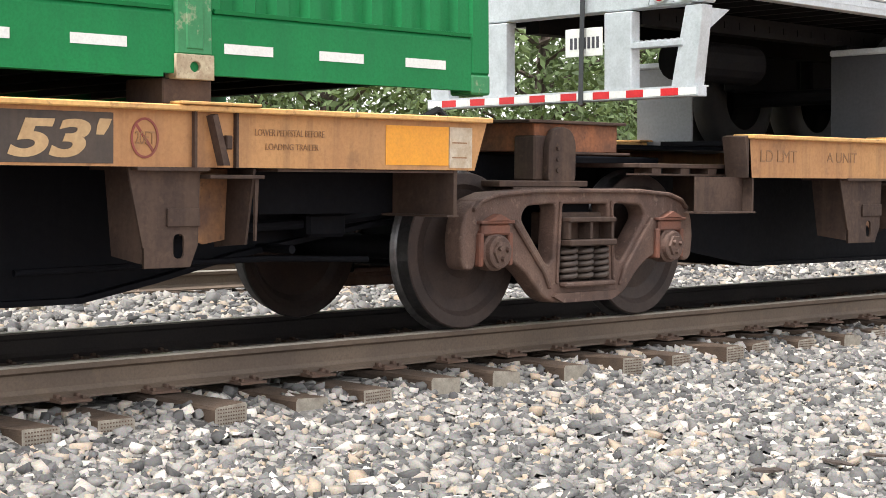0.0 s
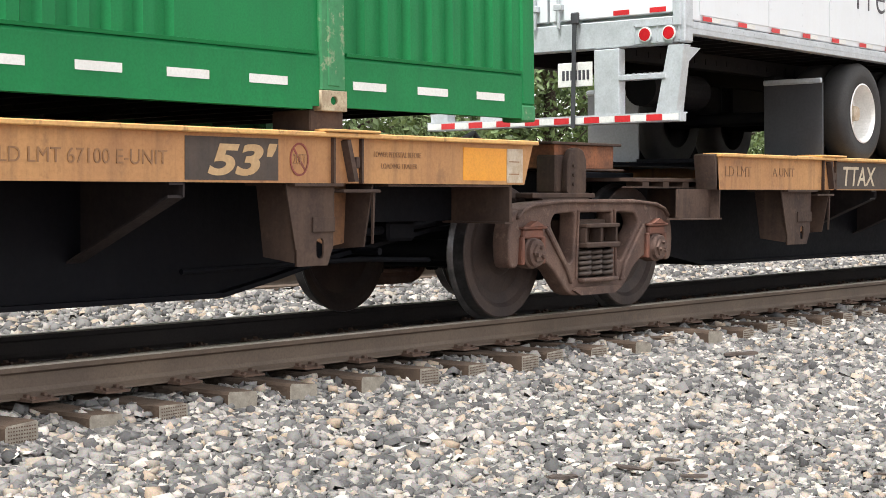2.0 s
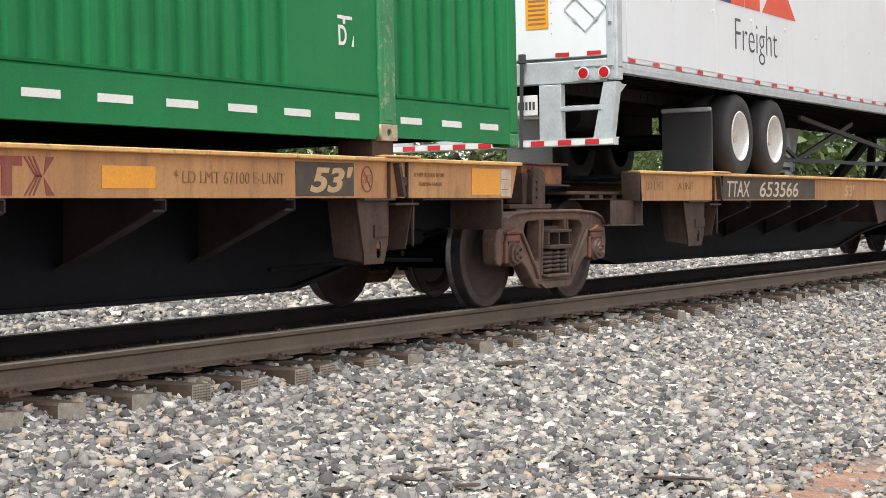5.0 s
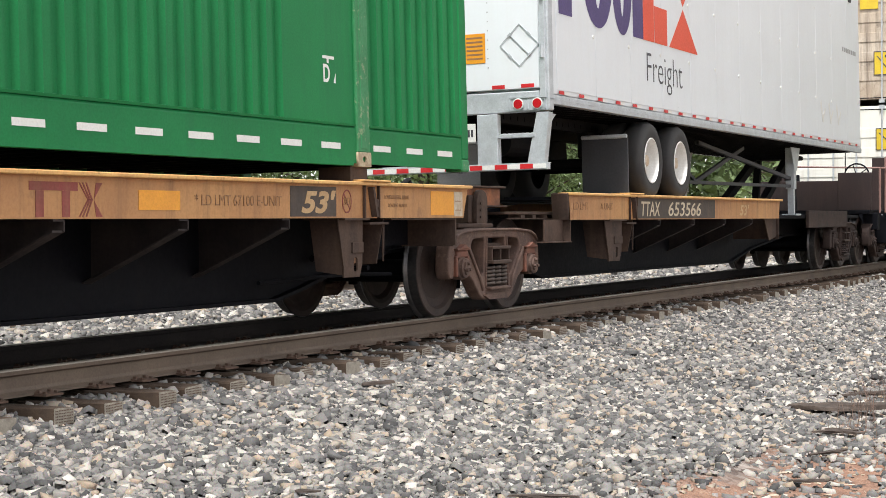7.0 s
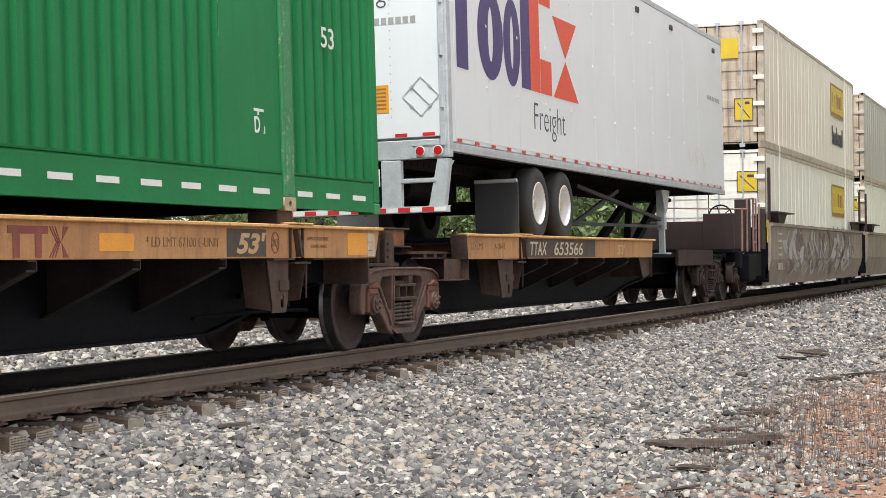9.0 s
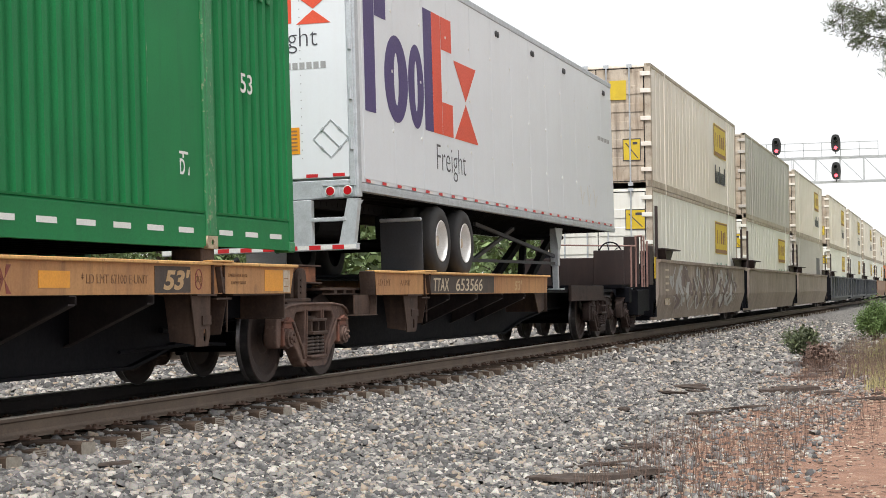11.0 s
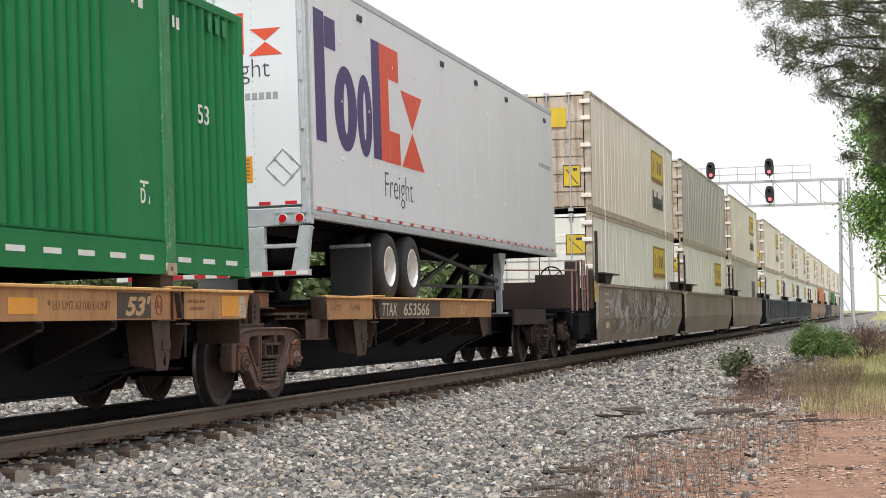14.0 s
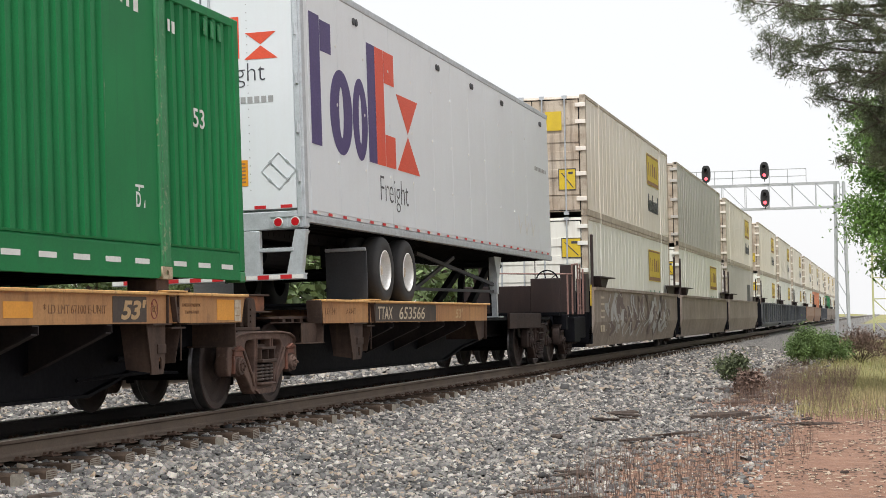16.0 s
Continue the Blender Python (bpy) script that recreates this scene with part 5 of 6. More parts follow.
    prism(bm, [(-0.31, 2.4), (-0.27, 2.4), (-0.245, 1.47), (-0.285, 1.47)], "x", x0 - 0.045, x0 - 0.04)
    box(bm, x0 - 0.05, x0 - 0.02, -0.33, -0.25, 2.32, 2.42, 0.01)
    part("hanging_strap", bm, FLAP, t)
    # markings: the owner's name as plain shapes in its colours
    y = -1.2945
    for a, b, c, d in ((9.78, 10.18, 3.18, 4.84), (10.2, 10.64, 4.4, 4.8), (12.24, 12.62, 3.16, 4.82)):
        part("purple_mark", box(B(), a, b, y, y - 0.002, c, d), PURPLE, t, "plain purple block")
    m = Matrix.Translation(-root(t)) @ Matrix.Translation((0, y - 0.001, 0)) @ Matrix(((1, 0, 0, 0), (0, 0, -1, 0), (0, 1, 0, 0), (0, 0, 0, 1)))
    for c, rx in ((11.02, 0.48), (11.86, 0.34)):
        loops = [[(c + q * rx * math.cos(a), 3.70 + q2 * 0.56 * math.sin(a)) for a in np.linspace(0, 6.283, 40, endpoint=False)] for q, q2 in ((1, 1), (0.2, 0.6))]
        finish("purple_mark", outline_mesh("purple_mark", loops, 0.001, 0, m), PURPLE, t, (0, 0, 0))
    for a, b, c, d in ((12.63, 13.05, 3.16, 4.82), (13.07, 13.58, 3.16, 3.62), (13.07, 13.58, 4.36, 4.82)):
        part("red_mark", box(B(), a, b, y, y - 0.002, c, d), SCARLET, t, "plain orange-red block")
    for pts in ([(13.68, 4.28), (14.86, 4.28), (14.27, 3.74)], [(13.66, 3.16), (14.9, 3.16), (14.27, 3.70)]):
        part("red_mark", prism(B(), pts, "y", y, y - 0.002), SCARLET, t, "plain orange-red wedge")
    lettering("lettering", "Freight", 0.47, INK, t, (12.74, y, 2.54), width=1.46, heavy=-0.014)
    glyph_bars("small_print", 23.97, 25.2, 4.0, 4.08, 8, y, PALE, t, 0.3)
    bm = B()
    for k in range(3):
        prism(bm, [(22.3 + k * 0.62, 2.62), (22.38 + k * 0.62, 2.62), (22.22 + k * 0.62, 3.0), (22.14 + k * 0.62, 2.95)], "y", y, y - 0.002)
        prism(bm, [(22.3 + k * 0.62, 2.62), (22.55 + k * 0.62, 2.85), (22.5 + k * 0.62, 2.88), (22.28 + k * 0.62, 2.7)], "y", y, y - 0.002)
    part("placard_clip", bm, WHITE, t)
    for x in (11.7, 16.15, 18.5, 20.95, 24.65):
        for dx in (-0.07, 0.05):
            part("marker_lamp", rod(B(), (x + dx + 0.035, y + 0.002, 5.01), (x + dx + 0.035, y - 0.016, 5.01), 0.05, 12), FLAP, t)
    # rear door markings
    x = x0 - 0.002
    for pts in ([(-0.58, 4.55), (-0.98, 4.55), (-0.78, 4.40)], [(-0.56, 4.22), (-1.0, 4.22), (-0.78, 4.385)]):
        part("red_mark", prism(B(), pts, "x", x, x - 0.002), SCARLET, t, "plain orange-red wedge")
    part("red_mark", box(B(), x, x - 0.002, -0.30, -0.5, 4.24, 4.76), SCARLET, t, "plain orange-red block")
    lettering("lettering", "Freight", 0.3, INK, t, (x - 0.001, 0.02, 3.88), along=(0, -1, 0), width=0.85, heavy=-0.014)
    bm = B()
    for k in range(7):
        box(bm, x, x - 0.002, -0.32 - k * 0.09, -0.385 - k * 0.09, 3.68, 3.76)
    part("small_print", bm, PALE, t)
    bm = B()
    box(bm, x, x - 0.003, -0.32, -0.57, 2.66, 2.98)
    lab = part("caution_label", bm, REFLECT, t, "orange caution label")
    bm = B()
    for k in range(6):
        box(bm, x - 0.003, x - 0.004, -0.35, -0.54, 2.7 + k * 0.045, 2.72 + k * 0.045)
    part("label_lines", bm, STENCIL, lab)
    bm = B()
    c = Vector((x - 0.006, -0.97, 2.83))
    q = [Vector((0, 0.0, 0.225)), Vector((0, -0.225, 0.0)), Vector((0, 0.0, -0.225)), Vector((0, 0.225, 0.0))]
    for k in range(4):
        beam(bm, c + q[k - 1], c + q[k], 0.006, 0.006)
    beam(bm, c + q[1] * 0.5 + q[2] * 0.5, c + q[3] * 0.5 + q[0] * 0.5, 0.006, 0.008)
    for k in range(4):
        a = c + (q[k - 1] + q[k]) * 0.5
        beam(bm, a - (q[k] - q[k - 1]) * 0.08, a + (q[k] - q[k - 1]) * 0.08, 0.012, 0.022)
    part("placard_holder", bm, GALV, t)
    return t


trailer()


# ---- stacked containers and well cars ----
def stack_box(name, x0, z0, paint, label, door=None, sign=True, grimy=False, lines=TEAL):
    L, H = 16.15, 2.9
    t = thing(name, (x0, 0, z0), label, "container", "stacked domestic containers")
    bm = B()
    box(bm, x0 + 0.06, x0 + L - 0.02, -1.28, 1.28, z0 + 0.14, z0 + H - 0.03)
    part("box_body", bm, paint, t)
    xs = x0 + 0.2
    while xs < x0 + L - 0.2:
        if not (x0 + 10.2 < xs < x0 + 14.2 and sign):
            part("side_rib", box(B(), xs, xs + 0.10, -1.28, -1.287, z0 + 0.2, z0 + H - 0.12), paint, t)
        xs += 0.6
    for s in (-1, 1):
        bm = B()
        box(bm, x0, x0 + L, s * 1.296, s * 1.2, z0, z0 + 0.16, 0.008)
        part("bottom_rail", bm, STAINSHADE, t)
        bm = B()
        box(bm, x0, x0 + L, s * 1.296, s * 1.2, z0 + H - 0.09, z0 + H, 0.008)
        part("top_rail", bm, STAINSHADE, t)
        for a in (x0, x0 + L - 0.13):
            bm = B()
            box(bm, a, a + 0.13, s * 1.297, s * 1.15, z0, z0 + H, 0.01)
            part("corner_post", bm, STAINSHADE, t, "corner post toned for grime and hinge shadow")
        for a in (x0 + 1.98, x0 + L - 2.1):
            bm = B()
            box(bm, a, a + 0.17, s * 1.302, s * 1.25, z0, z0 + H, 0.008)
            part("mid_post", bm, paint, t)
        for z in (z0 + 0.35, z0 + 0.95, z0 + 1.55, z0 + 2.2, z0 + 2.6):
            bm = B()
            box(bm, x0 - 0.035, x0 + 0.02, s * 1.3, s * 1.05, z, z + 0.10, 0.006)
            part("hinge", bm, paint, t)
    bm = B()
    box(bm, x0, x0 + 0.06, -1.15, 1.15, z0 + 0.1, z0 + H - 0.08)
    end = part("door", bm, GRIMY if grimy else paint, t)
    for z in np.arange(z0 + 0.5, z0 + H - 0.4, 0.42):
        part("door_pressing", box(B(), x0 - 0.015, x0, -1.12, -0.05, z, z + 0.2, 0.004), GRIMY if grimy else paint, end)
        part("door_pressing", box(B(), x0 - 0.015, x0, 0.05, 1.12, z, z + 0.2, 0.004), GRIMY if grimy else paint, end)
    bm = B()
    for yy in (-0.8, -0.25, 0.25, 0.8):
        rod(bm, (x0 - 0.04, yy, z0 + 0.08), (x0 - 0.04, yy, z0 + H - 0.05), 0.02, 8)
        box(bm, x0 - 0.06, x0 - 0.02, yy - 0.06, yy + 0.06, z0 + 0.02, z0 + 0.1)
        box(bm, x0 - 0.06, x0 - 0.02, yy - 0.06, yy + 0.06, z0 + H - 0.1, z0 + H - 0.02)
    part("lock_rod", bm, GALV, end)
    bm = B()  # dark door gaskets
    for yy in (-1.145, -0.012, 1.125):
        box(bm, x0 - 0.004, x0 - 0.001, yy, yy + 0.022, z0 + 0.12, z0 + H - 0.1)
    for z in (z0 + 0.12, z0 + H - 0.12):
        box(bm, x0 - 0.0045, x0 - 0.0015, -1.14, 1.14, z, z + 0.02)
    part("door_gasket", bm, DARK, end)
    if door:
        bm = B()
        box(bm, x0 - 0.02, x0 - 0.025, *door)
        pl = part("yellow_placard", bm, YELLOW, end, "yellow placard with dark marks")
        bm = B()
        ya, yb, za, zb = door
        for a, b, c, d in ((ya, yb, za, za + 0.02), (ya, yb, zb - 0.02, zb), (ya, ya + 0.02, za + 0.02, zb - 0.02), (yb - 0.02, yb, za + 0.02, zb - 0.02)):
            box(bm, x0 - 0.026, x0 - 0.028, a, b, c, d)
        prism(bm, [(ya + 0.06, za + 0.06), (ya + 0.09, za + 0.06), (yb - 0.06, zb - 0.1), (yb - 0.09, zb - 0.1)], "x", x0 - 0.026, x0 - 0.028)
        box(bm, x0 - 0.026, x0 - 0.028, ya + 0.08, yb - 0.24, zb - 0.14, zb - 0.08)
        part("placard_mark", bm, INK, pl)
    if sign:
        y = -1.294
        bm = B()
        box(bm, x0 + 11.0, x0 + 13.7, y, y - 0.004, z0 + 1.55, z0 + 2.5)
        sg = part("yellow_sign", bm, YELLOW, t, "yellow sign panel with dark marks")
        bm = B()
        box(bm, x0 + 11.12, x0 + 13.58, y - 0.004, y - 0.006, z0 + 1.62, z0 + 1.68)
        for k, w in enumerate((0.22, 0.1, 0.4, 0.5, 0.3)):
            box(bm, x0 + 11.35 + k * 0.43, x0 + 11.35 + k * 0.43 + w * 0.6, y - 0.004, y - 0.006, z0 + 1.85, z0 + 2.25 - 0.05 * (k % 2))
        for a, b, c, d in ((11.02, 13.68, 1.57, 1.62), (11.02, 13.68, 2.43, 2.48), (11.02, 11.07, 1.62, 2.43), (13.63, 13.68, 1.62, 2.43)):
            box(bm, x0 + a, x0 + b, y - 0.004, y - 0.0065, z0 + c, z0 + d)
        part("sign_mark", bm, STENCIL, sg)
        bm = B()
        for k in range(8):
            box(bm, x0 + 11.2 + k * 0.3, x0 + 11.4 + k * 0.3, y, y - 0.003, z0 + 0.75, z0 + (1.28 if k in (0, 3, 7) else 1.1))
        part("word_bars", bm, lines, t)
    return t


def well_car(name, x0, x1, paint, label, ribs=False, scrawl=False):
    t = thing(name, ((x0 + x1) / 2, 0, 0.3), label, "rail car", "well cars")
    for s in (-1, 1):
        bm = B()
        prism(bm, [(s * 1.27, 0.27), (s * 1.43, 0.86), (s * 1.43, 1.62), (s * 1.48, 1.63), (s * 1.48, 1.70), (s * 1.36, 1.70), (s * 1.36, 0.86), (s * 1.2, 0.27)], "x", x0, x1)
        side = part("well_side", bm, paint, t)
        bm = B()
        if ribs:
            for k in range(9):
                xs = x0 + 0.6 + k * (x1 - x0 - 1.2) / 8
                box(bm, xs - 0.06, xs + 0.06, s * 1.43, s * 1.52, 0.5, 1.65, 0.01)
            box(bm, x0, x1, s * 1.43, s * 1.53, 0.45, 0.55)
            part("side_post", bm, WELLDARK, side)
        else:
            bm.free()
        for a, d in ((x0 + 0.05, 1), (x1 - 0.05, -1)):
            bm = B()  # flared guide and end frame
            prism(bm, [(a + d * 0.3, 1.70), (a + d * 2.0, 1.70), (a + d * 2.5, 1.96), (a + d * 0.1, 1.96)], "y", s * 1.36, s * 1.39)
            prism(bm, [(a + d * 0.1, 1.93), (a + d * 2.5, 1.93), (a + d * 2.5, 1.96), (a + d * 0.1, 1.96)], "y", s * 1.36, s * 1.56)
            prism(bm, [(a + d * 0.3, 1.70), (a + d * 0.35, 1.70), (a + d * 0.15, 1.96), (a + d * 0.1, 1.96)], "y", s * 1.36, s * 1.56)
            part("guide_flare", bm, REDBROWN, t)
            bm = B()
            box(bm, a - 0.06, a + 0.06, s * 1.3, s * 1.0, 0.35, 1.9, 0.015)
            part("end_frame", bm, SHADE_GRIME, t)
            bm = B()
            box(bm, a + d * 0.02, a + d * 0.14, s * 1.4, s * 1.34, 1.6, 2.95, 0.012)
            part("guide_post", bm, REDBROWN, t, "dark red-brown guide post")
    bm = B()
    for a in (x0, x1 - 0.1):
        box(bm, a, a + 0.1, -1.36, 1.36, 0.35, 1.6)
    box(bm, x0, x1, -1.19, 1.19, 0.27, 0.498)
    part("well_floor", bm, SHADE_GRIME, t)
    if scrawl:
        rnd = random.Random(11)
        for k in range(64):
            x = x0 + 2.2 + k * (x1 - x0 - 4.5) / 64
            bm = B()
            z = rnd.uniform(0.42, 0.9)
            h = rnd.uniform(0.35, 0.95)
            w = rnd.uniform(0.12, 0.75)
            lean = rnd.uniform(-0.7, 0.7)
            prev = None
            for i in range(9):
                u = i / 8
                zz = min(z + h * u, 1.6)
                yy = -1.434 if zz > 0.86 else -1.434 + (0.86 - zz) * 0.271
                cxx = x + lean * u + 0.35 * math.sin(u * 5 + k)
                ww = w * (0.35 + 0.65 * math.sin(math.pi * (0.15 + 0.7 * u)))
                pair = [bm.verts.new((cxx - ww / 2, yy, zz)), bm.verts.new((cxx + ww / 2, yy, zz))]
                if prev:
                    bm.faces.new((prev[0], prev[1], pair[1], pair[0]))
                prev = pair
            bmesh.ops.translate(bm, verts=bm.verts, vec=(0, -0.001 - 0.0004 * k, 0))
            part("scrawl", bm, (SCRAWL, SCRAWL2, SCRAWL, WELL)[k % 4], t)
        bm = B()
        for k in range(4):
            box(bm, x0 + 0.95, x0 + 1.5, -1.433, -1.4345, 0.95 + k * 0.16, 1.0 + k * 0.16)
        for k in range(3):
            box(bm, x0 + 1.0 + k * 0.22, x0 + 1.12 + k * 0.22, -1.425, -1.40, 0.62, 0.78)
        part("stencil_bars", bm, DECAL, t)
    return t


def well_end(x, parent_label):
    """The brake platform at the head of the first well car."""
    t = thing("end_platform", (x, 0, 1.05), parent_label, "rail car end")
    bm = B()
    box(bm, x, x + 0.08, -1.12, -0.45, 1.1, 1.86, 0.01)
    box(bm, x + 0.003, x + 0.08, -0.448, 1.15, 1.1, 1.70, 0.01)
    box(bm, x + 0.1, x + 1.6, -0.55, 0.55, 1.105, 1.6, 0.02)
    part("end_sheet", bm, REDBROWN, t)
    bm = B()
    box(bm, x - 0.1, x + 2.4, -1.1, 1.1, 1.02, 1.1, 0.01)
    box(bm, x - 0.5, x + 0.1, -0.16, 0.16, 0.62, 0.95, 0.03)
    box(bm, x, x + 2.3, -0.4, 0.4, 0.7, 1.02)
    part("draft_sill", bm, SHADE_GRIME, t)
    bm = B()
    for k in range(20):
        a, b = 6.283 * k / 20, 6.283 * (k + 1) / 20
        rod(bm, (x + 0.14, -0.8 + 0.25 * math.cos(a), 1.79 + 0.25 * math.sin(a)), (x + 0.14, -0.8 + 0.25 * math.cos(b), 1.79 + 0.25 * math.sin(b)), 0.016, 6)
    for k in range(5):
        a = 6.283 * k / 5
        rod(bm, (x + 0.14, -0.8, 1.79), (x + 0.14, -0.8 + 0.25 * math.cos(a), 1.79 + 0.25 * math.sin(a)), 0.01, 6)
    rod(bm, (x + 0.14, -0.8, 1.79), (x + 0.3, -0.8, 1.79), 0.03, 8)
    part("brake_wheel", bm, SHADE_GRIME, t)
    bm = B()
    for xs, yy, zt in ((x + 0.2, -1.25, 1.95), (x + 0.62, -1.28, 2.17), (x + 1.25, -1.3, 2.2), (x + 1.55, -1.3, 2.2), (x + 1.95, -1.3, 2.1)):
        rod(bm, (xs, yy, 1.05), (xs, yy, zt), 0.022, 8)
    for z in (1.25, 1.55, 1.85, 2.1):
        rod(bm, (x + 1.25, -1.3, z), (x + 1.55, -1.3, z), 0.018, 6)
    rod(bm, (x + 0.2, -1.25, 1.95), (x + 0.62, -1.28, 1.95), 0.022, 8)
    rod(bm, (x + 0.62, -1.28, 2.17), (x + 1.25, -1.3, 2.2), 0.02, 8)
    rod(bm, (x + 0.1, 0.6, 2.0), (x + 0.2, -1.25, 1.95), 0.018, 8)
    part("handrail", bm, PINK, t, "faded red handrails and ladder")
    bm = B()
    box(bm, x + 0.66, x + 0.74, -1.34, -1.0, 1.1, 2.17, 0.01)
    part("side_stanchion", bm, REDBROWN, t)
    part("side_sheet", box(B(), x + 2.1, x + 2.55, -1.34, -1.28, 1.1, 2.0, 0.01), REDBROWN, t)
    bm = B()
    box(bm, x + 0.7, x + 1.5, -1.3, -1.0, 0.42, 0.98, 0.02)
    box(bm, x + 1.6, x + 2.5, -1.25, -0.9, 0.5, 1.0, 0.02)
    box(bm, x + 0.2, x + 0.5, -1.2, -0.9, 0.7, 1.05, 0.02)
    part("step_box", bm, SHADE_GRIME, t)
    bm = B()
    box(bm, x + 2.6, x + 2.9, -1.37, -1.36, 1.25, 1.75)
    part("yellow_label", bm, YELLOW, t)
    return t


well_end(27.25, "red-brown well car end platform with brake wheel and handrails")
WELLS = [(30.05, WELL), (48.95, WELL), (67.9, WELL), (89.4, WELLDARK), (108.3, WELLDARK), (127.3, WELLDARK), (148.6, WELLRUST), (167.5, WELLRUST), (186.4, WELLDARK), (208.0, WELL), (227.0, WELL), (246.0, WELL)]
for k, (x, paint) in enumerate(WELLS):
    lab = {"weathered_well_side": "grey-brown weathered well car side with pale scrawls" if k == 0 else "grey-brown weathered well car holding stacked containers", "blue_black_well_side": "blue-black ribbed well car holding stacked containers", "orange_brown_well_side": "orange-brown well car holding stacked containers"}[paint.name]
    well_car("well_car", x - 0.55 if k else 30.0, x + 16.9, paint, lab, paint is WELLDARK, k == 0)
low_a = stack_box("shipping_container", 30.05, 0.5, BEIGE2, "pale dusty container with yellow sign in a well car", (-1.14, -0.66, 2.4, 2.88))
top_a = stack_box("shipping_container", 30.05, 3.41, BEIGE, "beige dusty container with brown-stained doors stacked on top", (-1.05, -0.62, 4.02, 4.54), grimy=True, lines=INK)
bm = B()
box(bm, 30.022, 30.03, -0.72, -0.33, 5.46, 5.92)
part("yellow_placard", bm, YELLOW, top_a)
low_b = stack_box("shipping_container", 67.9, 0.5, GREYBOX, "grey container in a well car", None, False)
top_b = stack_box("shipping_container", 48.95, 3.41, GREYBOX, "streaked pale grey container stacked on top", None, False, True)
bm = B()
box(bm, 67.9 + 11.6, 67.9 + 13.8, -1.294, -1.298, 1.16, 2.56)
part("dark_sign", bm, INK, low_b)
for k, (x, paint) in enumerate(WELLS):
    if k == 7:
        stack_box("shipping_container", x, 0.5, ORANGEBOX, "orange container in a well car", None, False)
    if k == 9:
        stack_box("shipping_container", x, 0.5, GREEN, "green container in a well car", None, False)
    if k in (1, 3, 4, 5, 6, 8, 10, 11):
        MOVERS.append(tagged(copy_thing(low_a, pose(x, 0, 0.5)), "dusty beige container with yellow sign in a well car"))
    if k >= 2:
        MOVERS.append(tagged(copy_thing(top_a, pose(x, 0, 3.41)), "dusty beige container with yellow sign stacked on top"))
    if k < 11:
        gap = WELLS[k + 1][0] - x
        for cx in ((x + 17.55,) if gap < 19.5 else (x + 17.4, x + 20.1)):
            MOVERS.append(tagged(copy_thing(dark_truck, pose(cx, 0, 0)), "dark cast-steel rail truck between well cars"))


# ---- signal gantry ----
def gantry():
    gx, yr, yl, zb, zt = 121.0, -5.4, 10.5, 8.35, 10.02
    t = thing("signal_gantry", (gx, 2.5, -0.5), "grey steel lattice signal bridge over the tracks", "signal bridge", rolls=False)
    bm = B()
    for dx in (-0.6, 0.6):
        for z in (zb, zt):
            beam(bm, (gx + dx, yr, z), (gx + dx, yl, z), 0.09, 0.11)
        y = yr
        k = 0
        while y < yl:
            beam(bm, (gx + dx, y, zb), (gx + dx, y, zt), 0.05, 0.05)
            beam(bm, (gx + dx, y, zb), (gx + dx, min(y + 1.6, yl), zt), 0.045, 0.045)
            y += 1.6
    part("truss", bm, GANTRY, t)
    bm = B()
    for y in np.arange(-3.2, 9, 1.25):
        beam(bm, (gx - 0.7, y, zt), (gx - 0.7, y, zt + 1.0), 0.05, 0.05)
    for z in (zt + 0.5, zt + 1.0):
        beam(bm, (gx - 0.7, -3.2, z), (gx - 0.7, 9.0, z), 0.05, 0.05)
    part("walkway_rail", bm, GANTRY, t)
    for y in (yr, yl):
        bm = B()
        for dx, dy in ((-0.8, -0.4), (0.8, -0.4), (-0.8, 0.4), (0.8, 0.4)):
            beam(bm, (gx + dx, y + dy, -0.6), (gx + dx * 0.7, y + dy * 0.7, zt), 0.16, 0.16)
        for z in np.arange(0.5, 9.5, 1.5):
            for dy in (-0.4, 0.4):
                beam(bm, (gx - 0.75, y + dy, z), (gx + 0.7, y + dy, z + 1.5), 0.06, 0.06)
            beam(bm, (gx - 0.75, y - 0.4, z), (gx - 0.75, y + 0.4, z + 1.5), 0.06, 0.06)
        part("mast", bm, GANTRY, t)
    for y, z in ((-0.4, 10.95), (-0.4, 9.05), (3.6, 10.85)):
        m = Matrix.Translation(Vector((gx - 0.95, y, z)) - root(t)) @ Matrix(((0, 0, 1, 0), (1, 0, 0, 0), (0, 1, 0, 0), (0, 0, 0, 1)))
        oval = [(0.29 * math.copysign(abs(math.cos(a)) ** 0.6, math.cos(a)), 0.58 * math.copysign(abs(math.sin(a)) ** 0.85, math.sin(a))) for a in np.linspace(0, 6.283, 28, endpoint=False)]
        head = finish("signal_head", outline_mesh("signal_head", [oval], 0.05, 0.02, m), SIGNAL, t, (0, 0, 0))
        bm = B()
        lathe(bm, [(0.0, 0.15), (-0.45, 0.15), (-0.45, 0.13), (-0.02, 0.13)], (gx - 0.98, y, z + 0.25), "x", 16)
        part("hood", bm, SIGNAL, head)
        bm = lathe(B(), [(-0.02, 0.115), (-0.05, 0.08), (-0.065, 0.0001)], (gx - 1.02, y, z - 0.32), "x", 16)
        part("red_aspect", bm, REDLIGHT, head, "lit red signal light")
        bm = B()
        beam(bm, (gx - 0.9, y, z - 0.75), (gx - 0.9, y, z - 0.4), 0.06, 0.06)
        part("bracket", bm, SIGNAL, head)
    return t


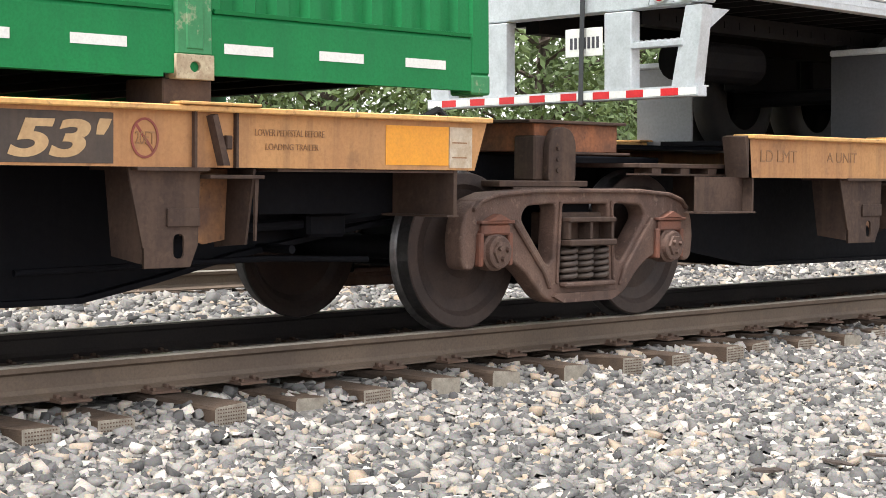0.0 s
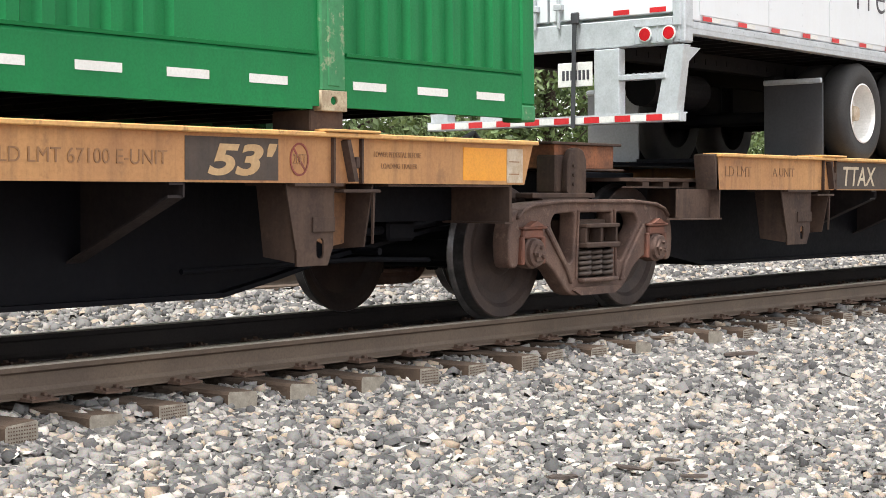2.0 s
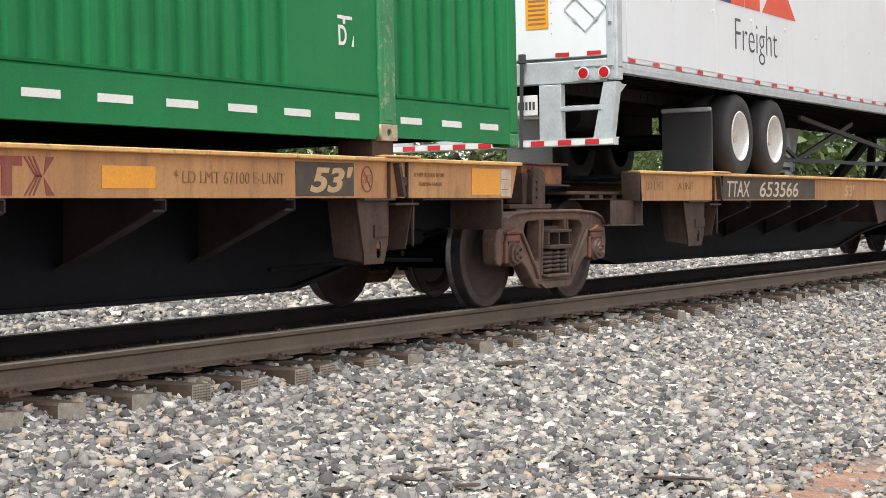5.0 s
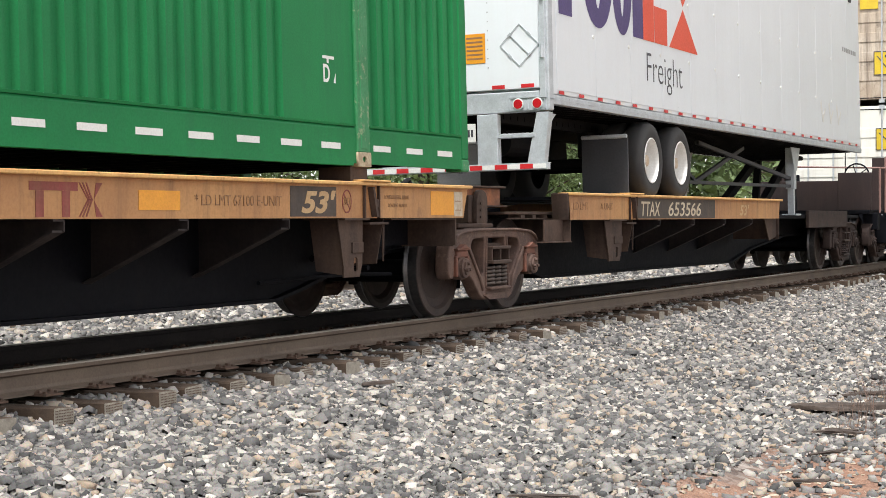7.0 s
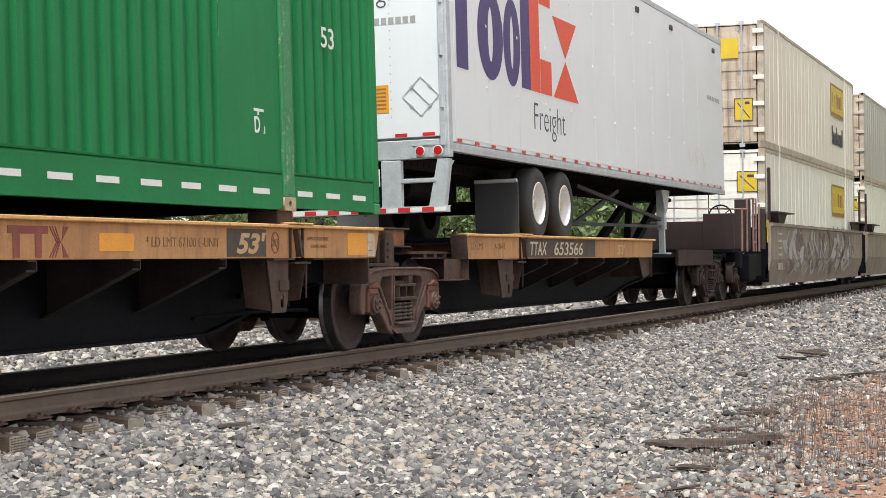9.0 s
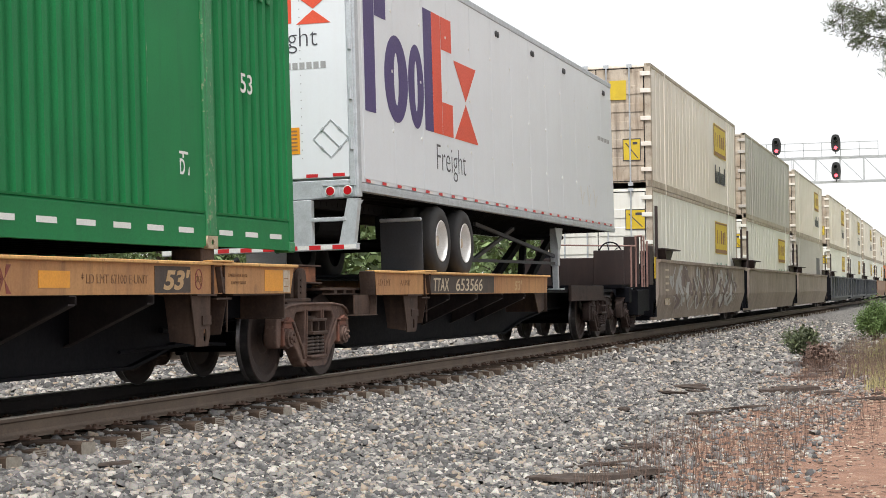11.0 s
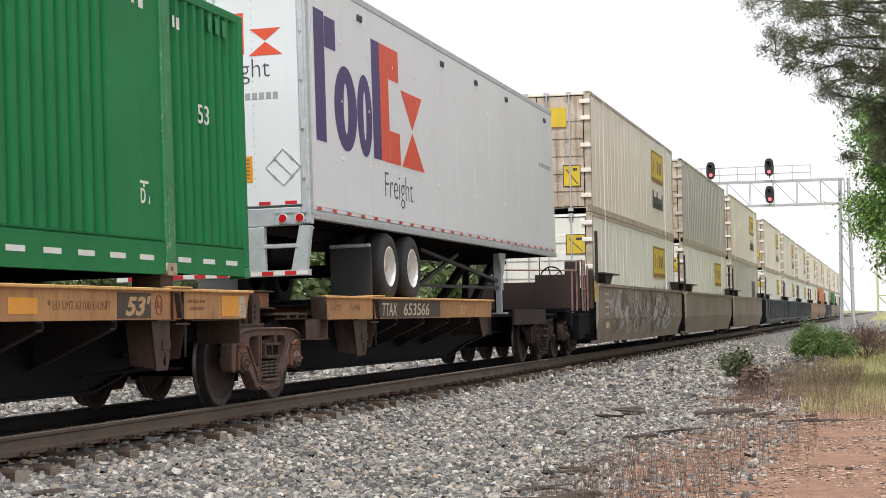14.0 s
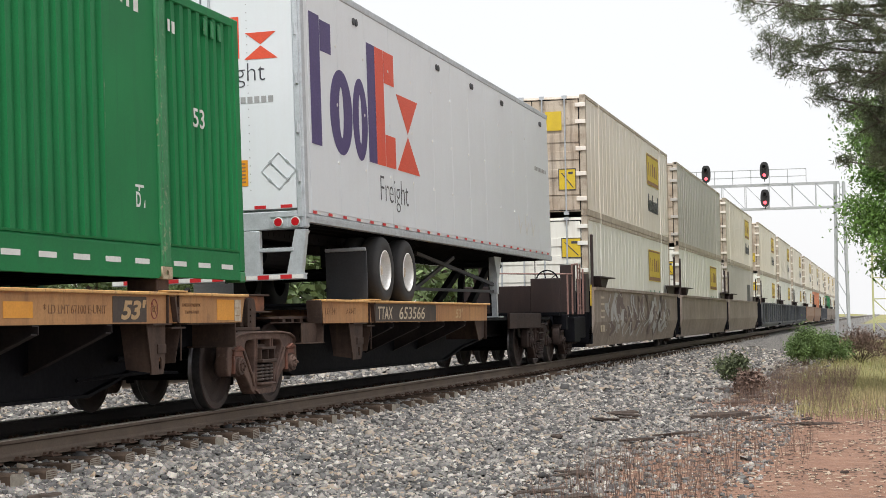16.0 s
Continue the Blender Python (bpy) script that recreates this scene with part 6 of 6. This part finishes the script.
gantry()
t = thing("lattice_tower", (150, -8.4, -0.6), "pale yellow steel lattice tower beside the track", "tower", rolls=False)
bm = B()
for a in (-8.9, -7.3):
    for dx in (0, 1.2):
        beam(bm, (150 + dx, a, -0.6), (150 + dx, a, 6.2), 0.16, 0.16)
for z in (0.4, 2.2, 4.0, 5.8):
    beam(bm, (150, -8.9, z), (150, -7.3, z), 0.1, 0.1)
    beam(bm, (150, -8.9, z - 1.6), (150, -7.3, z), 0.1, 0.1)
part("frame", bm, TOWERY, t)


def crossing_road():
    bm = B()
    prism(bm, [(112, -10.4), (116, -3.9), (260, -3.9), (300, -10.4)], "z", -0.8, -0.56)
    ob = part("road", bm, ASPHALT, None)
    tagged(ob, "worn grey asphalt road beside the track", "road", kind="structure")


crossing_road()


# ---- trees, scrub and litter ----
def cards(name, centres, size, rng, material, parent, stretch=1.0, droop=0.0, label=""):
    """Many small leaf blades, each a bent quad, in one mesh."""
    n = len(centres)
    a = rng.normal(0, 1, (n, 3))
    a /= np.linalg.norm(a, axis=1)[:, None]
    a[:, 2] -= droop
    b = np.cross(a, rng.normal(0, 1, (n, 3)))
    b /= np.linalg.norm(b, axis=1)[:, None] + 1e-9
    s = size * rng.uniform(0.6, 1.4, n)[:, None]
    u, v = a * s * stretch, b * s
    c = np.asarray(centres)
    vs = np.stack([c - u, c - v * 0.5, c + u, c + v * 0.5], 1).reshape(-1, 3)
    base = root(parent) if parent else Vector((0, 0, 0))
    vs = vs - np.array(base)
    me = bpy.data.meshes.new(name)
    me.vertices.add(4 * n)
    me.vertices.foreach_set("co", vs.reshape(-1))
    me.loops.add(4 * n)
    me.loops.foreach_set("vertex_index", np.arange(4 * n))
    me.polygons.add(n)
    me.polygons.foreach_set("loop_start", np.arange(0, 4 * n, 4))
    me.update(calc_edges=True)
    return finish(name, me, material, parent, (0, 0, 0))


def limb(bm, p, q, r0, r1, seg=7):
    rod(bm, p, q, r0, seg, r1)


def broadleaf(x, y, h, spread, seed, leaves, size, material, label, low=0.25):
    rng = np.random.default_rng(seed)
    z0 = float(level(x, max(min(y, 40), -40))) - 0.1
    t = thing("tree", (x, y, z0), label, "tree", "trees along the line", rolls=False)
    bm = B()
    top = Vector((x + rng.normal(0, 0.3), y + rng.normal(0, 0.3), z0 + h * 0.8))
    mid = Vector((x, y, z0 + h * 0.4))
    limb(bm, (x, y, z0), mid, h * 0.022, h * 0.016, 9)
    limb(bm, mid, top, h * 0.016, h * 0.005, 8)
    pts = []
    for k in range(26):
        u = low + (0.97 - low) * (k + rng.uniform(0, 1)) / 26
        a = k * 2.4 + rng.uniform(-0.4, 0.4)
        rad = spread * (math.sin(math.pi * min(1, 0.2 + 0.8 * (1 - u) + 0.12)) * 0.75 + 0.25) * rng.uniform(0.65, 1.1)
        s = Vector((x, y, z0 + h * u * 0.82))
        e = Vector((x + rad * math.cos(a), y + rad * math.sin(a), z0 + h * (u * 0.9 + 0.08)))
        limb(bm, s, e, h * 0.007, h * 0.0018, 5)
        for j in range(3):
            c = s.lerp(e, 0.55 + 0.25 * j) + Vector(rng.normal(0, spread * 0.12, 3))
            m = leaves // 78
            q = rng.normal(0, 1, (m, 3)) * np.array([1, 1, 0.6]) * spread * 0.13
            pts.append(np.array(c) + q)
    part("trunk", bm, BARK, t)
    cards("crown", np.concatenate(pts), size, rng, material, t, 1.2)
    return t


def pine(x, y, h, seed, low=95, high=20, needle=0.0135):
    rng = np.random.default_rng(seed)
    z0 = float(level(x, y)) - 0.1
    t = thing("pine_tree", (x, y, z0), "tall pine with long drooping boughs of dull green needles", "tree", "trees along the line", rolls=False)
    bm = B()
    limb(bm, (x, y, z0), (x + 0.1, y + 0.1, z0 + h), 0.26, 0.06, 10)
    part("trunk", bm, BARK, t)
    bm = B()
    pts = []
    for k in range(116):
        u = 0.3 + 0.68 * k / 116
        a = k * 2.4 + rng.uniform(-0.5, 0.5)
        L = min(1.7 + (u - 0.315) * 16.0, 5.0 * (1 - u) + 2.0) * rng.uniform(0.8, 1.1)
        p = Vector((x, y, z0 + h * u))
        prev = p
        for i in range(1, 7):
            f = i / 6
            c = p + Vector((math.cos(a) * L * f, math.sin(a) * L * f, -0.35 * L * f * 0.3 + 0.55 * f * f + rng.normal(0, 0.06)))
            limb(bm, prev, c, 0.05 * (1.1 - f) + 0.012, 0.05 * (1.0 - f) + 0.01, 5)
            if i > 1:
                for j in range(4):
                    side = Vector((-math.sin(a), math.cos(a), 0)) * rng.choice([-1, 1]) * rng.uniform(0.25, 0.9) * (1.15 - 0.5 * f)
                    tip = c + side + Vector((math.cos(a), math.sin(a), 0)) * rng.uniform(0.1, 0.6) + Vector((0, 0, rng.uniform(-0.3, 0.4)))
                    limb(bm, c, tip, 0.014, 0.006, 4)
                    for w in (0.65, 1.0):
                        m = low if u < 0.62 else high
                        q = rng.normal(0, 0.085, (m, 3))
                        pts.append(np.array(c.lerp(tip, w)) + q)
            prev = c
    part("bough", bm, BARK, t)
    cards("crown", np.concatenate(pts), needle, rng, NEEDLE, t, 4.6)
    return t


pine(37.5, -10.1, 15.0, 5)
pine(52.0, -12.1, 13.0, 8, 42, 10, 0.022)
FRESH = "broad-leaved tree in fresh green leaf beside the line"
for x, y, h, sp, sd in ((70, -10.7, 10.0, 3.7, 1), (82, -11.2, 11, 4.2, 2), (100, -13.0, 13, 4.6, 3), (58, -13.6, 9, 3.6, 4), (128, -15.0, 14, 5.0, 6), (150, -17.0, 15, 5.5, 9), (185, -16.0, 15, 6.0, 10)):
    broadleaf(x, y, h, sp, sd, 54600 if x < 90 else 15600, 0.075 if x < 90 else 0.14, LEAF, FRESH)
WOOD = "leafy woodland tree beyond the far track"
k = 0
for row, (yy, hh) in enumerate(((16.0, 9.0), (21.0, 13.0))):
    xs = 6.0 + row * 3
    while xs < 190:
        rr = random.Random(k)
        broadleaf(xs, yy + rr.uniform(-2, 2), hh * rr.uniform(0.8, 1.15), 3.6 * rr.uniform(0.9, 1.2), 40 + k, 10140 if xs < 60 else 2340, 0.085 if xs < 60 else 0.24, LEAF2, WOOD, 0.06)
        xs += rr.uniform(4.5, 6.5) * (1 if xs < 70 else 2.2)
        k += 1


def bush(x, y, r, h, seed, material, label, n=2600, size=0.05):
    rng = np.random.default_rng(seed)
    z0 = float(level(x, y))
    t = thing("bush", (x, y, z0 - 0.02), label, "bush", rolls=False)
    bm = B()
    pts = []
    for k in range(26):
        a, f = rng.uniform(0, 6.28), rng.uniform(0.2, 1)
        e = Vector((x + r * f * math.cos(a), y + r * f * math.sin(a), z0 + h * rng.uniform(0.45, 1.0) * (1.15 - 0.4 * f)))
        limb(bm, (x + rng.normal(0, 0.06), y + rng.normal(0, 0.06), z0 - 0.03), e, 0.012, 0.004, 4)
        pts.append(np.array(e) + rng.normal(0, 1, (n // 26, 3)) * np.array([r * 0.2, r * 0.2, h * 0.16]))
    part("stem", bm, BARK, t)
    cards("foliage", np.concatenate(pts), size, rng, material, t, 1.3)


for x, y, r, h, sd in ((56.0, -5.6, 0.6, 1.0, 1), (58.5, -6.3, 0.6, 0.85, 2)):
    bush(x, y, r, h, sd, SHRUB, "dense green roadside bush in fresh leaf", 7800, 0.03)
bush(60.0, -7.3, 0.9, 1.0, 8, STRAW, "dry brown weeds standing in a clump", 5200, 0.03)
bush(42.5, -4.45, 0.4, 0.6, 4, NEEDLE, "small dull green shrub growing in the ballast", 900, 0.05)
bush(36.5, -5.3, 0.35, 0.5, 5, STRAW, "small dry brown shrub at the ballast edge", 900, 0.04)


def stalks(name, label, rng, boxes, height, width, material):
    """Thin upright stalks and blades: one object of many."""
    vs, fs = [], []
    for x0, x1, y0, y1, n in boxes:
        x, y = rng.uniform(x0, x1, n), rng.uniform(y0, y1, n)
        z = level(x, y) - 0.02
        for i in range(n):
            h = height * rng.uniform(0.35, 1.25)
            a = rng.uniform(0, 6.28)
            w = width * rng.uniform(0.6, 1.4)
            dx, dy = math.cos(a) * w, math.sin(a) * w
            lx, ly = rng.normal(0, 0.16) * h, rng.normal(0, 0.16) * h
            b = len(vs)
            vs += [(x[i] - dx, y[i] - dy, z[i]), (x[i] + dx, y[i] + dy, z[i]), (x[i] + lx * 0.4 + dx * 0.8, y[i] + ly * 0.4 + dy * 0.8, z[i] + h * 0.55), (x[i] + lx * 0.4 - dx * 0.8, y[i] + ly * 0.4 - dy * 0.8, z[i] + h * 0.55), (x[i] + lx, y[i] + ly, z[i] + h)]
            fs += [(b, b + 1, b + 2, b + 3), (b + 3, b + 2, b + 4)]
    me = bpy.data.meshes.new(name)
    me.from_pydata(vs, [], fs)
    me.materials.append(material)
    return tagged(new(name, me), label, "grass", kind="stuff")


stalks("dry_stalks", "thin dry brown weed stalks standing in red soil", RNG, [(13.0, 19, -6.6, -5.1, 800), (19, 24, -7.2, -5.7, 380), (30, 50, -7.4, -5.2, 5200), (24, 30, -8.5, -6.8, 220)], 0.44, 0.0022, STRAW)
stalks("grass", "thin yellow-green grass at the edge of the soil", RNG, [(27.5, 46, -9.5, -6.6, 6000), (33, 46, -8.0, -6.0, 3000), (44, 70, -11, -5.9, 6000)], 0.2, 0.006, BLADE)


def splinter(x, y, L, w, turn, seed, label="dark broken piece of rotten tie wood"):
    rnd = random.Random(seed)
    w *= 1.5
    L *= 1.15
    z = float(level(x, y)) + 0.045
    t = thing("wood_scrap", (x, y, z), label, "wood scrap", "wood scraps on the gravel", rolls=False)
    t.rotation_euler = (rnd.uniform(-0.08, 0.08), rnd.uniform(-0.1, 0.1), radians(turn))
    bm = B()
    n = 6
    rings = []
    for k in range(n):
        u = -L / 2 + L * k / (n - 1)
        f = 0.35 + 0.65 * math.sin(math.pi * (0.12 + 0.76 * k / (n - 1)))
        rings.append([bm.verts.new((u + rnd.uniform(-0.03, 0.03) * L, a * w * f * rnd.uniform(0.7, 1.1), c * w * 0.45 * f * rnd.uniform(0.6, 1.3) + 0.01)) for a, c in ((-1, -0.6), (1, -0.6), (0.9, 0.5), (0, 1), (-0.9, 0.4))])
    for a, b in zip(rings, rings[1:]):
        for k in range(5):
            bm.faces.new((a[k - 1], a[k], b[k], b[k - 1]))
    bm.faces.new(rings[0])
    bm.faces.new(rings[-1])
    bmesh.ops.recalc_face_normals(bm, faces=bm.faces)
    me = bpy.data.meshes.new("splinter")
    bm.to_mesh(me)
    bm.free()
    finish("splinter", me, DEADWOOD, t, (0, 0, 0))


SCRAPS = [
    (11.9, -1.86, 0.22, 0.031, 131), (14.29, -4.96, 0.82, 0.06, 90), (15.0, -5.38, 0.35, 0.07, 97), (21.66, -3.99, 0.1, 0.045, 113), (27.12, -4.07, 0.45, 0.042, 115),
    (25.21, -4.07, 0.34, 0.037, 91), (17.39, -4.93, 0.35, 0.029, 98), (13.11, -5.23, 0.26, 0.026, 86), (15.27, -4.9, 0.62, 0.024, 109), (14.06, -4.82, 0.43, 0.052, 97),
    (15.32, -4.98, 0.31, 0.031, 98), (13.08, -5.17, 0.31, 0.024, 124), (27.04, -5.56, 0.85, 0.082, 118), (26.75, -6.14, 0.35, 0.045, 121), (27.32, -3.97, 0.45, 0.054, 106),
    (25.22, -4.03, 0.38, 0.04, 113), (36.75, -4.74, 0.73, 0.054, 68), (34.68, -5.31, 0.8, 0.051, 63), (32.68, -5.26, 0.65, 0.04, 101), (21.77, -3.95, 0.12, 0.051, 82),
    (25.15, -7.13, 0.5, 0.04, 89), (26.91, -6.9, 0.18, 0.038, 151), (17.54, -4.92, 0.35, 0.033, 104), (21.96, -4.94, 0.44, 0.036, 84), (22.66, -5.37, 0.53, 0.034, 101),
    (25.07, -6.78, 0.5, 0.03, 76), (26.26, -4.21, 0.26, 0.031, 85), (18.4, -7.62, 0.07, 0.034, 69), (68.5, -2.03, 0.36, 0.064, 102), (75.94, -2.6, 0.4, 0.07, 92),
    (8.96, -4.43, 0.35, 0.021, 124), (7.21, -3.3, 0.17, 0.02, 167), (7.72, -3.4, 0.15, 0.02, 96), (8.05, -3.43, 0.12, 0.02, 105), (7.89, -3.68, 0.12, 0.02, 120),
    (10.73, -5.52, 0.22, 0.02, 91), (11.78, -5.4, 0.24, 0.023, 126),
]
for k, s in enumerate(SCRAPS):
    splinter(*s, k)



def litter(count, x0, x1, y0, y1, size, material, label, name):
    """Chips of wood, bark and grit strewn over the soil: one object of many."""
    x, y = RNG.uniform(x0, x1, count), RNG.uniform(y0, y1, count)
    keep = RNG.uniform(0, 1, count) < np.clip((-4.3 - y + RNG.normal(0, 0.5, count)) / 1.2, 0, 1)
    x, y = x[keep], y[keep]
    vs, fs = [], []
    z = level(x, y)
    for i in range(len(x)):
        a, l, w, h = RNG.uniform(0, 6.28), size * RNG.uniform(0.4, 2.2), size * RNG.uniform(0.12, 0.4), size * RNG.uniform(0.1, 0.35)
        c, s = math.cos(a), math.sin(a)
        b = len(vs)
        for u, v, k in ((-1, -1, -0.3), (1, -0.7, -0.3), (0.8, 1, -0.3), (-0.9, 0.8, -0.3), (-0.7, -0.6, 1), (0.9, -0.4, 0.8), (0.6, 0.7, 1), (-0.8, 0.5, 0.7)):
            vs.append((x[i] + u * l * c - v * w * s, y[i] + u * l * s + v * w * c, z[i] + k * h + 0.004))
        fs += [tuple(b + q for q in f) for f in ((4, 5, 6, 7), (0, 1, 5, 4), (1, 2, 6, 5), (2, 3, 7, 6), (3, 0, 4, 7))]
    me = bpy.data.meshes.new(name)
    me.from_pydata(vs, [], fs)
    me.materials.append(material)
    return tagged(new(name, me), label, "litter", kind="stuff")


litter(9000, 8, 40, -9.5, -4.4, 0.019, DEADWOOD, "dark wood chips and bark strewn over red soil", "wood_litter")
litter(5200, 8, 40, -9.5, -4.6, 0.02, STRAW, "dry brown leaf and straw litter on the soil", "leaf_litter")
litter(5500, 8, 40, -9.5, -4.6, 0.022, DECAL, "pale grit scattered on the red soil", "grit")

# ---- ties and plates, piece by piece ----
TIES, TIE_FAR, TPLATE = [tie_mesh(True, 3), tie_mesh(True, 4), tie_mesh(False, 6)], tie_mesh(False, 5), plate_mesh()
for track, y0, count in ((near_track, 0.0, 190), (far_track, 4.1, 100)):
    rnd = random.Random(5)
    for k in range(count):
        o = new("tie", TIES[rnd.randrange(3)] if k < 50 and y0 == 0.0 else TIE_FAR)
        o.parent = track
        o.location = (TIE_X0 - 2 * TIE_STEP + k * TIE_STEP + rnd.uniform(-0.03, 0.03), rnd.uniform(-0.06, 0.06), -0.014 + rnd.uniform(-0.02, 0.003))
        o.rotation_euler = (rnd.uniform(-0.006, 0.006), rnd.uniform(-0.03, 0.03), rnd.uniform(-0.035, 0.035))
        if k < 90 and y0 == 0.0:
            for s in (-1, 1):
                q = new("tie_plate", TPLATE)
                q.parent = track
                q.location = (o.location.x, s * 0.755, 0.0)


# ---- the rolling train ----
def rolled(t):
    """Metres rolled at t seconds, by a smooth curve through ROLL."""
    ts, ds = [r[0] for r in ROLL], [r[1] for r in ROLL]
    n = len(ts)
    sl = [(ds[k + 1] - ds[k]) / (ts[k + 1] - ts[k]) for k in range(n - 1)]
    m = [sl[0]] + [0.0 if sl[k - 1] * sl[k] <= 0 else 2 * sl[k - 1] * sl[k] / (sl[k - 1] + sl[k]) for k in range(1, n - 1)] + [sl[-1]]
    k = max(i for i in range(n - 1) if ts[i] <= t + 1e-9)
    h = ts[k + 1] - ts[k]
    u = (t - ts[k]) / h
    return (1 + 2 * u) * (1 - u) ** 2 * ds[k] + u * (1 - u) ** 2 * h * m[k] + u * u * (3 - 2 * u) * ds[k + 1] + u * u * (u - 1) * h * m[k + 1]


LEAN = {"shipping_container": -1.2, "road_trailer": -1.0}  # degrees; loads tilted away so their upright edges fit the camera's view


def motions():
    steps = [(k * 0.25, rolled(k * 0.25)) for k in range(65)]
    for ob in MOVERS:
        rest = ob.location.copy() + Vector((0, 0, -0.025 if ob.name in LEAN else 0.0))
        walk(ob, [(t, Matrix.Translation(rest + Vector((s, 0, 0))) @ Matrix.Rotation(radians(LEAN.get(ob.name, 0.0)), 4, "X")) for t, s in steps])
        for w in ob.children:
            if w.name.startswith("wheelset") and rest.x < 60:
                hub = w.location.copy()
                walk(w, [(t, Matrix.Translation(hub) @ Matrix.Rotation(s / 0.485, 4, "Y")) for t, s in steps])


motions()
